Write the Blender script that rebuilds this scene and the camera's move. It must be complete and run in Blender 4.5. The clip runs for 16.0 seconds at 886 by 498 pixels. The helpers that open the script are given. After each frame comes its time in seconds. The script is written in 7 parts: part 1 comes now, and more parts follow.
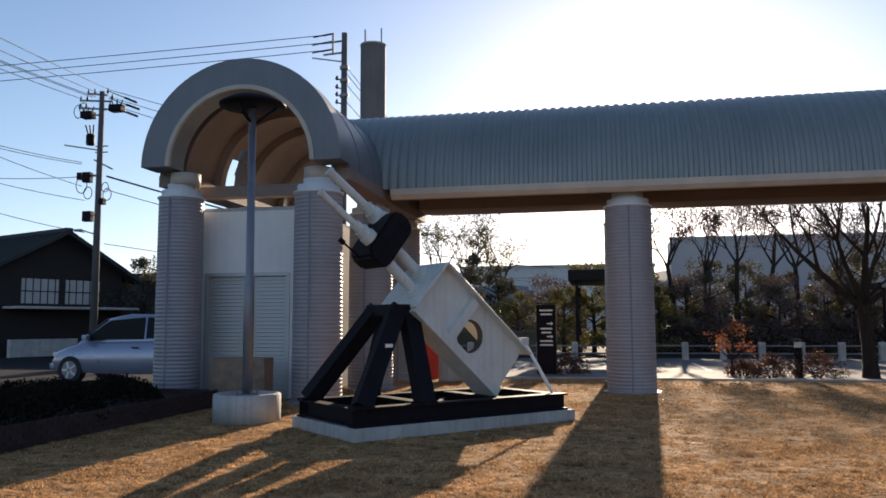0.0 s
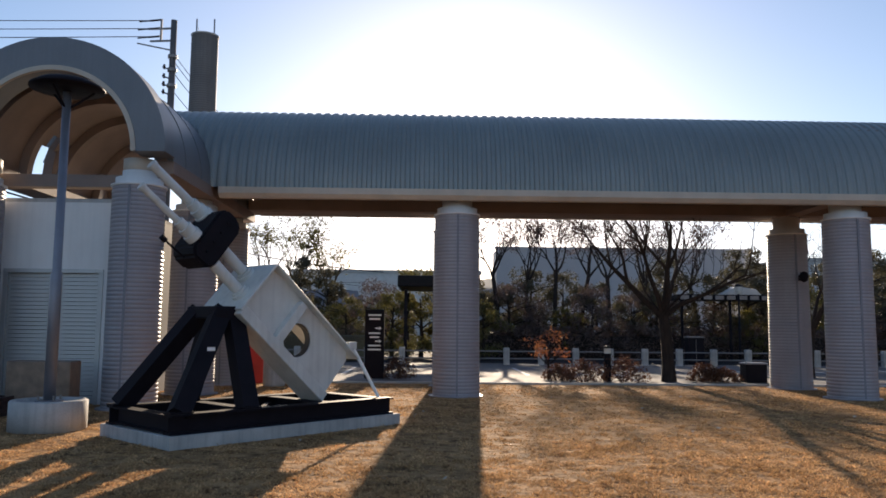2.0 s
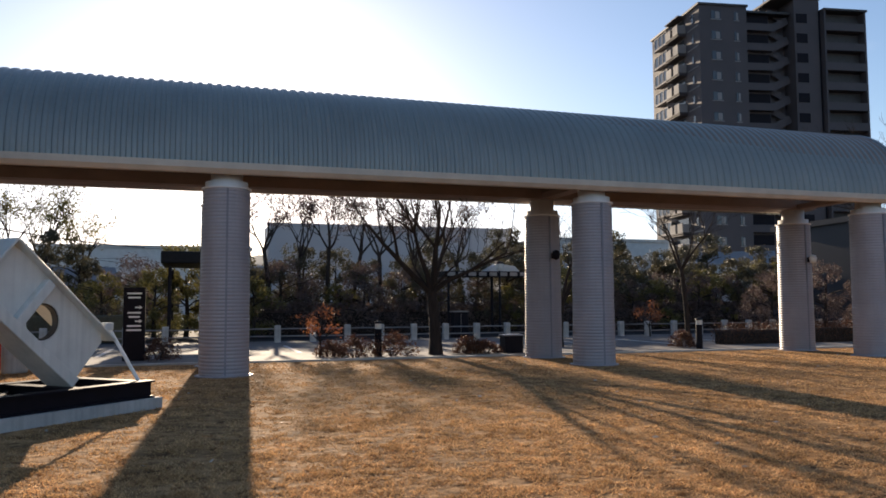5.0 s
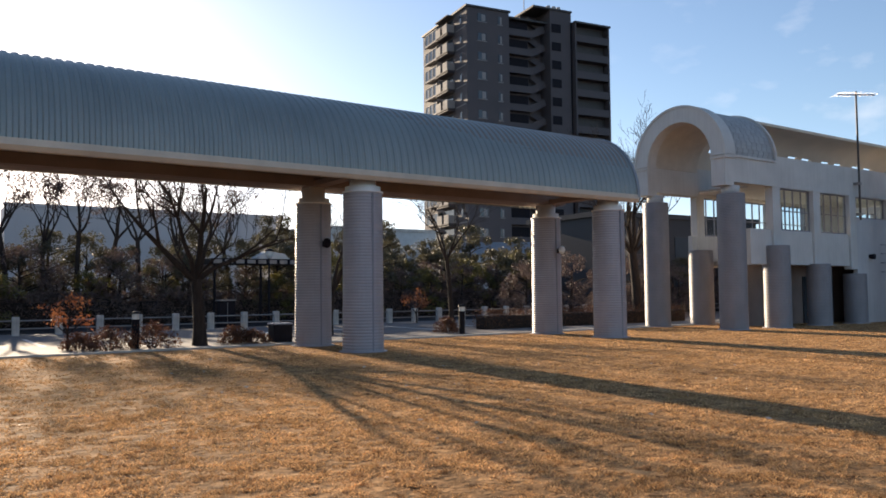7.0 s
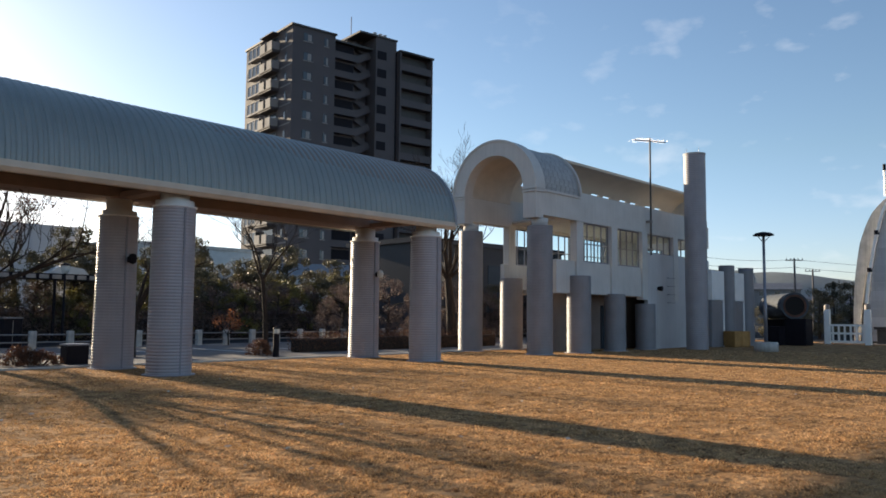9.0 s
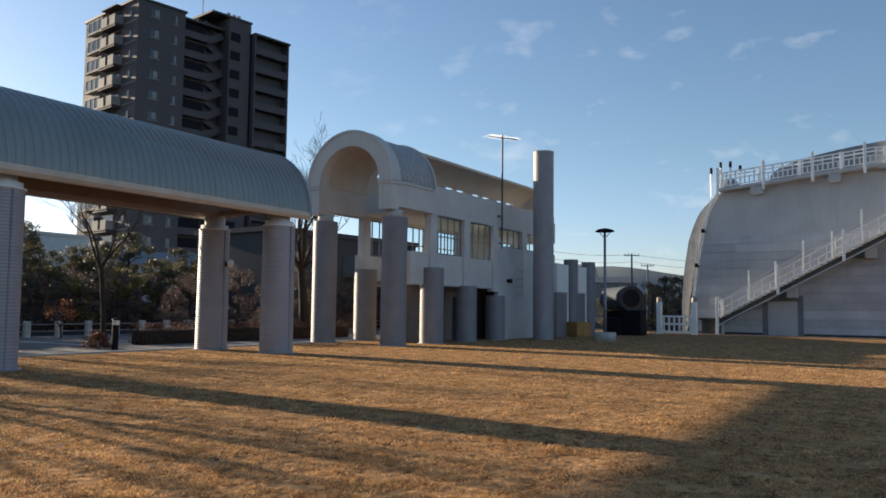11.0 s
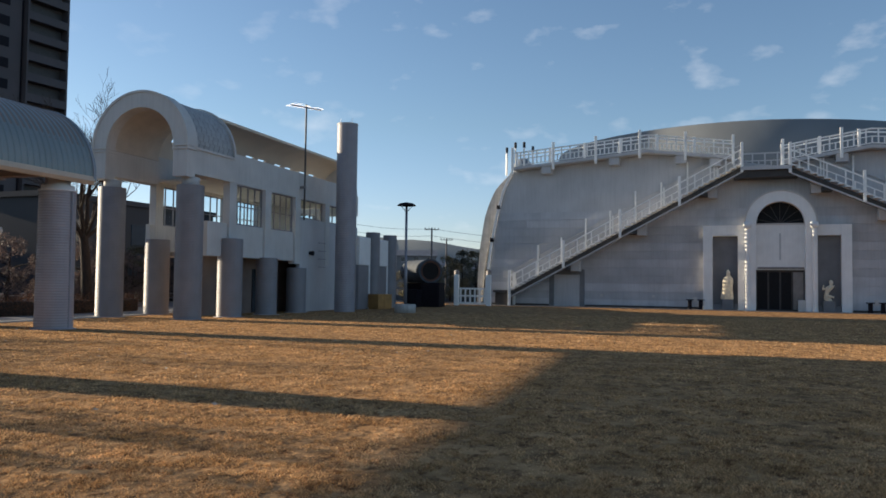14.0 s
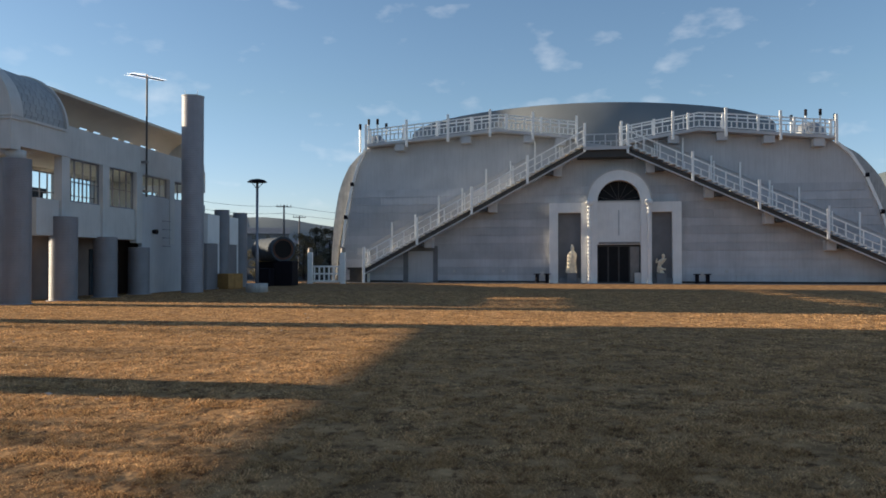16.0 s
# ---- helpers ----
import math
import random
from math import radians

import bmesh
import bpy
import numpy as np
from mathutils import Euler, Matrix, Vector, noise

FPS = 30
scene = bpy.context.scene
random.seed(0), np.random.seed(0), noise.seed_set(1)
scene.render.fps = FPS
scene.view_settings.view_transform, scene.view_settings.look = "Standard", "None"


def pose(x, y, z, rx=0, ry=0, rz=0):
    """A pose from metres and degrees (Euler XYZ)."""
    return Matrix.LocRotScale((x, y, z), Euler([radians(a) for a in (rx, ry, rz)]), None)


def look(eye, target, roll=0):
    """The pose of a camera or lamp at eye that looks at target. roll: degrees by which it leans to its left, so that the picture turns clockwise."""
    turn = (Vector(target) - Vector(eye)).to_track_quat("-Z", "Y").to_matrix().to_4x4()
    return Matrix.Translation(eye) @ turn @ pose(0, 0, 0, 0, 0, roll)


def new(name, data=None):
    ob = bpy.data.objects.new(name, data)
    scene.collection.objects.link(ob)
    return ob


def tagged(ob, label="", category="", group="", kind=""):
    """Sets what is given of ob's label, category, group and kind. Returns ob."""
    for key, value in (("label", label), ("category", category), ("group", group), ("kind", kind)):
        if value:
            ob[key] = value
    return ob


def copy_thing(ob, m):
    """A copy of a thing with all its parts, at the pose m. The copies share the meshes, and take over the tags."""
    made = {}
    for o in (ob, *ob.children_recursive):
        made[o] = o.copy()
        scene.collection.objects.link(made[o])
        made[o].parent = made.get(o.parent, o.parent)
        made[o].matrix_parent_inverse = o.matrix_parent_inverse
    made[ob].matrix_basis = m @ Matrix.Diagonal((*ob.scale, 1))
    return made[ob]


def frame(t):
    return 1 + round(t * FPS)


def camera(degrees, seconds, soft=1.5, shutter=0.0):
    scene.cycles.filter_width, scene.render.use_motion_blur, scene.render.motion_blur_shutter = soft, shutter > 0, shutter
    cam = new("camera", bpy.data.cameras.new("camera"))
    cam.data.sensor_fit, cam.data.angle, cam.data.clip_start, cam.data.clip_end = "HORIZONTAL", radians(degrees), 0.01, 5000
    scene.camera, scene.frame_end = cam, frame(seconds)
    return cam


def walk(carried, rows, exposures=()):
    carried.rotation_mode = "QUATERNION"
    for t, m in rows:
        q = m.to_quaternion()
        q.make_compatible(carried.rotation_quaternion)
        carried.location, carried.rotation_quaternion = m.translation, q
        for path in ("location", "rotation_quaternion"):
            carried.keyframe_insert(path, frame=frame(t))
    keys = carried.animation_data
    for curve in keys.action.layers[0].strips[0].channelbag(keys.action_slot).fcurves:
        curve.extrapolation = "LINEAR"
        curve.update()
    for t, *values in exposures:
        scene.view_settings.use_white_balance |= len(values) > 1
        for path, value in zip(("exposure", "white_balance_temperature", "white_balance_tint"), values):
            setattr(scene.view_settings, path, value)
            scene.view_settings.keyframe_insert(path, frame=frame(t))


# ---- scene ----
cam = camera(59.2, 16.0, soft=1.7)
EYE = (0.0, 0.0, 1.55)
# seconds, yaw, pitch, roll
TURN = (
    (0.0, 11.41, 5.47, 0.23),
    (0.5, 9.05, 5.35, 0.04),
    (1.0, 5.27, 5.28, -0.13),
    (1.5, 2.20, 5.39, -0.11),
    (2.0, -1.08, 5.82, -0.51),
    (2.5, -3.68, 5.76, -0.35),
    (3.0, -5.82, 5.19, -0.10),
    (3.5, -8.83, 4.87, -0.24),
    (6.0, -25.20, 3.55, 0.52),
    (6.5, -30.03, 3.33, 0.42),
    (7.0, -34.36, 3.16, 0.52),
    (7.5, -37.64, 3.21, -0.13),
    (8.0, -40.68, 3.65, -0.26),
    (8.5, -44.28, 4.25, -0.79),
    (9.0, -47.70, 4.86, -0.56),
    (11.5, -61.15, 4.14, -1.08),
    (12.0, -64.12, 4.07, -1.38),
    (12.5, -66.52, 3.60, -1.27),
    (13.0, -68.18, 2.90, -1.07),
    (13.5, -70.62, 2.61, -0.87),
    (14.0, -72.84, 2.49, -0.73),
    (14.5, -75.92, 2.50, -0.59),
    (15.0, -78.55, 2.18, -0.38),
    (15.5, -81.14, 1.45, -0.31),
    (16.0, -83.50, 0.88, 0.04),
)
EXPOSURES = ((0.0, 0.95, 6950, 18), (3.5, 0.94, 6950, 18), (6.0, 0.97, 7000, 17), (7.0, 1.2, 7100, 17), (8.0, 1.25, 7100, 16), (9.0, 1.08, 7030, 13), (11.5, 0.91, 6810, 12), (12.5, 0.87, 6770, 12), (16.0, 0.88, 6750, 11))
walk(cam, [(t, pose(*EYE, 90 + pitch, roll, yaw)) for t, yaw, pitch, roll in TURN], EXPOSURES)
# ---- end camera ----

# ---- light: low winter sun behind the arcade, clear sky ----
SUN_EL, SUN_AZ = radians(13.4), radians(3.45)
SUN_DIR = Vector((math.sin(SUN_AZ) * math.cos(SUN_EL), math.cos(SUN_AZ) * math.cos(SUN_EL), math.sin(SUN_EL)))
sun = new("sun", bpy.data.lights.new("sun", "SUN"))
sun.data.energy, sun.data.angle, sun.data.color = 5.0, radians(0.55), (1.0, 0.87, 0.66)
sun.matrix_world = look(SUN_DIR * 100, (0, 0, 0))


def make_world():
    world = bpy.data.worlds.new("sky")
    scene.world = world
    world.use_nodes = True
    nt = world.node_tree
    nt.nodes.clear()
    out = nt.nodes.new("ShaderNodeOutputWorld")
    bg = nt.nodes.new("ShaderNodeBackground")
    sky = nt.nodes.new("ShaderNodeTexSky")
    sky.sky_type, sky.sun_disc = "NISHITA", False
    sky.sun_elevation, sky.sun_rotation = SUN_EL, SUN_AZ
    sky.altitude, sky.air_density, sky.dust_density, sky.ozone_density = 20, 1.0, 0.41, 3.0
    bg.inputs["Strength"].default_value = 0.090
    # thin high cirrus
    co = nt.nodes.new("ShaderNodeTexCoord")
    mp = nt.nodes.new("ShaderNodeMapping")
    mp.inputs["Scale"].default_value = (7.0, 7.0, 15.0)
    no = nt.nodes.new("ShaderNodeTexNoise")
    no.inputs["Scale"].default_value, no.inputs["Detail"].default_value = 2.2, 6
    ra = nt.nodes.new("ShaderNodeValToRGB")
    ra.color_ramp.elements[0].position, ra.color_ramp.elements[1].position = 0.57, 0.80
    mu = nt.nodes.new("ShaderNodeMath")
    mu.operation, mu.inputs[1].default_value = "MULTIPLY", 0.30
    mx = nt.nodes.new("ShaderNodeMix")
    mx.data_type = "RGBA"
    mx.inputs["B"].default_value = (6.0, 6.3, 6.8, 1)
    nt.links.new(co.outputs["Generated"], mp.inputs["Vector"])
    nt.links.new(mp.outputs["Vector"], no.inputs["Vector"])
    nt.links.new(no.outputs["Fac"], ra.inputs["Fac"])
    nt.links.new(ra.outputs["Color"], mu.inputs[0])
    # the cloud field lies to the east, away from the sun
    cr = nt.nodes.new("ShaderNodeMapRange")
    cr.inputs["From Min"].default_value, cr.inputs["From Max"].default_value = 0.62, 0.92
    field = nt.nodes.new("ShaderNodeMath")
    field.operation = "MULTIPLY"
    sx = nt.nodes.new("ShaderNodeSeparateXYZ")
    nt.links.new(co.outputs["Generated"], sx.inputs[0])
    nt.links.new(sx.outputs["X"], cr.inputs["Value"])
    nt.links.new(mu.outputs[0], field.inputs[0])
    nt.links.new(cr.outputs["Result"], field.inputs[1])
    nt.links.new(field.outputs[0], mx.inputs["Factor"])
    # cool haze low over the horizon, the same all round
    sp = nt.nodes.new("ShaderNodeSeparateXYZ")
    hr = nt.nodes.new("ShaderNodeMapRange")
    hr.inputs["From Min"].default_value, hr.inputs["From Max"].default_value = 0.0, 0.20
    hr.inputs["To Min"].default_value, hr.inputs["To Max"].default_value = 1.0, 0.0
    hz = nt.nodes.new("ShaderNodeMix")
    hz.data_type, hz.blend_type = "RGBA", "MULTIPLY"
    hz.inputs["B"].default_value = (1.0, 1.0, 1.28, 1)
    nt.links.new(co.outputs["Generated"], sp.inputs[0])
    nt.links.new(sp.outputs["Z"], hr.inputs["Value"])
    nt.links.new(hr.outputs["Result"], hz.inputs["Factor"])
    nt.links.new(sky.outputs["Color"], hz.inputs["A"])
    nt.links.new(hz.outputs["Result"], mx.inputs["A"])
    nt.links.new(mx.outputs["Result"], bg.inputs["Color"])
    nt.links.new(bg.outputs[0], out.inputs["Surface"])


make_world()


# ---- materials ----
def mat(name, color, rough=0.6, metal=0.0, var=0.18, scale=6.0, fine=60.0, bump=0.15, dist=0.01, tint=None, rand=0.0, stretch=(1, 1, 1), streak=0.0, coat=0.0, trans=0.0):
    """Colour with broad stains and fine grain, in metres of the object."""
    m = bpy.data.materials.new(name)
    m.use_nodes = True
    nt = m.node_tree
    N, L = nt.nodes, nt.links
    b = N["Principled BSDF"]
    b.inputs["Roughness"].default_value, b.inputs["Metallic"].default_value = rough, metal
    b.inputs["Coat Weight"].default_value = coat
    co = N.new("ShaderNodeTexCoord")
    mp = N.new("ShaderNodeMapping")
    mp.inputs["Scale"].default_value = stretch
    L.new(co.outputs["Object"], mp.inputs["Vector"])
    big, small = N.new("ShaderNodeTexNoise"), N.new("ShaderNodeTexNoise")
    for n, s, d in ((big, scale, 5), (small, fine, 3)):
        n.inputs["Scale"].default_value, n.inputs["Detail"].default_value = s, d
        L.new(mp.outputs["Vector"], n.inputs["Vector"])
    dark = [c * (1 - var) for c in color]
    light = [min(1, c * (1 + var)) for c in color] if tint is None else tint
    mx = N.new("ShaderNodeMix")
    mx.data_type = "RGBA"
    mx.inputs["A"].default_value, mx.inputs["B"].default_value = (*dark, 1), (*light, 1)
    ramp = N.new("ShaderNodeMapRange")
    ramp.inputs["From Min"].default_value, ramp.inputs["From Max"].default_value = 0.3, 0.7
    L.new(big.outputs["Fac"], ramp.inputs["Value"])
    L.new(ramp.outputs["Result"], mx.inputs["Factor"])
    mul = N.new("ShaderNodeMix")
    mul.data_type, mul.blend_type = "RGBA", "MULTIPLY"
    mul.inputs["Factor"].default_value = 1.0
    gr = N.new("ShaderNodeMapRange")
    gr.inputs["To Min"].default_value, gr.inputs["To Max"].default_value = 1 - var * 0.8, 1 + var * 0.8
    L.new(small.outputs["Fac"], gr.inputs["Value"])
    L.new(mx.outputs["Result"], mul.inputs["A"])
    L.new(gr.outputs["Result"], mul.inputs["B"])
    last = mul.outputs["Result"]
    if streak:
        st = N.new("ShaderNodeMapping")
        st.inputs["Scale"].default_value = (7, 7, 0.35)
        sn = N.new("ShaderNodeTexNoise")
        sn.inputs["Scale"].default_value, sn.inputs["Detail"].default_value = 1.6, 5
        sr = N.new("ShaderNodeMapRange")
        sr.inputs["From Min"].default_value, sr.inputs["From Max"].default_value = 0.45, 0.75
        sr.inputs["To Min"].default_value, sr.inputs["To Max"].default_value = 1.0, 1 - streak
        sm = N.new("ShaderNodeMix")
        sm.data_type, sm.blend_type = "RGBA", "MULTIPLY"
        sm.inputs["Factor"].default_value = 1.0
        L.new(co.outputs["Object"], st.inputs["Vector"])
        L.new(st.outputs["Vector"], sn.inputs["Vector"])
        L.new(sn.outputs["Fac"], sr.inputs["Value"])
        L.new(last, sm.inputs["A"])
        L.new(sr.outputs["Result"], sm.inputs["B"])
        last = sm.outputs["Result"]
    if rand:
        oi = N.new("ShaderNodeObjectInfo")
        rr = N.new("ShaderNodeMapRange")
        rr.inputs["To Min"].default_value, rr.inputs["To Max"].default_value = 1 - rand, 1 + rand
        rm = N.new("ShaderNodeMix")
        rm.data_type, rm.blend_type = "RGBA", "MULTIPLY"
        rm.inputs["Factor"].default_value = 1.0
        L.new(oi.outputs["Random"], rr.inputs["Value"])
        L.new(last, rm.inputs["A"])
        L.new(rr.outputs["Result"], rm.inputs["B"])
        last = rm.outputs["Result"]
    L.new(last, b.inputs["Base Color"])
    rg = N.new("ShaderNodeMapRange")
    rg.inputs["To Min"].default_value, rg.inputs["To Max"].default_value = max(0.02, rough - 0.12), min(1, rough + 0.12)
    L.new(big.outputs["Fac"], rg.inputs["Value"])
    L.new(rg.outputs["Result"], b.inputs["Roughness"])
    if trans:
        tr, ms = N.new("ShaderNodeBsdfTranslucent"), N.new("ShaderNodeMixShader")
        ms.inputs["Fac"].default_value = trans
        L.new(last, tr.inputs["Color"])
        L.new(b.outputs[0], ms.inputs[1])
        L.new(tr.outputs[0], ms.inputs[2])
        L.new(ms.outputs[0], N["Material Output"].inputs["Surface"])
    if bump:
        bp = N.new("ShaderNodeBump")
        bp.inputs["Strength"].default_value, bp.inputs["Distance"].default_value = bump, dist
        L.new(small.outputs["Fac"], bp.inputs["Height"])
        L.new(bp.outputs["Normal"], b.inputs["Normal"])
    return m


def glass_mat(name, color=(0.8, 0.9, 0.95), rough=0.03):
    m = bpy.data.materials.new(name)
    m.use_nodes = True
    b = m.node_tree.nodes["Principled BSDF"]
    b.inputs["Base Color"].default_value = (*color, 1)
    b.inputs["Transmission Weight"].default_value, b.inputs["Roughness"].default_value = 1.0, rough
    b.inputs["IOR"].default_value = 1.05
    return m


M_GRASS = mat("dormant_lawn", (0.31, 0.168, 0.080), 0.95, var=0.45, scale=2.2, fine=8, bump=0.8, dist=0.05, tint=(0.53, 0.305, 0.145))
M_BLADE = mat("dry_grass_blade", (0.64, 0.372, 0.170), 0.9, var=0.30, scale=1.3, fine=40, bump=0, tint=(0.80, 0.505, 0.260), trans=0.34)


def vary_blades(m, lo, hi):
    """Each blade a little darker or lighter than the next."""
    nt = m.node_tree
    geo, rr, mx = nt.nodes.new("ShaderNodeNewGeometry"), nt.nodes.new("ShaderNodeMapRange"), nt.nodes.new("ShaderNodeMix")
    rr.inputs["To Min"].default_value, rr.inputs["To Max"].default_value = lo, hi
    mx.data_type, mx.blend_type = "RGBA", "MULTIPLY"
    mx.inputs["Factor"].default_value = 1.0
    nt.links.new(geo.outputs["Random Per Island"], rr.inputs["Value"])
    nt.links.new(rr.outputs["Result"], mx.inputs["B"])
    targets = [l.to_socket for l in nt.links if l.to_socket.name in ("Base Color", "Color") and l.to_node.type in ("BSDF_PRINCIPLED", "BSDF_TRANSLUCENT")]
    source = targets[0].links[0].from_socket
    nt.links.new(source, mx.inputs["A"])
    for s in targets:
        nt.links.new(mx.outputs["Result"], s)


vary_blades(M_BLADE, 0.55, 1.35)


def tuft_shadows(m, dark):
    """Small dark dashes through the dry grass: tuft shadows put into the colour."""
    nt = m.node_tree
    co, no, rr, mx = nt.nodes.new("ShaderNodeTexCoord"), nt.nodes.new("ShaderNodeTexNoise"), nt.nodes.new("ShaderNodeMapRange"), nt.nodes.new("ShaderNodeMix")
    no.inputs["Scale"].default_value, no.inputs["Detail"].default_value, no.inputs["Roughness"].default_value = 6.5, 4, 0.66
    rr.inputs["From Min"].default_value, rr.inputs["From Max"].default_value = 0.54, 0.64
    mx.data_type, mx.blend_type = "RGBA", "MULTIPLY"
    mx.inputs["B"].default_value = (*dark, 1)
    nt.links.new(co.outputs["Object"], no.inputs["Vector"])
    nt.links.new(no.outputs["Fac"], rr.inputs["Value"])
    nt.links.new(rr.outputs["Result"], mx.inputs["Factor"])
    targets = [l.to_socket for l in nt.links if l.to_socket.name in ("Base Color", "Color") and l.to_node.type in ("BSDF_PRINCIPLED", "BSDF_TRANSLUCENT")]
    nt.links.new(targets[0].links[0].from_socket, mx.inputs["A"])
    for t in targets:
        nt.links.new(mx.outputs["Result"], t)
    nt.nodes["Principled BSDF"].inputs["Specular IOR Level"].default_value = 0.03


# shadows between tufts, painted darker still on the ground than on blades
tuft_shadows(M_BLADE, (0.50, 0.43, 0.42))
tuft_shadows(M_GRASS, (0.38, 0.34, 0.35))
# darker than plain asphalt: shade over the side road is put in
M_ASPHALT = mat("asphalt", (0.024, 0.024, 0.027), 0.98, var=0.25, scale=0.7, fine=90, bump=0.4)
# darkened even grey: tree shade over the forecourt is put into it
M_PAVE = mat("darkened_paving", (0.165, 0.160, 0.16), 0.85, var=0.15, scale=1.2, fine=50, bump=0.3, rand=0.12)
M_KERB = mat("kerb_concrete", (0.48, 0.46, 0.43), 0.85, var=0.15, scale=2, fine=60, bump=0.3)
M_CONC = mat("cast_concrete", (0.45, 0.44, 0.42), 0.85, var=0.18, scale=2.5, fine=50, bump=0.35, streak=0.25)
M_ROOF = mat("painted_metal_roof", (0.235, 0.265, 0.26), 0.42, 0.25, var=0.10, scale=0.8, fine=25, bump=0.05, streak=0.0)
M_ROOF_FLAT = mat("smooth_metal_sheet", (0.25, 0.265, 0.285), 0.45, 0.2, var=0.08, scale=1.2, fine=30, bump=0.04)
M_COL = mat("ribbed_grey_cladding", (0.32, 0.305, 0.325), 0.5, 0.1, var=0.10, scale=1.5, fine=40, bump=0.05, streak=0.06)
# cladding grey darkened for the shade along the gallery; also on bay doors
M_COL_DARK = mat("smooth_dimmed_cladding", (0.225, 0.22, 0.235), 0.5, 0.1, var=0.10, scale=1.5, fine=40, bump=0.05, streak=0.06)
M_PAV = mat("pavilion_sheet", (0.17, 0.18, 0.195), 0.45, 0.2, var=0.10, scale=1.2, fine=30, bump=0.04, streak=0.08)
# tower grey darkened because it stands backlit; the streaks are wear
M_CHIM = mat("streaked_backlit_cladding", (0.17, 0.16, 0.155), 0.7, 0.0, var=0.15, scale=1.0, fine=30, bump=0.1, streak=0.2)
M_SHINGLE = mat("metal_shingle", (0.34, 0.335, 0.33), 0.55, 0.1, var=0.08, scale=2, fine=30, bump=0.05, rand=0.09)
M_SEAM = mat("cladding_seam", (0.20, 0.20, 0.23), 0.5, 0.1, var=0.1)
# white lowered to deepen the shade on the gallery walls
M_WHITE = mat("white_plaster", (0.54, 0.52, 0.495), 0.75, var=0.07, scale=1.2, fine=45, bump=0.12, streak=0.10)
# same white raised: light on the portal is put into it
M_WHITE_BRIGHT = mat("bright_white_plaster", (0.80, 0.79, 0.77), 0.7, var=0.05, scale=1.5, fine=45, bump=0.1, streak=0.06)
M_CREAM = mat("cream_fascia", (0.52, 0.455, 0.375), 0.6, var=0.10, scale=2, fine=40, bump=0.08)
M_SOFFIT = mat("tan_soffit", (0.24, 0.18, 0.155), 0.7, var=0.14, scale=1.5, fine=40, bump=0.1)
M_SHUTTER = mat("grey_roller_shutter", (0.46, 0.47, 0.47), 0.45, 0.3, var=0.08, scale=2, fine=50, bump=0.03)
# grey raised to carry the light on the hall front
M_DOME = mat("dome_panels", (0.51, 0.505, 0.51), 0.6, 0.0, var=0.09, scale=0.6, fine=30, bump=0.05, streak=0.12)
M_DOMEROOF = mat("dome_roof_metal", (0.17, 0.185, 0.195), 0.75, 0.0, var=0.08, scale=0.5, fine=20, bump=0.04)
M_RAIL = mat("white_painted_steel", (0.88, 0.87, 0.84), 0.4, 0.0, var=0.05, scale=3, fine=60, bump=0.03)
M_STEEL = mat("stair_steel", (0.25, 0.23, 0.22), 0.5, 0.5, var=0.15, scale=3, fine=60, bump=0.05)
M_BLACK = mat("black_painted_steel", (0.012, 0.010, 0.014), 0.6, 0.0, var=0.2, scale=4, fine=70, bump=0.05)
M_SCOPE = mat("white_enamel", (0.70, 0.69, 0.64), 0.35, 0.0, var=0.08, scale=3, fine=50, bump=0.05, streak=0.15, coat=0.2)
M_APT = mat("brown_facade_tile", (0.078, 0.066, 0.069), 0.75, var=0.12, scale=0.3, fine=6, bump=0.1)
M_APT_PALE = mat("pale_balcony_panel", (0.25, 0.23, 0.22), 0.75, var=0.10, scale=0.4, fine=8, bump=0.05)
M_WINDOW = mat("dark_window_glass", (0.05, 0.06, 0.07), 0.08, 0.0, var=0.15, scale=0.5, bump=0)
M_GLASS = glass_mat("clear_glass")
M_BARK = mat("bark", (0.042, 0.032, 0.028), 0.9, var=0.3, scale=5, fine=50, bump=0.6, dist=0.03, stretch=(3, 3, 0.6))
M_DARKGLASS = mat("unlit_dark_glass", (0.012, 0.012, 0.014), 0.45, var=0.2, bump=0)
for dull, level in ((M_ASPHALT, 0.08), (M_PAVE, 0.10), (M_KERB, 0.2), (M_BLACK, 0.12), (M_BARK, 0.15)):
    dull.node_tree.nodes["Principled BSDF"].inputs["Specular IOR Level"].default_value = level
M_DARKGLASS.node_tree.nodes["Principled BSDF"].inputs["Specular IOR Level"].default_value = 0.12
# leaf colour dropped near black to hold the bed's shade
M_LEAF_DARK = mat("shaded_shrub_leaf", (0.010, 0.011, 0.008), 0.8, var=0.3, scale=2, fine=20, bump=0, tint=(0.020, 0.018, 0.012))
M_VAULT = mat("tan_roof_sheet", (0.60, 0.51, 0.41), 0.6, 0.0, var=0.08, scale=0.8, fine=20, bump=0.04)
# also used where shade below the stairs and in openings is painted
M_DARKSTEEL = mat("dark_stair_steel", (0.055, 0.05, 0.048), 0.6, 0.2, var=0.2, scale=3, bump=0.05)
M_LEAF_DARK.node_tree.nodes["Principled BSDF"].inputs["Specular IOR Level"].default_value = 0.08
# leaf and twig colours lifted: sun glare over the thicket is painted in
M_LEAF = mat("evergreen_leaf", (0.095, 0.086, 0.062), 0.6, var=0.35, scale=0.6, fine=9, bump=0, tint=(0.13, 0.115, 0.062), trans=0.3)
M_TWIG = mat("brown_twigs_and_leaves", (0.115, 0.080, 0.076), 0.7, var=0.35, scale=0.6, fine=9, bump=0, tint=(0.19, 0.135, 0.115), trans=0.25)
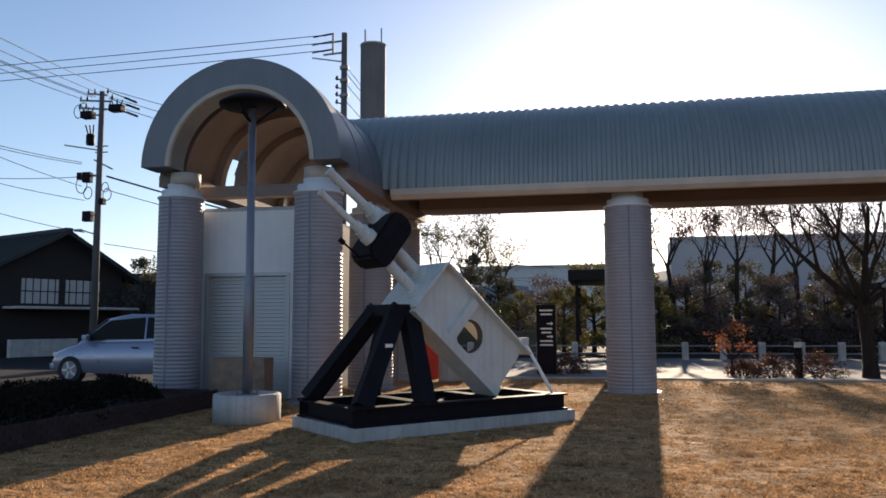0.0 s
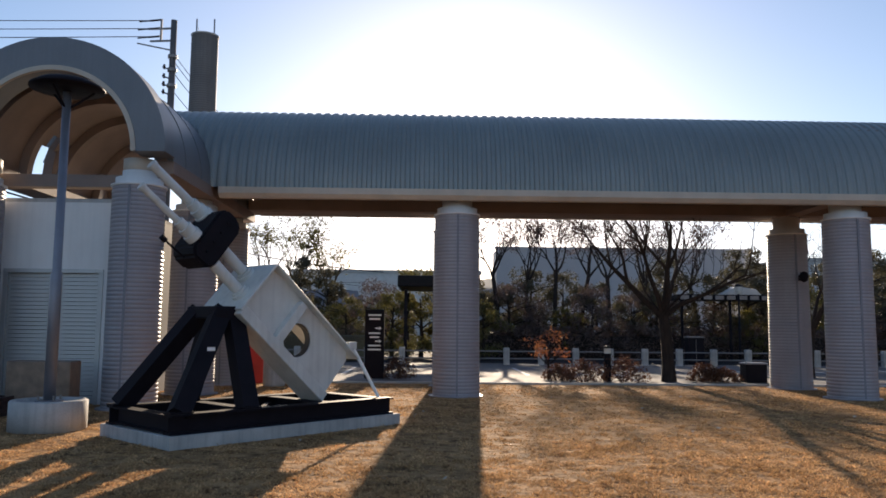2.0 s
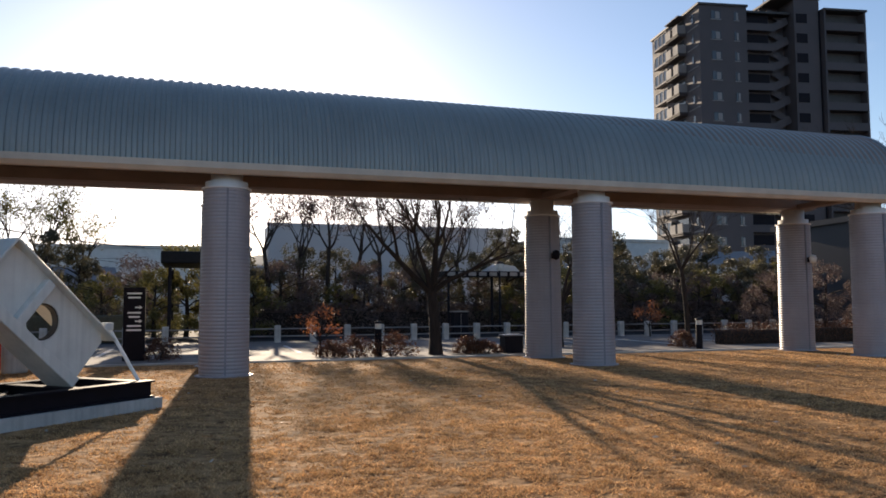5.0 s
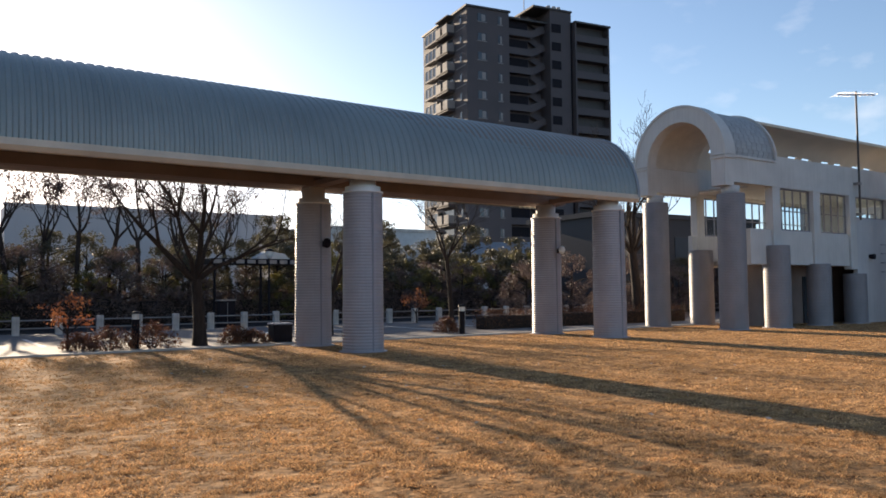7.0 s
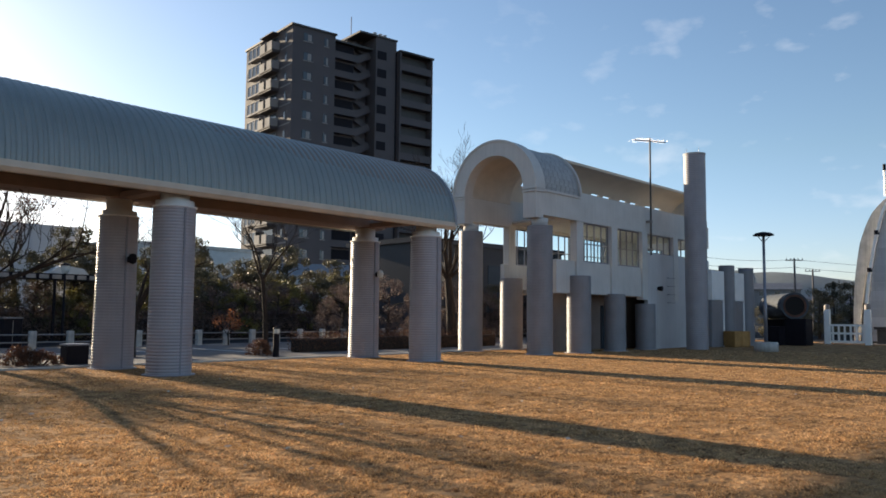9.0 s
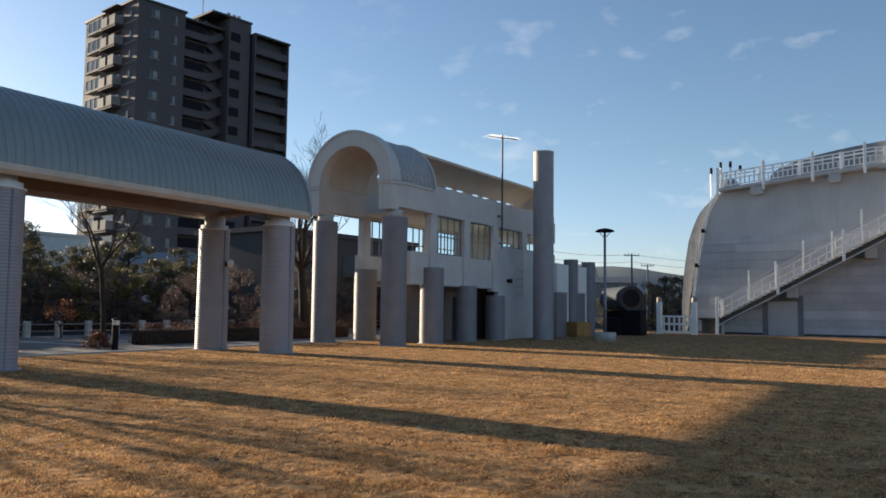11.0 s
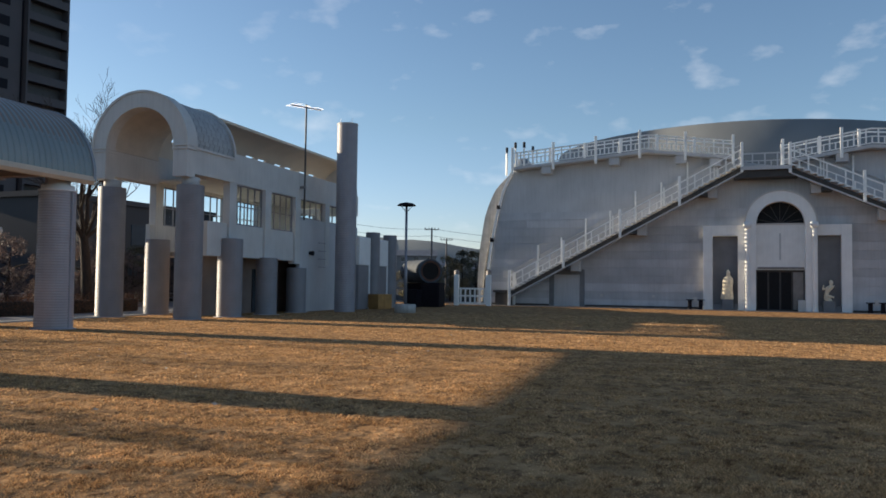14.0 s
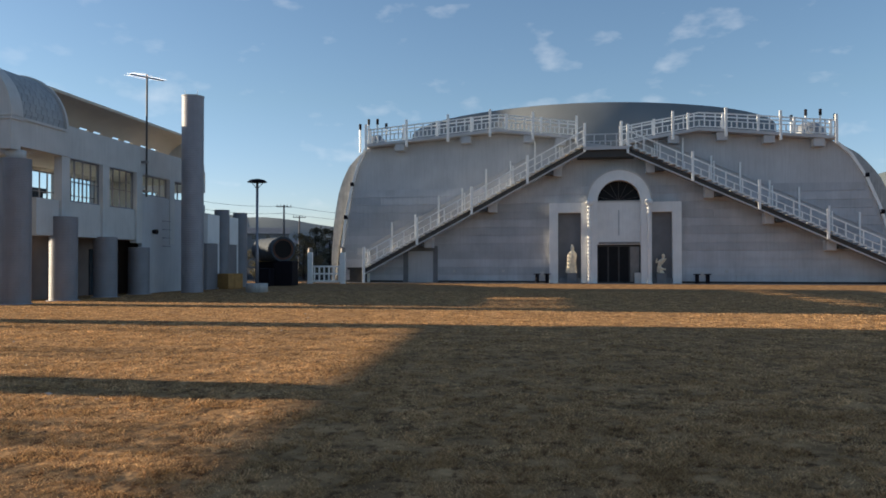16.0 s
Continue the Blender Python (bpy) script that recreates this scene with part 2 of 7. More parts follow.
M_LEAF_OLIVE = mat("olive_leaf", (0.11, 0.105, 0.035), 0.6, var=0.35, scale=0.6, fine=9, bump=0, tint=(0.20, 0.17, 0.05), trans=0.3)
M_LEAF_RED = mat("red_leaf", (0.34, 0.10, 0.05), 0.6, var=0.3, scale=2, fine=20, bump=0, tint=(0.48, 0.20, 0.08), trans=0.3)
M_HEDGE = mat("hedge_leaf", (0.10, 0.045, 0.03), 0.65, var=0.35, scale=2, fine=20, bump=0, tint=(0.16, 0.075, 0.04), trans=0.3)
M_TRUNKPOLE = mat("pole_concrete", (0.12, 0.11, 0.11), 0.85, var=0.15, scale=2, fine=40, bump=0.2)
M_CABLE = mat("black_cable", (0.03, 0.03, 0.035), 0.6, var=0.1, bump=0)
M_PIPE = mat("dull_grey_steel", (0.23, 0.23, 0.26), 0.45, 0.5, var=0.12, scale=3, fine=50, bump=0.04)


# ---- builders ----
def box(bm, x0, x1, y0, y1, z0, z1):
    return bmesh.ops.create_cube(bm, size=1.0, matrix=Matrix.LocRotScale(((x0 + x1) / 2, (y0 + y1) / 2, (z0 + z1) / 2), None, (abs(x1 - x0), abs(y1 - y0), abs(z1 - z0))))["verts"]


def boxes(*specs, bevel=0.0):
    bm = bmesh.new()
    for s in specs:
        box(bm, *s)
    if bevel:
        bmesh.ops.bevel(bm, geom=list(bm.edges), offset=bevel, segments=2, affect="EDGES", profile=0.6)
    return bm


def tube(bm, p, q, r0, r1=None, seg=12, caps=True):
    p, q = Vector(p), Vector(q)
    d = q - p
    m = Matrix.Translation((p + q) / 2) @ d.to_track_quat("Z", "Y").to_matrix().to_4x4()
    bmesh.ops.create_cone(bm, cap_ends=caps, segments=seg, radius1=r0, radius2=r0 if r1 is None else r1, depth=d.length, matrix=m)


def tubes(*specs, seg=12):
    bm = bmesh.new()
    for s in specs:
        tube(bm, s[0], s[1], s[2], s[3] if len(s) > 3 else None, seg)
    return bm


def bar(bm, p, q, w, h, up=(0, 0, 1)):
    """A square bar from p to q, w wide and h high."""
    p, q = Vector(p), Vector(q)
    d = (q - p).normalized()
    side = d.cross(Vector(up)).normalized()
    top = side.cross(d)
    vs = []
    for c in (p, q):
        for a, b in ((-1, -1), (1, -1), (1, 1), (-1, 1)):
            vs.append(bm.verts.new(c + side * (a * w / 2) + top * (b * h / 2)))
    for f in ((0, 3, 2, 1), (4, 5, 6, 7), (0, 1, 5, 4), (1, 2, 6, 5), (2, 3, 7, 6), (3, 0, 4, 7)):
        bm.faces.new([vs[i] for i in f])


def bars(*specs):
    bm = bmesh.new()
    for s in specs:
        bar(bm, *s)
    return bm


def lathe(profile, seg=32, closed=True):
    """A turned body: rows of (radius, z) from the bottom up."""
    bm = bmesh.new()
    rings = []
    for r, z in profile:
        rings.append([bm.verts.new((r * math.cos(2 * math.pi * i / seg), r * math.sin(2 * math.pi * i / seg), z)) for i in range(seg)])
    for a, b in zip(rings, rings[1:]):
        for i in range(seg):
            bm.faces.new((a[i], a[(i + 1) % seg], b[(i + 1) % seg], b[i]))
    if closed:
        bm.faces.new(rings[0][::-1])
        bm.faces.new(rings[-1])
    return bm


def prism(outline, axis, a, b):
    """An outline in the other two axes, extruded from a to b along axis."""
    bm = bmesh.new()

    def at(u, v, w):
        return {"x": (w, u, v), "y": (u, w, v), "z": (u, v, w)}[axis]
    lo = [bm.verts.new(at(u, v, a)) for u, v in outline]
    hi = [bm.verts.new(at(u, v, b)) for u, v in outline]
    n = len(outline)
    bm.faces.new(lo[::-1])
    bm.faces.new(hi)
    for i in range(n):
        bm.faces.new((lo[i], lo[(i + 1) % n], hi[(i + 1) % n], hi[i]))
    bmesh.ops.recalc_face_normals(bm, faces=bm.faces)
    return bm


def arc(cu, cv, r, a0, a1, n):
    return [(cu + r * math.cos(radians(a0 + (a1 - a0) * i / n)), cv + r * math.sin(radians(a0 + (a1 - a0) * i / n))) for i in range(n + 1)]


def arch_ring(c, z, r_out, r_in, axis, a, b, leg=0.0, n=40, start=180, end=0):
    """A half ring standing on its two legs, extruded along axis: built of quads."""
    bm = bmesh.new()
    outer, inner = arc(c, z, r_out, start, end, n), arc(c, z, r_in, start, end, n)
    if leg:
        outer = [(c - r_out, z - leg)] + outer + [(c + r_out, z - leg)]
        inner = [(c - r_in, z - leg)] + inner + [(c + r_in, z - leg)]

    def at(u, v, w):
        return bm.verts.new({"x": (w, u, v), "y": (u, w, v)}[axis])
    rows = [[at(*p, w) for p in line] for w in (a, b) for line in (outer, inner)]
    ao, ai, bo, bi = rows
    for i in range(len(outer) - 1):
        for f in ((ao[i], ao[i + 1], ai[i + 1], ai[i]), (bo[i], bi[i], bi[i + 1], bo[i + 1]), (ao[i], bo[i], bo[i + 1], ao[i + 1]), (ai[i], ai[i + 1], bi[i + 1], bi[i])):
            bm.faces.new(f)
    for i in (0, -1):
        bm.faces.new((ao[i], ai[i], bi[i], bo[i]))
    bmesh.ops.recalc_face_normals(bm, faces=bm.faces)
    return bm


def smooth(bm, angle=40):
    for f in bm.faces:
        f.smooth = True
    for e in bm.edges:
        if len(e.link_faces) == 2 and e.calc_face_angle(0) > radians(angle):
            e.smooth = False
    return bm


def part(name, bm, material, parent=None, label="", at=None, rot=None):
    me = bpy.data.meshes.new(name)
    bm.to_mesh(me)
    bm.free()
    me.materials.append(material)
    ob = new(name, me)
    if parent is not None:
        ob.parent = parent
    if at is not None:
        ob.location = at
    if rot is not None:
        ob.rotation_euler = [radians(a) for a in rot]
    if label:
        ob["label"] = label
    return ob


def share(name, me_ob, parent, at, rot=None):
    """Another object on the same mesh."""
    ob = new(name, me_ob.data)
    ob.parent = parent
    ob.location = at
    if rot is not None:
        ob.rotation_euler = [radians(a) for a in rot]
    return ob


def thing(name, label, category, at=(0, 0, 0), turn=0.0, group="", kind=""):
    ob = new(name)
    ob.location, ob.rotation_euler = at, (0, 0, radians(turn))
    ob.empty_display_size = 0.2
    return tagged(ob, label, category, group, kind)


# ---- ground ----
def structure(name, bm, material, label, category):
    return tagged(part(name, bm, material), label, category, kind="structure")


def grid_sheet(x0, x1, y0, y1, nx, ny, z):
    bm = bmesh.new()
    rows = [[bm.verts.new((x0 + (x1 - x0) * i / nx, y0 + (y1 - y0) * j / ny, z)) for i in range(nx + 1)] for j in range(ny + 1)]
    for j in range(ny):
        for i in range(nx):
            bm.faces.new((rows[j][i], rows[j][i + 1], rows[j + 1][i + 1], rows[j + 1][i]))
    return bm


structure("ground", grid_sheet(-900, 900, -900, 900, 4, 4, -0.06), M_ASPHALT, "dark asphalt ground reaching to the horizon", "ground")
structure("lawn", boxes((-7.3, 57.5, -40, 22.2, -0.3, 0.0)), M_GRASS, "dormant tan lawn, short and dry, striped with shadow", "lawn")
structure("kerb", boxes((-5.0, 52.6, 22.2, 22.36, -0.3, 0.05), bevel=0.012), M_KERB, "pale concrete kerb along the lawn", "kerb")
structure("pavement", boxes((-7.3, 62, 22.36, 25.2, -0.3, 0.0)), M_PAVE, "pale paved footpath beside the road", "pavement")


# ---- ribbed columns ----
def ribbed_shaft(h, r0, r1, pitch=0.10, amp=0.036, seg=40):
    prof = []
    n = int(h / pitch)
    for i in range(n + 1):
        z = h * i / n
        r = r0 + (r1 - r0) * i / n
        prof.append((r - amp, z))
        if i < n:
            prof.append((r, z + 0.10 * pitch))
            prof.append((r, z + 0.88 * pitch))
    return smooth(lathe(prof, seg), 25)


SHAFTS = {}


def column(parent, at, h, r0=0.55, r1=0.525, capital=True, neck=0.3, seam=True, pitch=0.08):
    """A ribbed round column with a base plate, vertical seams and a stepped white capital."""
    key = (h, r0, r1, seam)
    if key not in SHAFTS:
        c = part("column", ribbed_shaft(h, r0, r1, pitch if seam else 0.06, 0.013 if seam else 0.008), M_COL if seam else M_COL_DARK, parent, at=at)
        SHAFTS[key] = c
    else:
        c = share("column", SHAFTS[key], parent, at)
    c["label"] = "grey metal-clad round column with fine horizontal ribs"
    part("base_plate", lathe([(r0 + 0.09, 0.0), (r0 + 0.09, 0.02), (r0 - 0.02, 0.03)], 40), M_COL, c)
    if seam:
        for s in (-1, 1):
            part("seam", boxes((-0.022, 0.022, s * (r0 - 0.06), s * (r0 + 0.004), 0.03, h - 0.02)), M_SEAM, c)
    if capital:
        part("capital", smooth(lathe([(r1 + 0.03, h), (r1 + 0.03, h + 0.03), (r1 - 0.05, h + 0.04), (r1 - 0.05, h + 0.17), (r1 - 0.17, h + 0.18), (r1 - 0.17, h + neck), (r1 - 0.19, h + neck)], 40), 30), M_WHITE_BRIGHT, c, "white stepped capital")
    return c


def corrugated_barrel(cy, cz, r, x0, x1, pitch=0.22, amp=0.016, thick=0.02, a0=180, a1=0, n=36, groin=None):
    """A half-round roof with ribs over its arc; groin cuts its end along a diagonal."""
    step = pitch / 8
    bm = bmesh.new()
    m = int((x1 - x0) / step)
    rows = []
    for k in range(m + 1):
        x = x0 + (x1 - x0) * k / m
        ph = (x / pitch) % 1.0
        d = amp * (1 if ph < 0.42 else -1 if 0.5 < ph < 0.92 else (1 - (ph - 0.42) / 0.04 if ph < 0.5 else -1 + (ph - 0.92) / 0.04))
        row = []
        for i in range(n + 1):
            a = radians(a0 + (a1 - a0) * i / n)
            z = cz + (r + d) * math.sin(a)
            xx = x if groin is None else max(x, groin[0] + math.sqrt(max(0.0, groin[2] ** 2 - (z - groin[1]) ** 2)))
            row.append((xx, cy + (r + d) * math.cos(a), z))
        rows.append((x, [bm.verts.new(v) for v in row]))
    for (xa, a), (xb, b) in zip(rows, rows[1:]):
        for i in range(n):
            if b[i].co.x > xb + 1e-6 and b[i + 1].co.x > xb + 1e-6:
                continue
            bm.faces.new((a[i], a[i + 1], b[i + 1], b[i]))
    bmesh.ops.delete(bm, geom=[v for v in bm.verts if not v.link_faces], context="VERTS")
    bmesh.ops.recalc_face_normals(bm, faces=bm.faces)
    for f in bm.faces:
        f.smooth = False
    return bm


ROOF_Z, ROOF_Y, ROOF_R = 4.72, 19.9, 2.28
AX0, AX1 = -6.9, 19.95


def arcade():
    a = thing("arcade", "long covered walkway with a ribbed green-grey barrel roof on round columns", "arcade", (0, ROOF_Y, 0))
    # local y starts at the axis of the roof
    roof = part("roof", corrugated_barrel(0, ROOF_Z, ROOF_R, AX0 - 0.2, AX1, groin=(-7.12, 4.75, 2.125)), M_ROOF, a, "green-grey ribbed metal barrel roof")
    for v in roof.data.vertices:
        v.co.z -= 0.004 * max(0.0, v.co.x)
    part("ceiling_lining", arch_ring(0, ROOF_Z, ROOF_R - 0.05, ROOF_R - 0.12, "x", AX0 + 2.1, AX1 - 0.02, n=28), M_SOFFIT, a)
    part("end_arch", arch_ring(0, ROOF_Z - 0.08, ROOF_R + 0.045, ROOF_R - 0.25, "x", AX1 - 0.06, AX1 + 0.06, n=40), M_ROOF_FLAT, a)
    for s in (-1, 1):
        e = s * (ROOF_R - 0.02)
        up, down = (0.0, 0.24) if s < 0 else (0.08, 0.03)
        part("gutter", prism([(e + s * 0.06, ROOF_Z + up), (e + s * 0.06, ROOF_Z - down * 0.6), (e - s * 0.02, ROOF_Z - down), (e - s * 0.16, ROOF_Z - down), (e - s * 0.16, ROOF_Z + up)], "x", AX0 + 2.1, AX1 + 0.02), M_CREAM, a, "cream gutter along the eave")
        low = 0.12 if s < 0 else 0.03
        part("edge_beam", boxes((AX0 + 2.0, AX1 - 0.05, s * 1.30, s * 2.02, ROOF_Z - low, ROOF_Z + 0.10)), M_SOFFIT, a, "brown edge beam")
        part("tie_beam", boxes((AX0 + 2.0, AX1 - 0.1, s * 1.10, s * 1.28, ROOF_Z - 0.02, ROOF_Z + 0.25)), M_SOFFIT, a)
    for x in (-5.5, 0.66, 9.97, 19.27):
        for y in (-1.55, 1.55):
            column(a, (x, y, 0), 4.20, neck=0.41 if y < 0 else 0.50)
        part("cross_beam", boxes((x - 0.2, x + 0.2, -1.3, 1.3, ROOF_Z - 0.02, ROOF_Z + 0.14)), M_SOFFIT, a)
    return a


arcade()


def pavilion():
    cx, y0, y1 = -7.12, 14.4, 22.2
    p = thing("pavilion", "arched pavilion with a smooth grey barrel roof on ribbed columns", "pavilion", (cx, y0, 0))
    L = y1 - y0
    part("front_arch", smooth(arch_ring(0, 4.80, 2.17, 1.56, "y", 0.0, 0.62, n=48), 30), M_PAV, p, "broad grey arched front band")
    part("arch_lip", smooth(arch_ring(0, 4.80, 1.62, 1.53, "y", -0.025, 0.05, n=48), 30), M_CREAM, p, "thin pale inner lip")
    for ya, yb, a0 in ((0.64, 2.80, 180), (2.80, 3.00, 163), (3.00, 3.25, 153), (3.25, 3.65, 143), (3.65, 3.90, 153), (3.90, 4.10, 163), (4.10, L, 180)):
        part("roof", smooth(arch_ring(0, 4.75, 2.12, 2.0, "y", ya, yb, n=48, start=a0), 30), M_PAV, p, "smooth grey sheet-metal barrel roof")
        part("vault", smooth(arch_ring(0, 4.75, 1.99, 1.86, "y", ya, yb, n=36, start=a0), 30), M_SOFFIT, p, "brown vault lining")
    for xx in (-1.75, 1.72):
        part("cross_rib", smooth(arch_ring(5.5, 4.75, 1.95, 1.72, "x", xx - 0.11, xx + 0.11, n=36), 30), M_SOFFIT, p)
    for k in range(6):
        y = 1.4 + k * 1.1
        part("roof_seam", arch_ring(0, 4.75, 2.135, 2.11, "y", y, y + 0.03, n=40), M_PAV, p) if not 2.7 < y < 4.1 else None
    for y in (0.9, 2.5, 4.15, 6.2):
        part("rib", smooth(arch_ring(0, 4.75, 1.85, 1.66, "y", y, y + 0.22, n=36), 30), M_SOFFIT, p)
    for s in (-1, 1):
        part("springing_beam", boxes((s * 1.55, s * 2.14, 0.64, L, 4.50, 4.74)), M_SOFFIT, p)
        for y in (0.62, 7.05):
            if s == -1 or y < 1:
                column(p, (s * 1.5 - (0.08 if s < 0 else 0.0), y, 0), 4.20, r0=0.505 if s > 0 else 0.475, r1=0.49 if s > 0 else 0.46, neck=0.31)
                part("bracket", smooth(lathe([(0.31, 4.49), (0.31, 4.74)], 28), 30), M_CREAM, p, at=(s * 1.5, y, 0))
    column(p, (-1.58, 3.95, 0), 4.20, r0=0.475, r1=0.46, neck=0.31)
    part("cross_beam", boxes((-1.5, 1.5, 1.1, 1.4, 4.30, 4.55)), M_SOFFIT, p)
    return p


pavilion()


def shed():
    s = thing("shed", "white plastered store room with a grey roller shutter", "shed", (-7.45, 15.6, 0))
    w = 1.10
    part("jamb", boxes((-w, -0.92, 0, 0.16, 0, 4.0)), M_WHITE_BRIGHT, s)
    part("jamb", boxes((0.94, w + 0.02, 0, 0.16, 0, 4.0)), M_WHITE_BRIGHT, s)
    part("lintel_wall", boxes((-0.92, 0.94, 0, 0.16, 2.6, 4.0)), M_WHITE_BRIGHT, s)
    part("side_wall", boxes((w - 0.14, w + 0.02, 0.16, 5.2, 0, 4.0)), M_WHITE, s)
    part("side_wall", boxes((-w, -w + 0.16, 0.16, 5.2, 0, 4.0)), M_WHITE, s)
    part("rear_wall", boxes((-w + 0.16, w - 0.14, 5.04, 5.2, 0, 4.0)), M_WHITE, s)
    part("roof_slab", boxes((-w + 0.02, w, 0.02, 5.18, 4.0, 4.08)), M_CONC, s)
    for x in (-0.95, 0.93):
        part("shutter_guide", boxes((x - 0.03, x + 0.06, -0.02, 0.06, 0, 2.64), bevel=0.006), M_SHUTTER, s)
    part("shutter_head", boxes((-0.98, 0.99, -0.025, 0.06, 2.58, 2.66), bevel=0.006), M_SHUTTER, s)
    slat = None
    n = 32
    for i in range(n):
        z = 0.02 + i * 2.56 / n
        if slat is None:
            slat = part("shutter_slat", prism([(0.035, 0.0), (0.05, 0.0), (0.062, 0.035), (0.05, 0.072), (0.035, 0.072)], "x", -0.9, 0.92), M_SHUTTER, s, at=(0, 0.03, z))
        else:
            share("shutter_slat", slat, s, (0, 0.03, z))
    door = part("door", boxes((w + 0.021, w + 0.06, 1.2, 2.1, 0.05, 2.1), bevel=0.01), M_SHUTTER, s, "grey louvred side door")
    for i in range(14):
        part("louvre", boxes((w + 0.06, w + 0.075, 1.3, 2.0, 1.0 + i * 0.07, 1.04 + i * 0.07)), M_SHUTTER, door)
    part("door_frame", boxes((w + 0.021, w + 0.07, 1.12, 1.19, 0, 2.18), (w + 0.021, w + 0.07, 2.11, 2.18, 0, 2.18), (w + 0.021, w + 0.07, 1.19, 2.11, 2.11, 2.18)), M_WHITE, s)
    return s


shed()


# ---- two-storey building that carries on the arcade's line ----
def porch_building():
    cy, x0 = 20.5, 25.6
    b = thing("gallery_building", "white two-storey building with an arched porch and glazed upper floor", "building", (x0, cy, 0))
    # local: x from the porch face, y from the axis
    part("porch_arch", smooth(arch_ring(0, 6.75, 2.20, 1.58, "x", 0.0, 0.55, leg=1.2, n=48), 30), M_WHITE, b, "white arched porch front")
    part("arch_moulding", smooth(arch_ring(0, 6.75, 2.26, 2.17, "x", -0.04, 0.60, n=48), 30), M_WHITE, b)
    part("porch_vault", smooth(arch_ring(0, 6.75, 1.90, 1.60, "x", 0.56, 3.3, leg=0.0, n=40), 30), M_CREAM, b, "cream porch vault")
    roof = part("porch_roof", smooth(arch_ring(0, 6.75, 2.12, 1.91, "x", 0.56, 3.3, n=40), 30), M_ROOF_FLAT, b, "porch roof of small grey metal shingles")
    # shingles in courses over the porch roof
    sh = None
    rows, cols = 20, 8
    for i in range(rows):
        a = radians(90 + 90 * (i + 0.5) / rows)
        for j in range(cols):
            at = (0.60 + 2.7 * (j + 0.5) / cols - (0.08 if i % 2 else 0.0), 2.13 * math.cos(a), 6.75 + 2.13 * math.sin(a))
            if sh is None:
                sh = part("shingle", boxes((-0.158, 0.158, -0.016, 0.016, -0.080, 0.080)), M_SHINGLE, roof)
                ob = sh
            else:
                ob = share("shingle", sh, roof, at)
            ob.location = at
            ob.rotation_euler = (a - math.pi + radians(4), 0, 0)
    for s in (-1, 1):
        for z in (6.60, 6.72):
            part("springing_moulding", boxes((-0.05, 0.60, s * 1.56, s * 2.25, z, z + 0.07), bevel=0.012), M_WHITE, b)
    part("roof_rim", smooth(arch_ring(0, 6.75, 2.24, 2.02, "x", 3.3, 3.42, n=40), 30), M_WHITE, b)
    for s in (-1, 1):
        part("porch_side_beam", boxes((0.56, 3.4, s * 1.60, s * 2.19, 5.70, 6.74)), M_WHITE, b)
        part("cornice", boxes((-0.03, 3.3, s * 2.20, s * 2.25, 6.66, 6.76), bevel=0.012), M_WHITE, b)
    # columns, tall under the porch and stepping down along the building
    for y in (-1.95, 1.75):
        column(b, (0.65, y, 0), 5.25, capital=False, seam=False, r0=0.53, r1=0.53)
        part("neck", smooth(lathe([(0.34, 5.25), (0.34, 5.56)], 32), 30), M_WHITE, b, at=(0.65, y, 0))
    for x, h in ((3.25, 3.30), (6.3, 2.60), (9.2, 2.20)):
        column(b, (x, -2.15, 0), h, capital=False, seam=False, r0=0.53 if x < 5 else 0.49, r1=0.53 if x < 5 else 0.49)
        if x < 5:
            column(b, (3.6, 1.75, 0), h, capital=False, seam=False, r0=0.53, r1=0.53)
    # upper floor: sill wall, piers and lintel on the lawn side, glazed both sides
    for s, name in ((-1, "front"), (1, "rear")):
        y = s * 2.05
        t0, t1 = sorted((y, y - s * 0.22))
        part(name + "_sill_wall", boxes((1.7 if s < 0 else 3.15, 16.7 if s < 0 else 19.8, t0, t1, 2.55, 3.95)), M_WHITE, b)
        part(name + "_lintel", boxes((3.4, 16.7 if s < 0 else 19.8, t0 - 0.02, t1 + 0.02, 5.70, 6.98)), M_WHITE, b)
        for x in (3.4 if s < 0 else 3.75, 6.35, 9.25, 12.6, 16.0) + ((19.5,) if s > 0 else ()):
            part("pier", boxes((x - 0.27, x + 0.27, min(y - s * 0.24, y + s * 0.10), max(y - s * 0.24, y + s * 0.10), 2.4, 5.72), bevel=0.015), M_WHITE, b)
        if s > 0:
            part("rear_panel", boxes((12.87, 15.73, t0, t1, 3.95, 5.70)), M_WHITE, b)
        for xa, xb in ((0.95, 3.13), (3.67, 6.08), (6.62, 8.98), (9.52, 12.33), (12.87, 15.73), (16.27, 19.2)):
            if xa < 1 or s > 0 and 12 < xa < 16 or s < 0 and xa > 16:
                continue
            win = part("window", boxes((xa, xb, y - s * 0.14, y - s * 0.08, 3.95, 4.01), (xa, xb, y - s * 0.14, y - s * 0.08, 5.64, 5.70), (xa, xb, y - s * 0.14, y - s * 0.08, 4.75, 4.79)), M_PIPE, b)
            n = 4
            for k in range(n + 1):
                xx = xa + 0.03 + (xb - xa - 0.06) * k / n
                part("mullion", boxes((xx - 0.018, xx + 0.018, y - s * 0.14, y - s * 0.08, 4.01, 5.64)), M_PIPE, win)
            for k in range(n):
                xx = xa + 0.03 + (xb - xa - 0.06) * k / n
                g = part("pane", boxes((xx + 0.03, xx + (xb - xa) / n - 0.06, y - s * 0.115, y - s * 0.105, 4.02, 5.63)), M_GLASS, win)
                g.visible_shadow = False
    part("floor_slab", boxes((4.3, 16.5, -1.83, 1.83, 2.60, 2.78)), M_CONC, b)
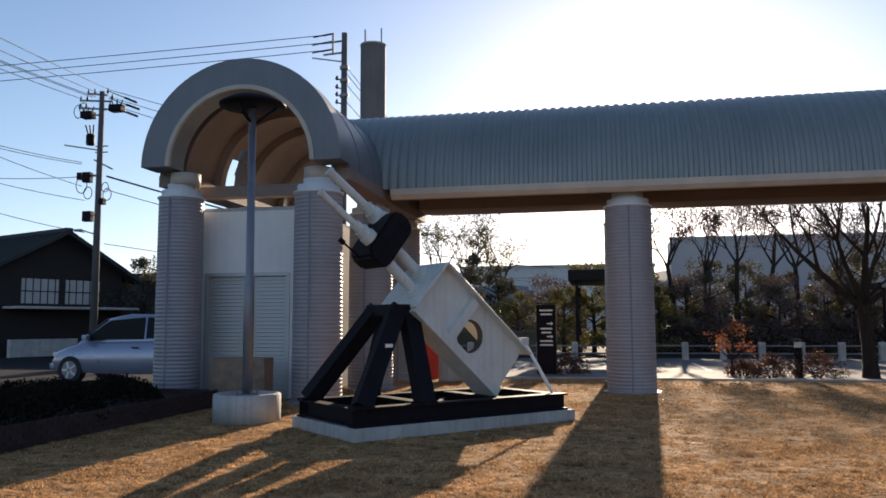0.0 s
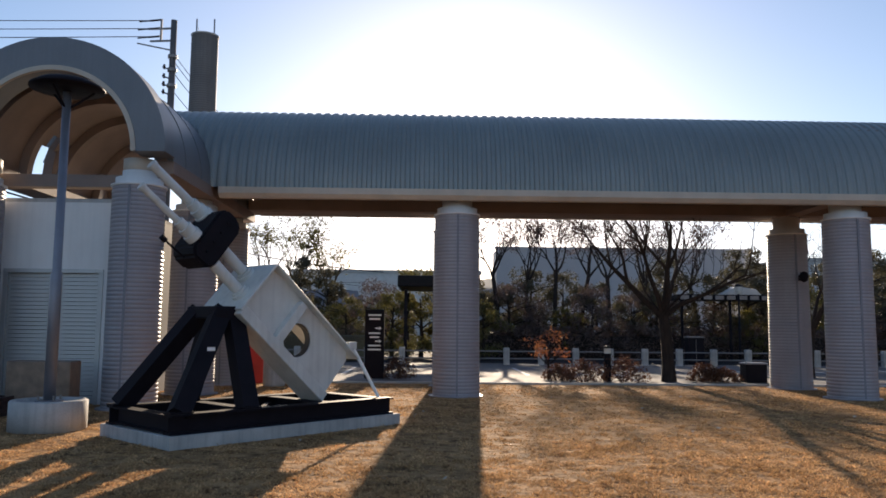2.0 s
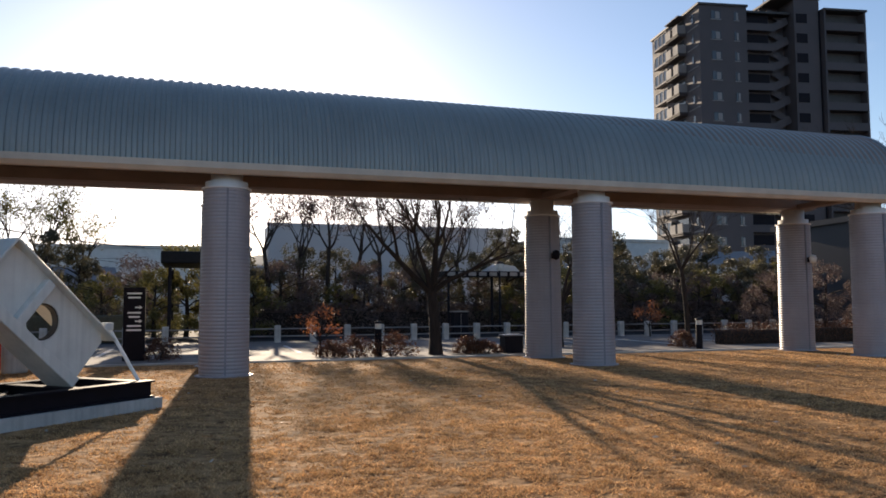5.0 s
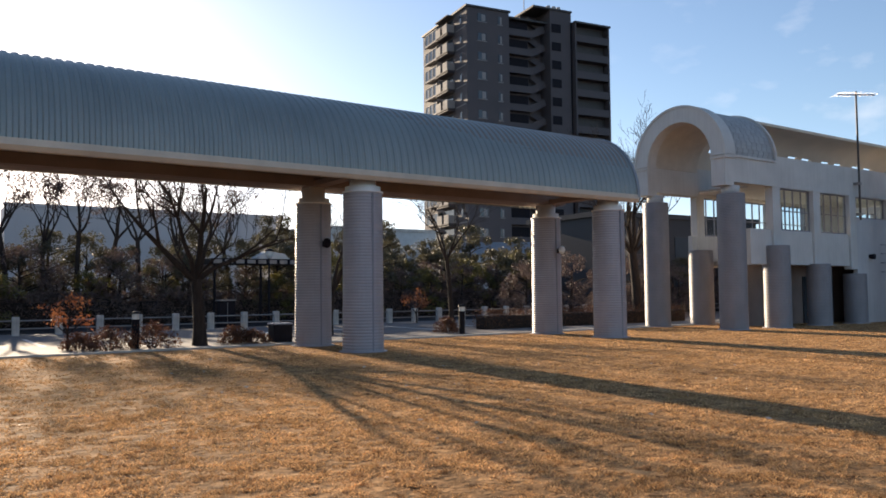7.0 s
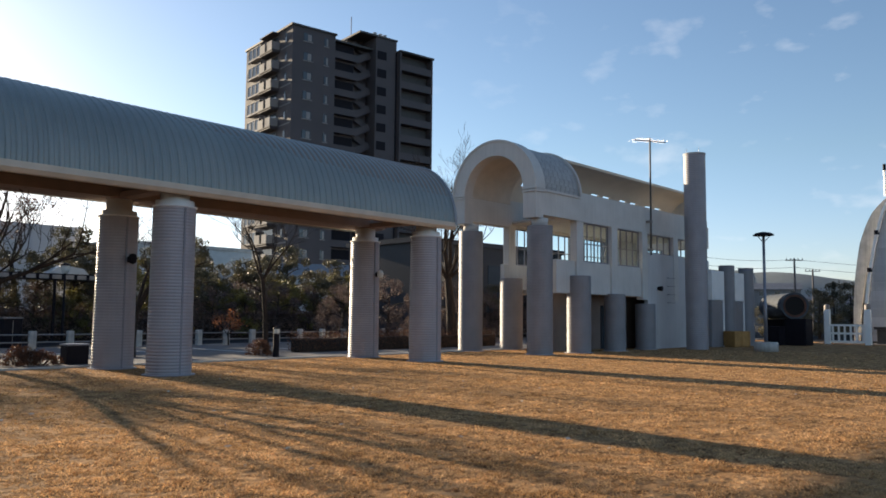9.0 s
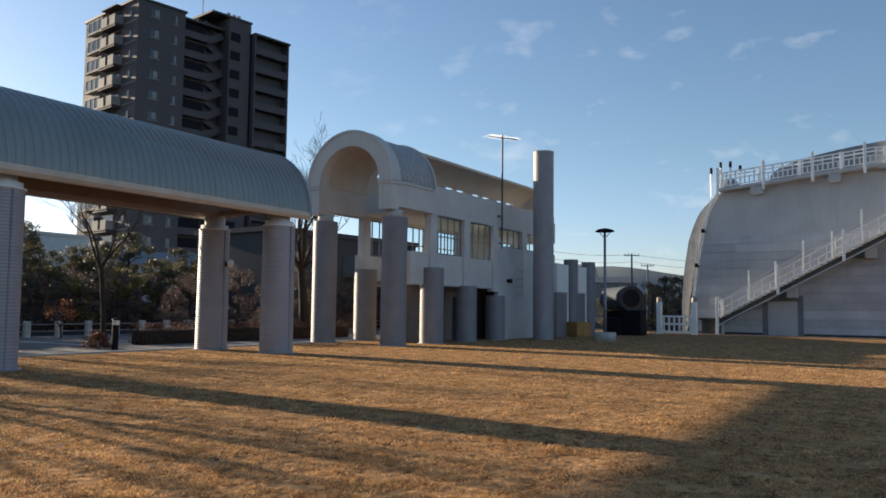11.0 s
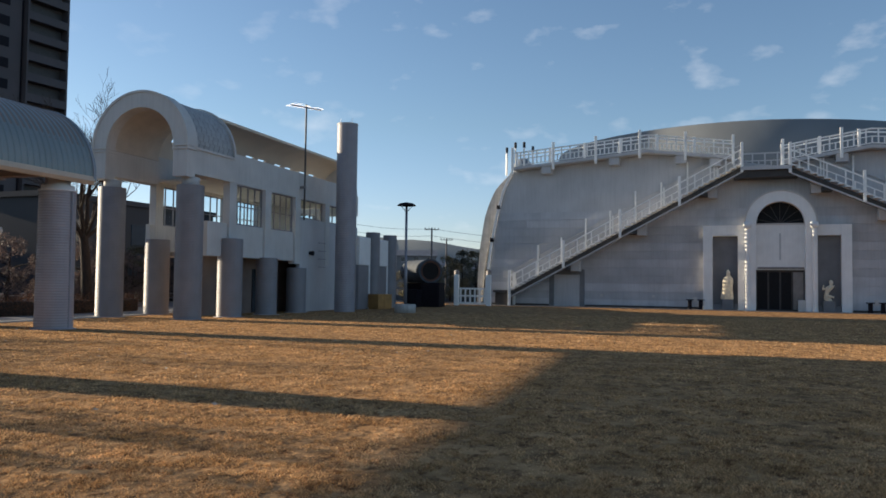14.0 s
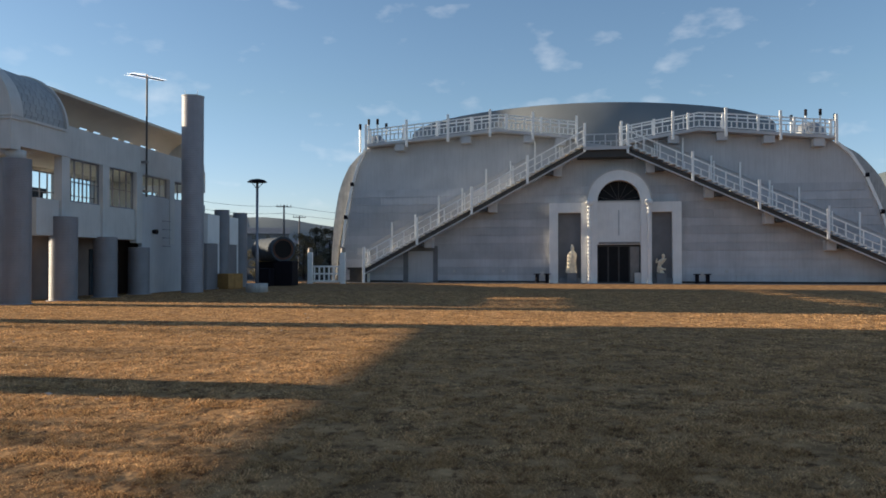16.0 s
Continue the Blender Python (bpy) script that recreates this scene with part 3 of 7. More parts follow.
    part("ceiling_slab", boxes((3.4, 16.5, -1.83, 1.83, 5.85, 5.95)), M_WHITE, b)
    # vault behind the porch with a clerestory below it
    part("vault_roof", smooth(arch_ring(0, 6.95, 2.02, 1.9, "x", 3.42, 19.79, n=24, start=97, end=38), 30), M_VAULT, b, "smooth tan half-barrel roof, open towards the lawn")
    part("vault_foot", smooth(arch_ring(0, 6.95, 2.02, 1.9, "x", 3.42, 19.79, n=16, start=25), 30), M_VAULT, b)
    # rib plates between the low openings at the foot of the half vault
    edge = 3.42
    for x in (4.3, 5.5, 7.3, 8.5, 10.3, 11.5, 13.3, 14.5, 16.3, 17.5, 19.79):
        part("vault_rib", smooth(arch_ring(0, 6.95, 2.02, 1.9, "x", edge, x, n=6, start=38, end=25), 30), M_VAULT, b)
        edge = x + 0.8
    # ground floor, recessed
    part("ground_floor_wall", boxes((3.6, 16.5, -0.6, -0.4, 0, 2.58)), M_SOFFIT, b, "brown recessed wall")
    for xa in (4.6, 7.6):
        part("doorway", boxes((xa, xa + 1.1, -0.66, -0.602, 0, 2.1), bevel=0.01), M_WINDOW, b)
    part("end_wall", boxes((19.8, 20.0, -0.7, 2.08, 0, 3.95), (19.8, 20.0, -0.7, 2.08, 5.70, 6.98)), M_WHITE, b)
    part("slanting_end_wall", prism([(16.71, -2.04), (16.71, -1.80), (19.79, -0.45), (19.79, -0.70)], "z", 0, 6.97), M_WHITE, b)
    part("end_gable", prism([(0, 6.98)] + arc(0, 6.985, 2.0, 0, 97, 20), "x", 19.8, 20.0), M_WHITE, b)
    part("service_wall", boxes((9.55, 16.7, -2.12, -1.92, 0, 4.72)), M_DOME, b, "plain wall with ladder rungs")
    for k in range(4):
        part("ladder_rung", tubes(((11.6, -2.22, 2.3 + 0.42 * k), (12.3, -2.22, 2.3 + 0.42 * k), 0.016), ((11.6, -2.22, 2.3 + 0.42 * k), (11.6, -2.1, 2.3 + 0.42 * k), 0.014), ((12.3, -2.22, 2.3 + 0.42 * k), (12.3, -2.1, 2.3 + 0.42 * k), 0.014), seg=8), M_PIPE, b)
    part("wall_lamp", tubes(((10.6, -2.12, 3.0), (10.6, -2.35, 2.98), 0.09, 0.13), seg=16), M_BLACK, b, "black round wall lamp")
    return b


porch_building()


def annex():
    a = thing("annex", "low white annex with tall grey piers", "building", (39.6, 18.2, 0))
    part("wall", boxes((2.45, 8.2, 0, 0.25, 0, 4.2)), M_WHITE, a)
    part("roof_slab", boxes((2.45, 8.2, 0.25, 6.0, 4.0, 4.2)), M_CONC, a)
    part("rear_wall", boxes((2.45, 8.2, 6.0, 6.2, 0, 4.2)), M_WHITE, a)
    for x, w in ((0.80, 1.62), (3.62, 1.62)):
        part("white_panel", boxes((x, x + w, -0.80, -0.58, 2.52, 4.10), bevel=0.01), M_WHITE_BRIGHT, a, "white panel over a bay")
        bay = part("bay_door", boxes((x, x + w - 0.16, -0.76, -0.60, 0, 2.50), bevel=0.01), M_COL_DARK, a, "grey bay door")
        for k in range(12):
            part("slat", boxes((x + 0.08, x + w - 0.26, -0.775, -0.761, 0.12 + 0.19 * k, 0.24 + 0.19 * k)), M_COL_DARK, bay)
        part("door_post", boxes((x + w - 0.155, x + w, -0.80, -0.60, 0, 2.515), bevel=0.008), M_WHITE_BRIGHT, a)
    for x in (2.95, 5.72):
        column(a, (x, -0.72, 0), 4.45, capital=False, seam=False, r0=0.42, r1=0.42)
    return a


annex()


def chimney(at, h, r, label, skin):
    c = thing("tower_column", label, "column", at)
    part("shaft", ribbed_shaft(h, r, r, 0.09, 0.012), skin, c)
    part("cap", lathe([(r + 0.02, h), (r + 0.02, h + 0.05), (r - 0.04, h + 0.06)], 36), M_WHITE, c)
    for k in range(3):
        a = 2.1 * k
        part("spike", tubes(((r * 0.7 * math.cos(a), r * 0.7 * math.sin(a), h), (r * 0.7 * math.cos(a), r * 0.7 * math.sin(a), h + 0.3), 0.012), seg=6), M_RAIL, c)
    return c


chimney((36.95, 16.70, 0), 9.68, 0.53, "tall free-standing ribbed grey column beside the white building", M_COL)
t = chimney((-9.0, 30.2, 0), 13.0, 0.52, "tall grey column rising behind the arcade roof", M_CHIM)
for s in (-0.35, 0.35):
    part("rod", tubes(((s, 0, 13.0), (s, 0, 13.75), 0.03), seg=8), M_PIPE, t)




# ---- old telescope mount on its slab ----
def telescope():
    t = thing("telescope", "old white and black astronomical telescope mount standing on a concrete slab", "telescope", (-3.21, 9.97, 0), turn=46.6)
    part("slab", boxes((0, 4.03, 0, 1.95, -0.1, 0.17), bevel=0.012), M_CONC, t, "pale concrete slab")
    # black steel ground frame of I-beams
    for v in (0.06, 1.68):
        part("frame_beam", boxes((0.05, 3.93, v, v + 0.20, 0.17, 0.20), (0.05, 3.93, v + 0.085, v + 0.115, 0.20, 0.40), (0.05, 3.93, v, v + 0.20, 0.40, 0.43)), M_BLACK, t, "black steel beam")
    for u in (0.05, 1.25, 2.6, 3.73):
        part("cross_beam", boxes((u, u + 0.2, 0.27, 1.67, 0.19, 0.21), (u + 0.08, u + 0.12, 0.27, 1.67, 0.21, 0.395), (u, u + 0.2, 0.27, 1.67, 0.395, 0.42)), M_BLACK, t)
    for p, q in (((0.3, 0.35, 0.30), (1.2, 1.6, 0.30)), ((1.45, 0.35, 0.30), (2.6, 1.6, 0.30)), ((2.8, 1.6, 0.30), (3.7, 0.35, 0.30))):
        part("diagonal", bars((p, q, 0.07, 0.07)), M_BLACK, t)
    # trestle legs
    top_z = 1.84
    for (u0, v0), (u1, v1) in (((0.20, 0.17), (1.14, 0.76)), ((0.20, 1.77), (1.10, 1.24)), ((1.24, 0.17), (1.32, 0.76)), ((1.24, 1.77), (1.30, 1.24))):
        leg = part("leg", bars(((u0, v0, 0.42), (u1, v1, top_z - 0.06), 0.21, 0.25, (1, 0, 0))), M_BLACK, t, "black steel trestle leg")
        part("foot_plate", boxes((u0 - 0.16, u0 + 0.16, v0 - 0.11, v0 + 0.11, 0.432, 0.455), bevel=0.005), M_BLACK, leg)
    part("trestle_head", boxes((0.96, 1.48, 0.60, 1.40, top_z - 0.18, top_z), bevel=0.02), M_BLACK, t)
    part("name_plate", boxes((0.66, 0.78, 0.30, 0.305, 1.22, 1.27)), M_RAIL, t, "small white plate")
    # tilted white housing: its own axes, a down the slope and b across it
    A, B = Vector((0.755, 0, -0.656)), Vector((0.656, 0, 0.755))
    P0 = Vector((1.30, 0, 1.80))

    def at(a, v, b):
        return P0 + A * a + B * b + Vector((0, v, 0))

    def slab3(a0, a1, v0, v1, b0, b1):
        bm = bmesh.new()
        vs = [bm.verts.new(at(a, v, b)) for a in (a0, a1) for v in (v0, v1) for b in (b0, b1)]
        for f in ((0, 1, 3, 2), (4, 6, 7, 5), (0, 4, 5, 1), (2, 3, 7, 6), (0, 2, 6, 4), (1, 5, 7, 3)):
            bm.faces.new([vs[i] for i in f])
        bmesh.ops.recalc_face_normals(bm, faces=bm.faces)
        bmesh.ops.bevel(bm, geom=list(bm.edges), offset=0.008, segments=1, affect="EDGES")
        return bm

    part("end_plate", slab3(-0.04, 0.0, 0.44, 1.52, -0.03, 0.88), M_SCOPE, t, "white end plate")
    part("top_flange", slab3(0.0, 2.16, 0.42, 1.54, 0.86, 0.89), M_SCOPE, t)
    part("bottom_channel", slab3(0.0, 2.02, 0.44, 0.98, -0.09, 0.07), M_SCOPE, t)
    # webs with a round hole: a ring of quads from the hole to the border
    for v in (0.58,):
        bm = bmesh.new()
        ca, cb, r = 1.10, 0.36, 0.26
        loops = []
        for vv in (v, v + 0.025):
            inner, outer = [], []
            n = 48
            for k in range(n):
                an = 2 * math.pi * k / n
                ca_, sa_ = math.cos(an), math.sin(an)
                inner.append(bm.verts.new(at(ca + r * ca_, vv, cb + r * sa_)))
                ta = ((2.06 if ca_ > 0 else 0.0) - ca) / ca_ if abs(ca_) > 1e-6 else 1e9
                tb = ((0.86 if sa_ > 0 else 0.03) - cb) / sa_ if abs(sa_) > 1e-6 else 1e9
                s_ = min(ta, tb)
                outer.append(bm.verts.new(at(ca + s_ * ca_, vv, cb + s_ * sa_)))
            for k in range(n):
                bm.faces.new((inner[k], inner[(k + 1) % n], outer[(k + 1) % n], outer[k]))
            loops.append((inner, outer))
        (i0, o0), (i1, o1) = loops
        for k in range(48):
            bm.faces.new((i0[k], i0[(k + 1) % 48], i1[(k + 1) % 48], i1[k]))
            bm.faces.new((o0[k], o1[k], o1[(k + 1) % 48], o0[(k + 1) % 48]))
        bmesh.ops.recalc_face_normals(bm, faces=bm.faces)
        part("web_plate", bm, M_SCOPE, t, "white web plate with a round opening")
    rim = [at(1.10 + 0.27 * math.cos(0.2618 * k), 0.66, 0.36 + 0.27 * math.sin(0.2618 * k)) for k in range(25)]
    part("hole_rim", bars(*[(a, b, 0.05, 0.11, (0, 1, 0)) for a, b in zip(rim, rim[1:])]), M_DARKSTEEL, t, "dark ring inside the opening")
    part("stiffener", slab3(0.70, 0.84, 0.45, 0.58, 0.03, 0.80), M_SCOPE, t)
    part("inner_shaft", smooth(tubes((at(0.75, 0.63, 0.62), at(0.75, 1.40, 0.62), 0.10), seg=20), 40), M_BLACK, t)
    part("strut", tubes(((3.40, 0.50, 1.26), (3.80, 0.28, 0.43), 0.028), seg=10), M_RAIL, t, "thin white strut")
    part("strut_head", boxes((3.30, 3.46, 0.44, 0.60, 1.20, 1.32), bevel=0.02), M_SCOPE, t)
    # two short pillars carrying the black head
    D = Vector((-0.80, 0, 0.60))
    for a, v, b in ((-0.04, 0.76, 0.28), (-0.04, 1.02, 0.66)):
        p = at(a, v, b)
        part("pillar_flange", smooth(tubes((p, p - A * 0.05, 0.15), (p - A * 0.05, p - A * 0.09, 0.12), seg=24), 40), M_SCOPE, t)
        part("pillar", smooth(tubes((p - A * 0.05, p - A * 0.62, 0.085), seg=20), 40), M_SCOPE, t)
    # black head: a chamfered block whose axis follows the tubes
    C = Vector((0.99, 0.98, 2.82))
    U = Vector((0.60, 0, 0.80))
    bm = bmesh.new()
    ring = ((-0.45, -0.13), (-0.36, -0.23), (0.33, -0.23), (0.43, -0.11), (0.43, 0.13), (0.33, 0.21), (-0.33, 0.21), (-0.45, 0.11))
    lo = [bm.verts.new(C + U * a + D * b + Vector((0, -0.30, 0))) for a, b in ring]
    hi = [bm.verts.new(C + U * a + D * b + Vector((0, 0.32, 0))) for a, b in ring]
    bm.faces.new(lo[::-1])
    bm.faces.new(hi)
    for k in range(8):
        bm.faces.new((lo[k], lo[(k + 1) % 8], hi[(k + 1) % 8], hi[k]))
    bmesh.ops.recalc_face_normals(bm, faces=bm.faces)
    bmesh.ops.bevel(bm, geom=list(bm.edges), offset=0.035, segments=2, affect="EDGES")
    head = part("head", bm, M_BLACK, t, "black chamfered gear housing")
    for k in range(4):
        part("bolt", tubes((C + U * (-0.27 + 0.18 * k) + Vector((0, -0.295, 0)), C + U * (-0.27 + 0.18 * k) + Vector((0, -0.32, 0)), 0.022), seg=8), M_BLACK, head)
    # two light tubes with stepped collars
    for base, length, r, v in (((1.10, 3.11), 1.10, 0.064, 1.12), ((0.74, 2.77), 1.02, 0.050, 0.80)):
        p = Vector((base[0], v, base[1])) + D * 0.05
        tb = part("tube", smooth(tubes((p, p + D * length, r), seg=24), 40), M_SCOPE, t, "pale metal tube")
        part("collar", smooth(tubes((p, p + D * 0.10, r + 0.078), (p + D * 0.10, p + D * 0.22, r + 0.055), (p + D * 0.22, p + D * 0.34, r + 0.028), seg=24), 40), M_SCOPE, tb)
        part("tube_rim", smooth(tubes((p + D * (length - 0.02), p + D * (length + 0.03), r + 0.012), seg=24), 40), M_SCOPE, tb)
    part("hand_lever", tubes((C - U * 0.45 + D * 0.1, C - U * 0.45 + D * 0.48, 0.016), (C - U * 0.45 + D * 0.46, C - U * 0.45 + D * 0.55, 0.04), seg=10), M_BLACK, t, "black lever with a knob")
    return t


telescope()


# ---- lamp posts in round concrete tubs ----
def garden_lamp(at, top, head, label, r_tub=0.54):
    g = thing("lamp_post", label, "lamp post", at, group="lamp posts on the lawn")
    part("tub", smooth(lathe([(r_tub, -0.05), (r_tub, 0.42), (r_tub - 0.02, 0.44), (r_tub - 0.10, 0.44), (r_tub - 0.11, 0.40), (0.05, 0.40)], 48), 40), M_CONC, g, "round pale concrete foot")
    part("base_flange", lathe([(0.20, 0.40), (0.20, 0.43), (0.11, 0.44)], 24), M_PIPE, g)
    for k in range(4):
        a = math.pi / 4 + k * math.pi / 2
        part("anchor_bolt", tubes(((0.16 * math.cos(a), 0.16 * math.sin(a), 0.43), (0.16 * math.cos(a), 0.16 * math.sin(a), 0.50), 0.016), seg=8), M_STEEL, g)
    part("pole", smooth(lathe([(0.085, 0.43), (0.085, 2.32), (0.066, 2.36), (0.062, top)], 20), 40), M_PIPE, g, "grey steel pole")
    part("shade", smooth(lathe([(0.07, top - 0.06), (head * 0.55, top - 0.03), (head, top - 0.02), (head, top + 0.01), (head * 0.75, top + 0.10), (0.08, top + 0.16)], 32), 40), M_BLACK, g, "wide flat black lamp hood")
    for k in range(3):
        a = 0.4 + 2 * math.pi * k / 3
        part("lamp_arm", tubes(((0.06 * math.cos(a), 0.06 * math.sin(a), top - 0.30), (0.7 * head * math.cos(a), 0.7 * head * math.sin(a), top - 0.03), 0.018), seg=8), M_BLACK, g)
    return g


garden_lamp((-5.66, 11.95, 0), 5.22, 0.55, "tall grey lamp post with a flat hood in a concrete tub")
garden_lamp((37.6, 13.62, 0), 5.5, 0.48, "slender dark lamp post with a flat hood before the annex")


def notice_block():
    b = thing("stone_block", "brown granite block standing before the shutter", "stone block", (-6.80, 14.1, 0))
    part("stone", boxes((-0.56, 0.56, -0.22, 0.22, -0.05, 0.92), bevel=0.03), mat("brown_granite", (0.20, 0.135, 0.095), 0.45, var=0.3, scale=5, fine=90, bump=0.1), b)
    return b


notice_block()


# ---- planting bed along the lawn's side ----
def leaf_cloud(n, size, spread, rng, flat=0.0):
    """Many small leaf blades at places given by spread(rng); returns verts and faces."""
    verts, faces = [], []
    for k in range(n):
        c = Vector(spread(rng))
        d = Vector((rng.gauss(0, 1), rng.gauss(0, 1), rng.gauss(0, 1) * (1 - flat))).normalized()
        s = d.cross(Vector((rng.gauss(0, 1), rng.gauss(0, 1), rng.gauss(0, 1)))).normalized()
        l, w = size * rng.uniform(0.6, 1.3), size * rng.uniform(0.25, 0.5)
        i = len(verts)
        verts += [c - d * l * 0.5, c + s * w * 0.5, c + d * l * 0.5, c - s * w * 0.5]
        faces.append((i, i + 1, i + 2, i + 3))
    return verts, faces


def cloud_part(name, data, material, parent, label=""):
    me = bpy.data.meshes.new(name)
    me.from_pydata([tuple(v) for v in data[0]], [], data[1])
    me.materials.append(material)
    ob = new(name, me)
    ob.parent = parent
    if label:
        ob["label"] = label
    return ob


def planting_bed():
    b = thing("planting_bed", "low brick planting bed filled with dark shrubs", "planting bed", (-8.6, 6.0, 0))
    brick = mat("dark_red_brick", (0.045, 0.024, 0.024), 0.85, var=0.25, scale=3, fine=50, bump=0.4, rand=0.25)
    part("bed_wall", boxes((1.30, 1.40, -10.4, 8.2, -0.05, 0.30), (-4.4, 1.30, 8.10, 8.2, -0.05, 0.30)), brick, b, "dark core of the low wall")
    part("soil", boxes((-4.4, 1.30, -10.4, 8.10, -0.05, 0.22)), M_BARK, b, "dark soil")
    one = None
    for row in range(5):
        for k in range(44):
            at = (1.405, -1.2 + 0.215 * k + (0.107 if row % 2 else 0), 0.03 + 0.066 * row)
            if at[1] > 8.15:
                continue
            if one is None:
                one = part("brick", boxes((-0.012, 0.012, -0.102, 0.102, -0.029, 0.029)), brick, b, at=at)
            else:
                share("brick", one, b, at)
    rng = random.Random(5)
    for k in range(27):
        cx, cy, h = rng.uniform(-0.4, 0.75), -7.5 + 1.06 * k + rng.uniform(-0.2, 0.2), rng.uniform(0.32, 0.46)
        if k > 14:
            cx, cy, h = -2.9 + 1.5 * (k % 2) + rng.uniform(-0.3, 0.3), 1.0 + 0.6 * (k - 15) + rng.uniform(-0.2, 0.2), rng.uniform(0.22, 0.38)

        def spread(r, cx=cx, cy=cy, h=h):
            a, e, q = r.uniform(0, 6.28), r.uniform(0, 1.5), r.uniform(0.55, 1.0) ** 0.5
            return (cx + 0.75 * q * math.cos(a) * math.cos(e), cy + 0.75 * q * math.sin(a) * math.cos(e), 0.20 + h * q * math.sin(e) + r.gauss(0, 0.03))
        s = thing("shrub", "dark evergreen shrub in the planting bed", "shrub", (-8.6, 6.0, 0), group="shrubs in the bed")
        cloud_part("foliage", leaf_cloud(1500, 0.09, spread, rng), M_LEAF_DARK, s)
    return b


planting_bed()


# ---- parked car ----
def lerp_loft(sections, closed_ends=True):
    bm = bmesh.new()
    rings = [[bm.verts.new(p) for p in s] for s in sections]
    n = len(rings[0])
    for a, b in zip(rings, rings[1:]):
        for i in range(n):
            bm.faces.new((a[i], a[(i + 1) % n], b[(i + 1) % n], b[i]))
    if closed_ends:
        bm.faces.new(rings[0][::-1])
        bm.faces.new(rings[-1])
    bmesh.ops.recalc_face_normals(bm, faces=bm.faces)
    return bm


M_CAR = mat("silver_blue_paint", (0.30, 0.33, 0.42), 0.3, 0.5, var=0.04, scale=2, fine=80, bump=0, coat=0.6)
M_TYRE = mat("tyre_rubber", (0.02, 0.02, 0.022), 0.8, var=0.2, bump=0.1)


def car(at, turn, paint, label, group="parked cars"):
    """A small family car; local x runs to its nose."""
    c = thing("car", label, "car", at, turn, group)
    # stations from tail to nose: x, half width, sill, belt
    st = ((-2.12, 0.66, 0.42, 0.82), (-2.05, 0.78, 0.30, 0.95), (-1.4, 0.84, 0.24, 0.98), (0.0, 0.85, 0.22, 0.95), (1.1, 0.84, 0.24, 0.92), (1.55, 0.82, 0.26, 0.84), (1.95, 0.74, 0.30, 0.72), (2.15, 0.58, 0.36, 0.58))
    secs = []
    for x, w, z0, z1 in st:
        m = z0 + (z1 - z0) * 0.55
        secs.append([(x, -w * 0.92, z0), (x, -w, z0 + 0.12), (x, -w, m), (x, -w * 0.95, z1 - 0.05), (x, -w * 0.86, z1), (x, w * 0.86, z1), (x, w * 0.95, z1 - 0.05), (x, w, m), (x, w, z0 + 0.12), (x, w * 0.92, z0)])
    part("body", smooth(lerp_loft(secs), 50), paint, c)
    cab = ((-2.02, 0.70, 0.95, 0.97), (-1.75, 0.68, 0.97, 1.42), (-1.3, 0.66, 0.97, 1.54), (0.05, 0.66, 0.95, 1.57), (0.62, 0.64, 0.94, 1.47), (1.22, 0.66, 0.92, 1.08), (1.50, 0.66, 0.84, 0.88))
    secs = [[(x, -w - 0.08, z0 - 0.03), (x, -w, z1 - 0.08), (x, -w * 0.85, z1), (x, w * 0.85, z1), (x, w, z1 - 0.08), (x, w + 0.08, z0 - 0.03)] for x, w, z0, z1 in cab]
    part("cabin", smooth(lerp_loft(secs), 50), paint, c)
    for s in (-1, 1):
        for name, xs in (("side_window", ((-1.72, 1.02, 1.36), (-1.0, 1.02, 1.47), (-0.45, 1.02, 1.49), (-0.45, 1.0, 1.0))), ("side_window", ((-0.38, 1.0, 1.49), (0.52, 1.0, 1.42), (1.16, 0.98, 1.03)))):
            bm = bmesh.new()
            pts = [(x, z) for x, z, _ in xs] + [(x, h) for x, _, h in reversed(xs)]
            a = [bm.verts.new((x, s * (0.680 + 0.085 * (1.50 - z) / 0.55), z)) for x, z in pts]
            b = [bm.verts.new((x, s * (0.640 + 0.085 * (1.50 - z) / 0.55), z)) for x, z in pts]
            bm.faces.new(a)
            bm.faces.new(b[::-1])
            for i in range(len(a)):
                bm.faces.new((a[i], b[i], b[(i + 1) % len(a)], a[(i + 1) % len(a)]))
            bmesh.ops.recalc_face_normals(bm, faces=bm.faces)
            part(name, bm, M_DARKGLASS, c)
        part("mirror", boxes((0.98, 1.12, s * 0.80, s * 0.98, 0.98, 1.10), bevel=0.03), paint, c)
        part("headlight", boxes((1.82, 2.06, s * 0.44, s * 0.72, 0.60, 0.70), bevel=0.03), M_SCOPE, c)
        part("door_handle", boxes((-0.32, -0.14, s * 0.845, s * 0.875, 0.80, 0.83), bevel=0.008), M_BLACK, c)
        for x in (-1.28, 1.48):
            w = part("wheel", smooth(tubes(((x, s * 0.62, 0.31), (x, s * 0.855, 0.31), 0.31), seg=32), 40), M_TYRE, c)
            part("rim", smooth(tubes(((x, s * 0.84, 0.31), (x, s * 0.868, 0.31), 0.20), seg=24), 40), M_PIPE, w)
            for k in range(5):
                a = 2 * math.pi * k / 5
                part("spoke", bars(((x, s * 0.872, 0.31), (x + 0.19 * math.cos(a), s * 0.872, 0.31 + 0.19 * math.sin(a)), 0.05, 0.02, (0, 1, 0))), M_SCOPE, w)
    part("windscreen", bars(((0.69, 0, 1.455), (1.27, 0, 1.085), 1.14, 0.02)), M_WINDOW, c)
    part("bumper", boxes((2.02, 2.20, -0.62, 0.62, 0.30, 0.46), bevel=0.05), paint, c)
    return c


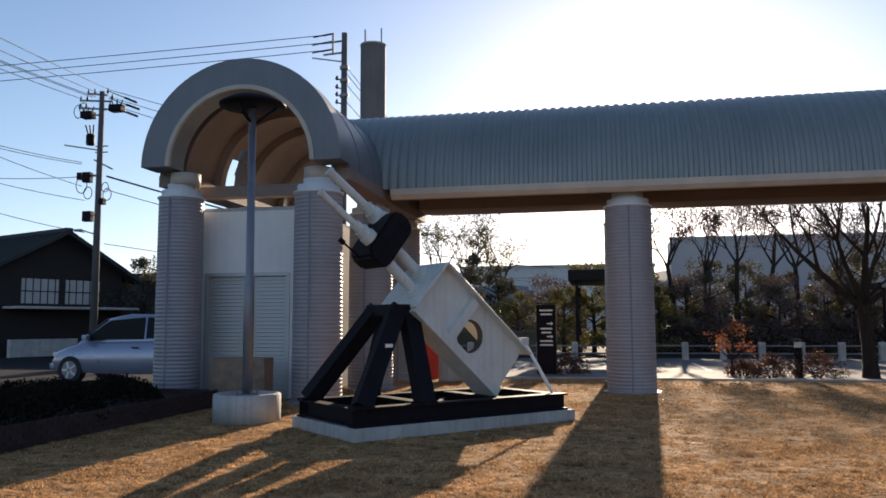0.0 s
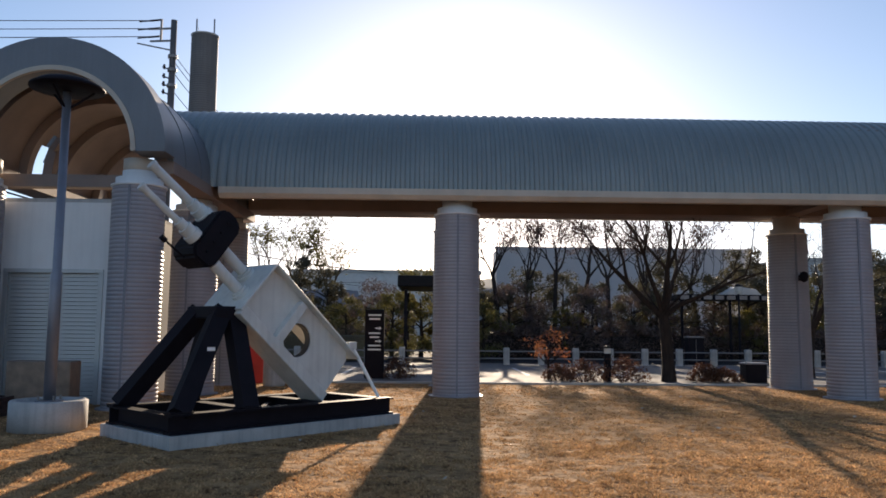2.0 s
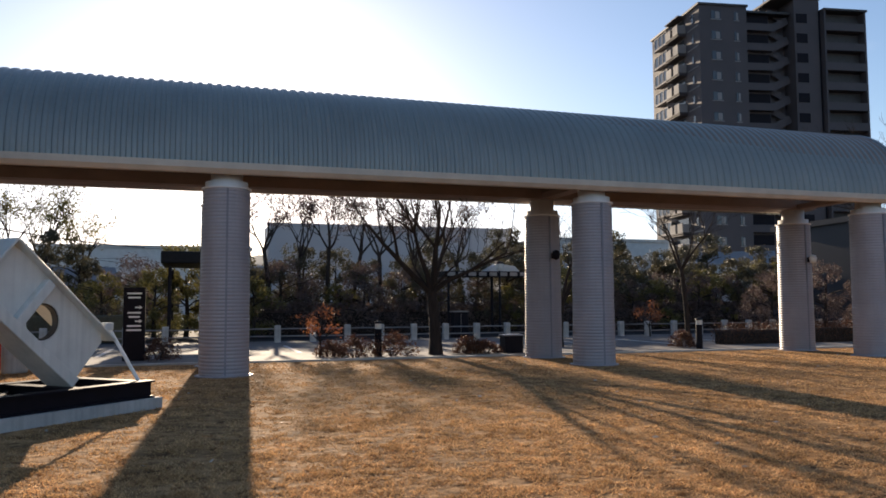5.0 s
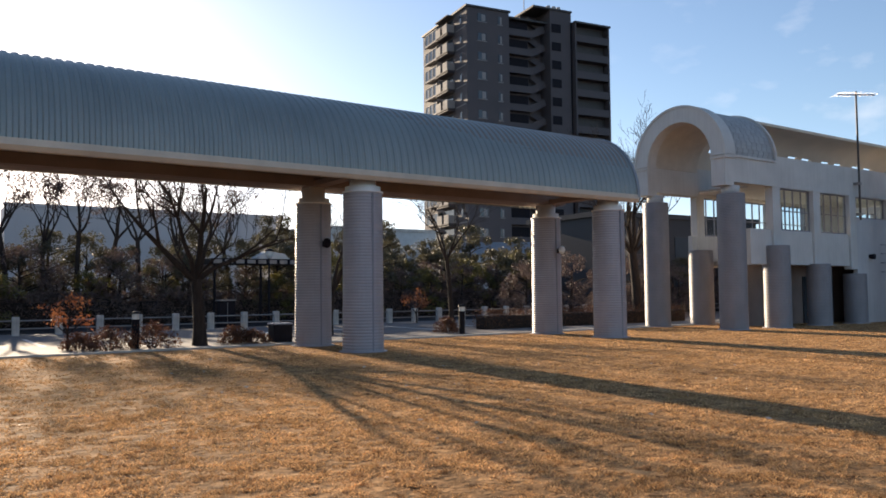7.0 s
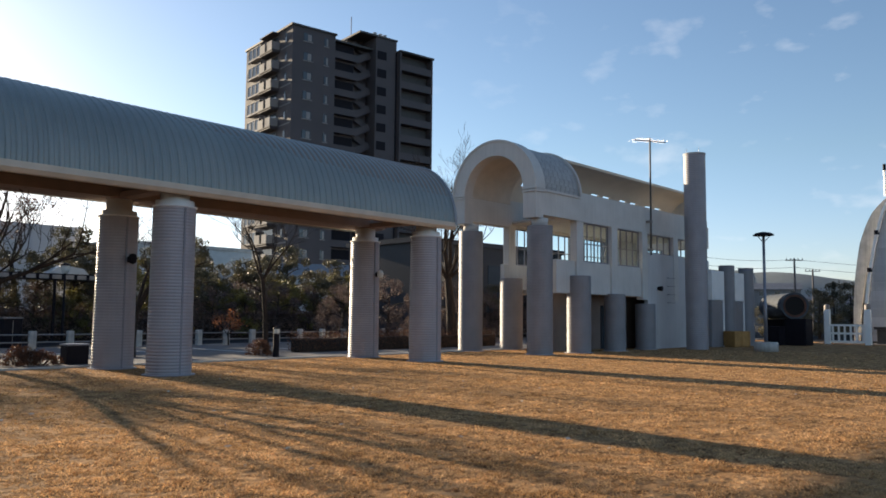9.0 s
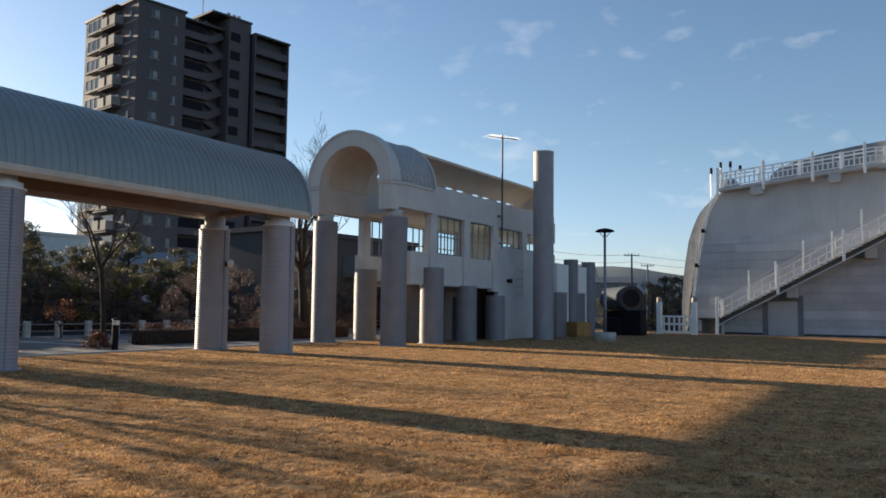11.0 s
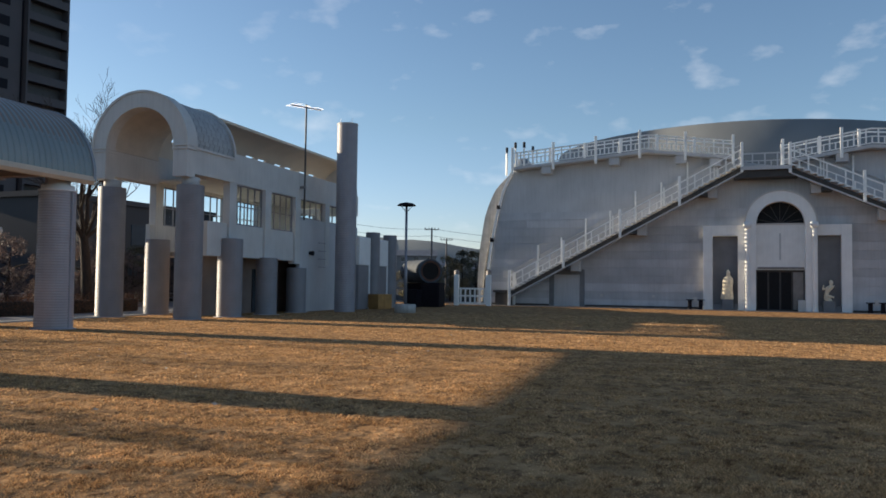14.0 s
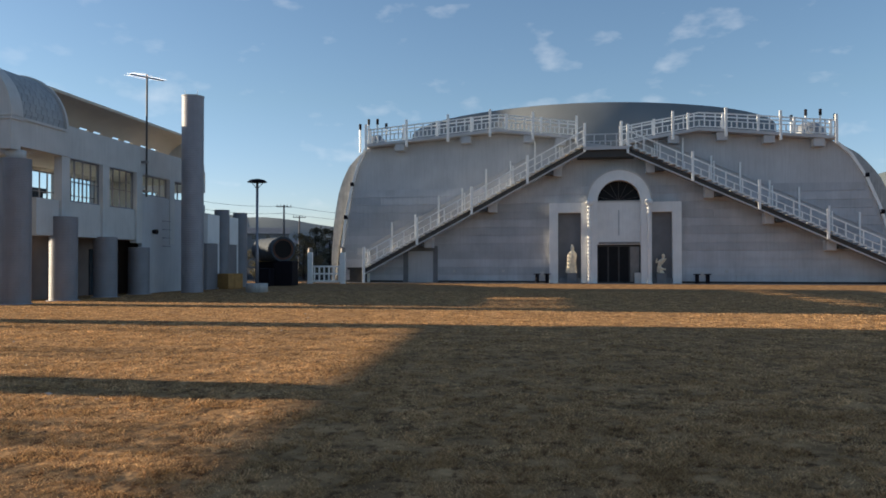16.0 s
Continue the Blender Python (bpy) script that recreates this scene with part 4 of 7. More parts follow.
car((-12.72, 20.2, -0.06), 180, M_CAR, "silver-blue family car parked on asphalt beside the pavilion").scale = (1.16, 1.05, 1.22)


# ---- dark timber house ----
def timber_house():
    h = thing("timber_house", "dark timber house with a tiled gable roof across the road", "house", (-28.6, 37.2, -0.06), turn=68)
    wood = mat("dark_timber_boards", (0.024, 0.019, 0.018), 0.85, var=0.25, scale=2, fine=30, bump=0.3, stretch=(1, 1, 5))
    tile = mat("dark_roof_tile", (0.03, 0.035, 0.036), 0.7, var=0.2, scale=2, fine=30, bump=0.3)
    plaster = mat("ochre_plaster", (0.36, 0.27, 0.17), 0.85, var=0.12, scale=1, fine=20, bump=0.2)
    # local: front gable at y=0 looking towards -y, ridge runs along +y
    part("wall", prism([(-3.7, 0), (3.7, 0), (3.7, 4.5), (0, 6.6), (-3.7, 4.5)], "y", 0.0, 13.0), wood, h, "dark boarded wall")
    for s in (-1, 1):
        part("roof_slope", prism([(0, 6.68), (s * 4.5, 4.18), (s * 4.5, 4.02), (0, 6.5)], "y", -0.7, 13.6), tile, h, "dark tiled roof slope")
        for k in range(24):
            y = -0.65 + k * 0.6
            part("tile_roll", bars(((0.02 * s, y, 6.70), (s * 4.5, y, 4.21), 0.09, 0.07)), tile, h)
    part("ridge", bars(((0, -0.75, 6.72), (0, 13.65, 6.72), 0.35, 0.22)), tile, h)
    part("canopy", boxes((-3.0, 4.0, -1.3, 0.0, 2.45, 2.58), bevel=0.02), M_KERB, h, "pale ledge over the ground floor")
    part("side_plaster", boxes((-3.78, -3.71, 0.4, 9.0, 2.4, 4.2)), plaster, h, "ochre plaster panel")
    part("side_plaster", boxes((-3.78, -3.71, 0.4, 9.0, 0.2, 2.2)), plaster, h)
    for x0 in (-2.1, 0.3):
        w = part("window", boxes((x0, x0 + 2.0, -0.05, -0.01, 2.75, 4.05), bevel=0.01), M_SHUTTER, h, "pale paper-screen window")
        for k in range(5):
            part("glazing_bar", boxes((x0 + 0.4 * k + 0.18, x0 + 0.4 * k + 0.22, -0.08, -0.051, 2.75, 4.05)), wood, w)
        part("glazing_bar", boxes((x0, x0 + 2.0, -0.08, -0.051, 3.36, 3.42)), wood, w)
    part("stone_base", boxes((-3.0, 0.6, -0.9, -0.6, 0, 0.9), bevel=0.04), M_CONC, h, "pale garden wall")
    return h


timber_house()


# ---- utility poles and lines ----
def wire(name, p, q, sag, r=0.014, label="thin black overhead power line", group="overhead lines"):
    cu = bpy.data.curves.new(name, "CURVE")
    cu.dimensions, cu.bevel_depth, cu.bevel_resolution = "3D", r, 1
    sp = cu.splines.new("POLY")
    n = 16
    sp.points.add(n)
    p, q = Vector(p), Vector(q)
    for i in range(n + 1):
        u = i / n
        v = p.lerp(q, u)
        sp.points[i].co = (v.x, v.y, v.z - 4 * sag * u * (1 - u), 1)
    cu.materials.append(M_CABLE)
    dg = new("tmp", cu)
    me = bpy.data.meshes.new_from_object(dg)
    bpy.data.objects.remove(dg)
    ob = new(name, me)
    return tagged(ob, label, "cable", group)


def utility_pole(at, h, turn, label):
    p = thing("utility_pole", label, "utility pole", at, turn, "utility poles")
    part("mast", smooth(lathe([(0.17, 0), (0.10, h)], 16), 40), M_TRUNKPOLE, p)
    part("crossarm", boxes((-0.95, 0.95, -0.05, 0.05, h - 0.3, h - 0.21)), M_STEEL, p)
    for x in (-0.85, -0.4, 0.4, 0.85):
        part("insulator", smooth(lathe([(0.03, 0), (0.06, 0.05), (0.03, 0.1), (0.06, 0.15), (0.02, 0.22)], 10), 40), M_BLACK, p, at=(x, 0, h - 0.21))
    return p


def crowded_pole():
    """The near street pole: a pole top crowded with switches, insulators, drop cables and boxes."""
    h = 12.9
    p = thing("utility_pole", "crowded concrete utility pole with switches, cable loops and boxes", "utility pole", (-23.5, 33.0, -0.06), 0, "utility poles")
    part("mast", smooth(lathe([(0.19, 0), (0.12, h)], 16), 40), M_TRUNKPOLE, p)

    def insulator(x, y, z, tilt=0.0):
        part("insulator", tubes(((x, y, z), (x + tilt, y, z + 0.16), 0.05), ((x + tilt, y, z + 0.16), (x + 1.6 * tilt, y, z + 0.26), 0.03), seg=8), M_BLACK, p)
    for z, x0, x1 in ((h - 0.10, -0.75, 0.30), (h - 0.42, -1.15, 0.55), (h - 0.80, -1.20, 0.45)):
        part("crossarm", bars(((x0, 0, z + 0.05), (x1, 0, z - 0.10), 0.08, 0.08)), M_STEEL, p)
        for x in (x0, x0 + 0.35, x1):
            insulator(x, 0, z)
    # strain insulators leading off to the far side
    for k, (z, l) in enumerate(((h - 0.05, 1.5), (h - 0.40, 1.7), (h - 0.75, 1.6))):
        a, b = Vector((0.30, 0.1, z + 0.08)), Vector((0.30 + l * 0.8, 0.6, z - 0.42))
        part("strain_string", tubes((a, a.lerp(b, 0.55), 0.022), (a.lerp(b, 0.55), b, 0.055), seg=8), M_BLACK, p)
    # two pole switches
    for x, z, w in ((-0.72, h - 1.30, 0.62), (0.82, h - 1.05, 0.66)):
        sw = part("pole_switch", boxes((x - w / 2, x + w / 2, -0.22, 0.22, z, z + 0.34), bevel=0.05), M_BLACK, p, "black pole switch")
        for u in (-0.2, 0.0, 0.2):
            part("bushing", tubes(((x + u, 0, z + 0.32), (x + u * 1.5, 0, z + 0.58), 0.035), seg=8), M_BLACK, sw)
        part("switch_arm", bars(((0.0, 0, z + 0.15), (x, 0, z + 0.15), 0.07, 0.07)), M_STEEL, p)
    # transformer with its fuses
    part("transformer", smooth(lathe([(0.17, 0), (0.20, 0.05), (0.20, 0.50), (0.12, 0.56)], 16), 40), M_BLACK, p, at=(-0.55, 0, h - 2.62))
    for u in (-0.14, 0.0, 0.14):
        part("fuse", tubes(((-0.55 + u, 0, h - 2.05), (-0.62 + u * 1.6, 0, h - 1.62), 0.035), seg=8), M_BLACK, p)
    part("bracket", bars(((-1.95, 0, h - 2.55), (0.10, 0, h - 2.92), 0.06, 0.06)), M_STEEL, p)
    part("bracket", bars(((-0.30, 0, h - 3.35), (0.70, 0, h - 3.85), 0.07, 0.07)), M_STEEL, p)
    for z in (h - 2.70, h - 3.0):
        part("bracket", bars(((-0.25, 0, z), (0.42, 0, z), 0.05, 0.05)), M_STEEL, p)
    # loops of cable and boxes lower down
    for cx, cz, r in ((-1.30, h - 0.90, 0.34), (-1.05, h - 0.75, 0.28), (-0.98, h - 4.55, 0.40), (-0.62, h - 4.95, 0.30), (0.42, h - 5.05, 0.30), (0.30, h - 4.7, 0.24)):
        ring = [Vector((cx + r * 0.75 * math.cos(0.5236 * k), 0.06, cz + r * math.sin(0.5236 * k))) for k in range(13)]
        part("cable_loop", tubes(*[(a, b, 0.022) for a, b in zip(ring, ring[1:])], seg=6), M_CABLE, p)
    for x, z, w, hh in ((-0.62, h - 4.45, 0.42, 0.50), (-1.00, h - 4.30, 0.26, 0.34), (-0.52, h - 6.35, 0.46, 0.50), (0.22, h - 5.55, 0.24, 0.30)):
        part("equipment_box", boxes((x - w / 2, x + w / 2, -0.15, 0.15, z, z + hh), bevel=0.03), M_BLACK, p)
        part("box_arm", bars(((0, 0, z + hh * 0.6), (x, 0, z + hh * 0.6), 0.05, 0.05)), M_STEEL, p)
    part("street_lamp_arm", tubes(((0, 0, h - 7.0), (-0.85, 0, h - 6.75), 0.03), seg=8), M_STEEL, p)
    part("street_lamp_head", boxes((-1.2, -0.75, -0.09, 0.09, h - 6.82, h - 6.70), bevel=0.03), M_PIPE, p)
    for k in range(8):
        sx = -0.22 if k % 2 else 0.22
        part("step_bolt", tubes(((sx, 0, 2.5 + k * 0.5), (0, 0, 2.5 + k * 0.5), 0.014), seg=6), M_STEEL, p)
    return p


def slim_pole():
    """The tall pole behind the pavilion, its arms all on one side."""
    h = 14.85
    p = thing("utility_pole", "tall slim utility pole with side arms behind the pavilion", "utility pole", (-11.2, 33.0, -0.06), 0, "utility poles")
    part("mast", smooth(lathe([(0.18, 0), (0.13, h)], 14), 40), M_TRUNKPOLE, p)
    part("riser", boxes((-0.58, -0.50, -0.04, 0.04, h - 0.95, h + 0.05)), M_STEEL, p)
    for z in (h - 0.35, h - 0.90):
        part("side_arm", bars(((-1.0, 0, z - 0.05), (0.05, 0, z), 0.07, 0.07)), M_STEEL, p)
    part("stay", bars(((-1.55, 0, h - 1.05), (0.0, 0, h - 1.35), 0.05, 0.05)), M_STEEL, p)
    for x, z in ((-0.55, h + 0.02), (-0.60, h - 0.35), (-0.60, h - 0.72)):
        part("strain_string", tubes(((x, 0, z), (x - 0.5, 0, z - 0.05), 0.045), ((x - 0.5, 0, z - 0.05), (x - 0.95, 0, z - 0.10), 0.03), seg=8), M_BLACK, p)
    for z in (h - 2.2, h - 2.6, h - 2.95, h - 3.3):
        part("pin_insulator", tubes(((-0.10, 0, z), (-0.42, 0, z + 0.12), 0.03), ((-0.34, 0, z + 0.02), (-0.34, 0, z + 0.22), 0.05), seg=8), M_BLACK, p)
    for z in (h - 1.7, h - 2.3, h - 3.0):
        part("band", lathe([(0.20, z), (0.20, z + 0.14)], 14), M_STEEL, p)
    return p


crowded_pole()
slim_pole()
# lines along the street, from pole to pole
for z, xe in ((14.78, -11.74), (14.41, -12.2), (14.05, -12.2)):
    wire("overhead_line", (xe, 33.0, z), (-60.0, 33.2, z - 0.1), 0.18 + 0.1 * (14.78 - z), 0.018)
# lines that come over from this side of the street to the crowded pole
for (x, y), (ex, ez) in (((-21.98, 24.66), (-23.10, 12.90)), ((-22.98, 25.81), (-23.75, 12.80)), ((-23.87, 26.84), (-23.85, 12.60)), ((-24.05, 26.70), (-24.0, 12.58)), ((-24.66, 27.75), (-24.75, 12.60))):
    dx, dy = x - ex, y - 33.0
    wire("overhead_line", (ex, 33.0, ez), (ex + dx * 1.6, 33.0 + dy * 1.6, ez + (12.4 - ez) * 1.6), 0.05, 0.016)
for (x, z0), (ex, ez) in (((-29.1, 10.54), (-24.46, 9.39)), ((-29.06, 9.96), (-24.40, 8.22)), ((-29.0, 8.88), (-24.28, 8.69)), ((-28.99, 8.63), (-24.23, 7.53)), ((-28.9, 7.13), (-24.16, 5.96)), ((-29.1, 10.40), (-24.46, 9.30))):
    wire("overhead_line", (ex, 33.0, ez), (x + (x - ex) * 0.5, 33.0, z0 + (z0 - ez) * 0.5), 0.10, 0.017)
# lines going on behind the pavilion
for z, q, zz, r in ((12.90, (2.0, 70.0), 12.6, 0.016), (12.55, (1.0, 70.0), 11.6, 0.016), (12.20, (0.0, 70.0), 10.4, 0.016), (8.66, (-4.0, 68.0), 6.4, 0.045), (8.0, (-2.0, 72.0), 5.0, 0.018), (5.4, (-4.0, 74.0), 6.0, 0.018)):
    wire("overhead_line", (-23.1, 33.0, z), (*q, zz), 0.9, r)
for z, zz in ((13.2, 10.6), (12.9, 10.1), (12.4, 9.6), (11.6, 8.8)):
    wire("overhead_line", (-11.1, 33.0, z), (-8.2, 75.0, zz), 1.2, 0.016)


# ---- domed hall with outside stairs ----
FX, FY = 54.6, -5.8
HALL_TURN = -3.6
EDGE_L = ((13.9, 0.0), (13.76, 2.01), (13.48, 4.26), (13.06, 6.51), (12.54, 8.44), (11.92, 9.71))
EDGE_R = ((-19.71, 9.43), (-20.67, 8.58), (-21.63, 7.0), (-22.4, 5.13), (-23.16, 2.58), (-23.73, 0.0))
DECK_L = ((11.82, 9.95), (7.03, 10.35), (2.33, 10.77), (-3.11, 10.08))
DECK_R = ((-6.1, 9.62), (-8.09, 9.97), (-11.14, 10.44), (-13.3, 10.27), (-19.71, 9.65))


def hall_at(dx, y, z=0.0):
    """A place before the hall's front: dx from its face, y along it."""
    a = radians(HALL_TURN)
    return (FX + dx * math.cos(a) - (y - FY) * math.sin(a), FY + dx * math.sin(a) + (y - FY) * math.cos(a), z)


def deck_at(y):
    for (ya, za), (yb, zb) in list(zip(DECK_L, DECK_L[1:])) + list(zip(DECK_R, DECK_R[1:])):
        if yb <= y <= ya:
            return za + (zb - za) * (y - ya) / (yb - ya)
    return 9.9


def edge_at(prof, z):
    for (ya, za), (yb, zb) in zip(prof, prof[1:]):
        if min(za, zb) <= z <= max(za, zb):
            return ya + (yb - ya) * (z - za) / (zb - za)
    return prof[-1][0] if abs(prof[-1][1] - z) < abs(prof[0][1] - z) else prof[0][0]


def railing(parent, pts, x, h=1.0, step=0.46, post_every=8, post_h=1.35, post_drop=0.5, first=0, plain=False, paint=None):
    """Posts, balusters and rails over a line of (y, z) points at one x; a plain one has posts and a top rail."""
    paint = paint or M_RAIL
    for (ya, za), (yb, zb) in zip(pts, pts[1:]):
        for k, zz in enumerate((h,) if plain else (h, h * 0.52, 0.10)):
            part("rail", bars(((x, ya, za + zz), (x, yb, zb + zz), 0.07, 0.085 if k == 0 else 0.055)), paint, parent)
    total = sum(math.hypot(b[0] - a[0], b[1] - a[1]) for a, b in zip(pts, pts[1:]))
    n = max(post_every, int(round(total / step / post_every)) * post_every) - first
    for i in range(n + 1):
        d = total * i / n
        for a, b in zip(pts, pts[1:]):
            l = math.hypot(b[0] - a[0], b[1] - a[1])
            if d <= l + 1e-6:
                break
            d -= l
        y, z = a[0] + (b[0] - a[0]) * d / l, a[1] + (b[1] - a[1]) * d / l
        if (i + first) % post_every == 0 or i == n:
            key, name, shape = ("post", post_h, post_drop, paint.name), "post", (-0.075, 0.075, -0.085, 0.085, -post_drop, post_h)
        elif plain:
            continue
        elif i % 2:
            key, name, shape = ("low", h, paint.name), "baluster", (-0.03, 0.03, -0.04, 0.04, 0.10, h * 0.52)
        else:
            key, name, shape = ("tall", h, paint.name), "baluster", (-0.03, 0.03, -0.045, 0.045, 0.10, h - 0.03)
        if key in RAIL_PARTS:
            share(name, RAIL_PARTS[key], parent, (x, y, z))
        else:
            RAIL_PARTS[key] = part(name, boxes(shape, bevel=0.012 if name == "post" else 0.0), paint, parent, at=(x, y, z))


RAIL_PARTS = {}


def domed_hall():
    d = thing("domed_hall", "grey panelled hall with a shallow metal dome and arched white entrance", "hall", (FX, FY, 0), turn=HALL_TURN)
    o = -FY
    top = [(y + o, z - 0.22) for y, z in DECK_L] + [(y + o, z - 0.22) for y, z in DECK_R]
    outline = [(y + o, z) for y, z in EDGE_L] + top[1:-1] + [(y + o, z) for y, z in EDGE_R]
    part("wall", prism(outline, "x", 0.02, 26), M_DOME, d, "grey end wall")
    n = 17
    h = 9.5 / n
    rng = random.Random(3)
    for i in range(12):
        z = i * h
        yl = min(edge_at(EDGE_L, z), edge_at(EDGE_L, z + h)) - 0.08 + o
        yr = max(edge_at(EDGE_R, z), edge_at(EDGE_R, z + h)) + 0.08 + o
        cuts = [yr] + sorted(rng.uniform(yr + 2, yl - 2) for _ in range(1)) + [yl]
        for a, b in zip(cuts, cuts[1:]):
            if b - a > 0.3:
                part("wall_board", boxes((-0.04, 0.02, a + 0.008, b - 0.008, z + 0.007, z + h - 0.007), bevel=0.005), M_BOARD, d)
    # shallow dome behind
    R, zc = 75.0, 15.95
    prof = []
    for k in range(15):
        r = 17.5 * (1 - k / 14)
        prof.append((max(r, 0.05), zc - R + math.sqrt(R * R - r * r)))
    part("dome", smooth(lathe([(17.5, 7.0)] + prof, 96), 30), M_DOMEROOF, d, "shallow grey metal dome", at=(24.53, 1.85, 0))
    # curved edge ribs, a narrow gap, and the white edging rail
    for prof_, s in ((EDGE_L, 1), (EDGE_R, -1)):
        fine = []
        for (ya, za), (yb, zb) in zip(prof_, prof_[1:]):
            fine += [(ya + (yb - ya) * k / 4, za + (zb - za) * k / 4) for k in range(4)]
        fine.append(prof_[-1])
        top_z = max(z for _, z in prof_)
        outer = [(y + o + s * max(0.30, (0.95 + 0.50 * z / 9.6) * (1 - 0.85 * (z / top_z) ** 7)), z + 0.10 * (z / top_z) ** 4) for y, z in fine]
        inner = [(y + o + s * 0.62 * (1 - 0.70 * (z / top_z) ** 2), z) for y, z in fine]
        part("edge_rib", smooth(prism(outer + inner[::-1], "x", 0.6, 3.4), 25), M_CONC, d, "pale curved concrete edge rib")
        # black filling paints the shade in the gap beside the rib
        part("edge_gap_shade", smooth(prism([(y - s * 0.02, z) for y, z in inner] + [(y + o - s * 0.3, z) for y, z in fine][::-1], "x", 0.9, 3.2), 25), M_BLACK, d)
        for (ya, za), (yb, zb) in zip(prof_, prof_[1:]):
            part("edge_rail", bars(((-0.08, ya + o + s * 0.10, za), (-0.08, yb + o + s * 0.10, zb), 0.17, 0.17, (1, 0, 0))), M_RAIL, d, "white edging")
        for z in (2.3, 4.6, 7.0):
            y = edge_at(prof_, z) + o + s * 0.1
            part("edge_clip", boxes((-0.24, 0.05, y - 0.12, y + 0.12, z, z + 0.28), bevel=0.02), M_BLACK, d)
    # turrets with dark-capped posts on both shoulders
    for yc, r, lift in ((11.73, 0.78, 0.28), (-18.74, 1.08, -0.05)):
        part("turret", smooth(lathe([(r, 9.3), (r, 10.2), (r * 0.85, 10.6), (r * 0.5, 10.9), (0.05, 11.0)], 24), 40), M_ROOF_FLAT, d, "small grey turret", at=(1.8, yc + o, 0))
        for k in range(4):
            y = yc + o + (k - 1.5) * r * 0.85
            ph = 10.9 + lift + (0.45 if k in (1, 2) else 0.1)
            pst = part("turret_post", tubes(((0.9, y, 9.6), (0.9, y, ph), 0.07), seg=10), M_RAIL, d)
            part("post_cap", tubes(((0.9, y, ph), (0.9, y, ph + 0.42), 0.10), seg=10), M_BLACK, pst, "black cap")
    # entrance: niches either side of the arched doorway
    yc = -5.92 + o
    for s, reach, gap in ((-1, 4.12, 0.08), (1, 4.70, 0.44)):
        y0, y1 = yc + s * 2.10, yc + s * reach
        part("niche_frame", boxes((-0.55, -0.06, *sorted((y1, y1 - s * 0.60)), 0, 5.55), (-0.55, -0.06, *sorted((y0, y0 + s * gap)), 0, 5.55), (-0.55, -0.06, *sorted((y0 + s * gap, y1 - s * 0.60)), 4.86, 5.55), bevel=0.02), M_WHITE_BRIGHT, d, "white niche surround")
        part("niche_back", boxes((-0.09, -0.045, *sorted((y0 + s * gap, y1 - s * 0.60)), 0.0, 4.86)), M_STONE, d, "mottled grey niche back")
        part("niche_sill", boxes((-0.50, -0.12, *sorted((y0 + s * (gap + 0.02), y1 - s * 0.62)), 0.0, 0.40), bevel=0.02), M_STONE, d)
        part("plinth", boxes((-0.68, -0.16, *sorted((yc + s * (2.80 if s < 0 else 3.17) - 0.34, yc + s * (2.80 if s < 0 else 3.17) + 0.34)), 0.0, 0.72), bevel=0.02), M_STONE, d, "dark stone plinth")
        part("portal_pier", boxes((-0.95, -0.06, *sorted((yc + s * 1.45, yc + s * 2.10)), 0, 5.60), bevel=0.03), M_WHITE_BRIGHT, d, "white portal pier")
        part("engaged_column", smooth(tubes(((-1.0, yc + s * 1.96, 0.0), (-1.0, yc + s * 1.96, 5.30), 0.13), ((-1.0, yc + s * 1.96, 0.0), (-1.0, yc + s * 1.96, 0.16), 0.20), seg=24), 40), M_WHITE_BRIGHT, d, "slim white half column on the portal")
        part("column_capital", smooth(lathe([(0.15, 0), (0.20, 0.06), (0.24, 0.16), (0.24, 0.34), (0.18, 0.40)], 24), 40), M_WHITE_BRIGHT, d, at=(-1.0, yc + s * 1.96, 5.28))
    part("portal_arch", smooth(arch_ring(yc, 5.60, 2.12, 1.42, "x", -0.98, -0.05, n=40), 30), M_WHITE_BRIGHT, d, "white portal arch")
    part("arch_moulding", smooth(arch_ring(yc, 5.60, 2.18, 2.08, "x", -1.03, -0.7, n=40), 30), M_WHITE, d)
    part("lintel_panel", boxes((-0.40, -0.06, yc - 1.45, yc + 1.45, 2.66, 5.60)), M_WHITE_BRIGHT, d)
    part("panel_rod", boxes((-0.43, -0.402, yc - 0.04, yc + 0.04, 3.3, 5.0)), M_SHUTTER, d)
    sign = part("sign_strip", boxes((-0.44, -0.402, yc - 1.4, yc + 1.35, 2.70, 2.84)), M_STEEL, d)
    fan = part("fanlight", prism(arc(yc, 5.62, 1.42, 0, 180, 24), "x", -0.30, -0.26), M_DARKGLASS, d, "dark fan-shaped window")
    for k in range(7):
        a = radians(12 + 26 * k)
        part("glazing_bar", bars(((-0.32, yc, 5.64), (-0.32, yc + 1.38 * math.cos(a), 5.64 + 1.38 * math.sin(a)), 0.04, 0.03, (1, 0, 0))), M_DARKSTEEL, fan)
    part("sill", boxes((-0.45, -0.06, yc - 1.45, yc + 1.45, 5.56, 5.66), bevel=0.01), M_WHITE, d)
    # flat dark panel stands for the unlit interior behind the doors
    part("door_shade_panel", boxes((-0.14, -0.05, yc - 1.45, yc + 1.45, 0.0, 2.66)), M_DARKSTEEL, d)
    for k in range(4):
        ya = yc - 1.42 + 0.71 * k
        leaf = part("door_leaf", boxes((-0.20, -0.15, ya, ya + 0.05, 0, 2.6), (-0.20, -0.15, ya + 0.65, ya + 0.70, 0, 2.6), (-0.20, -0.15, ya + 0.05, ya + 0.65, 2.52, 2.6), (-0.20, -0.15, ya + 0.05, ya + 0.65, 0, 0.12)), M_DARKSTEEL, d, "dark framed glass door")
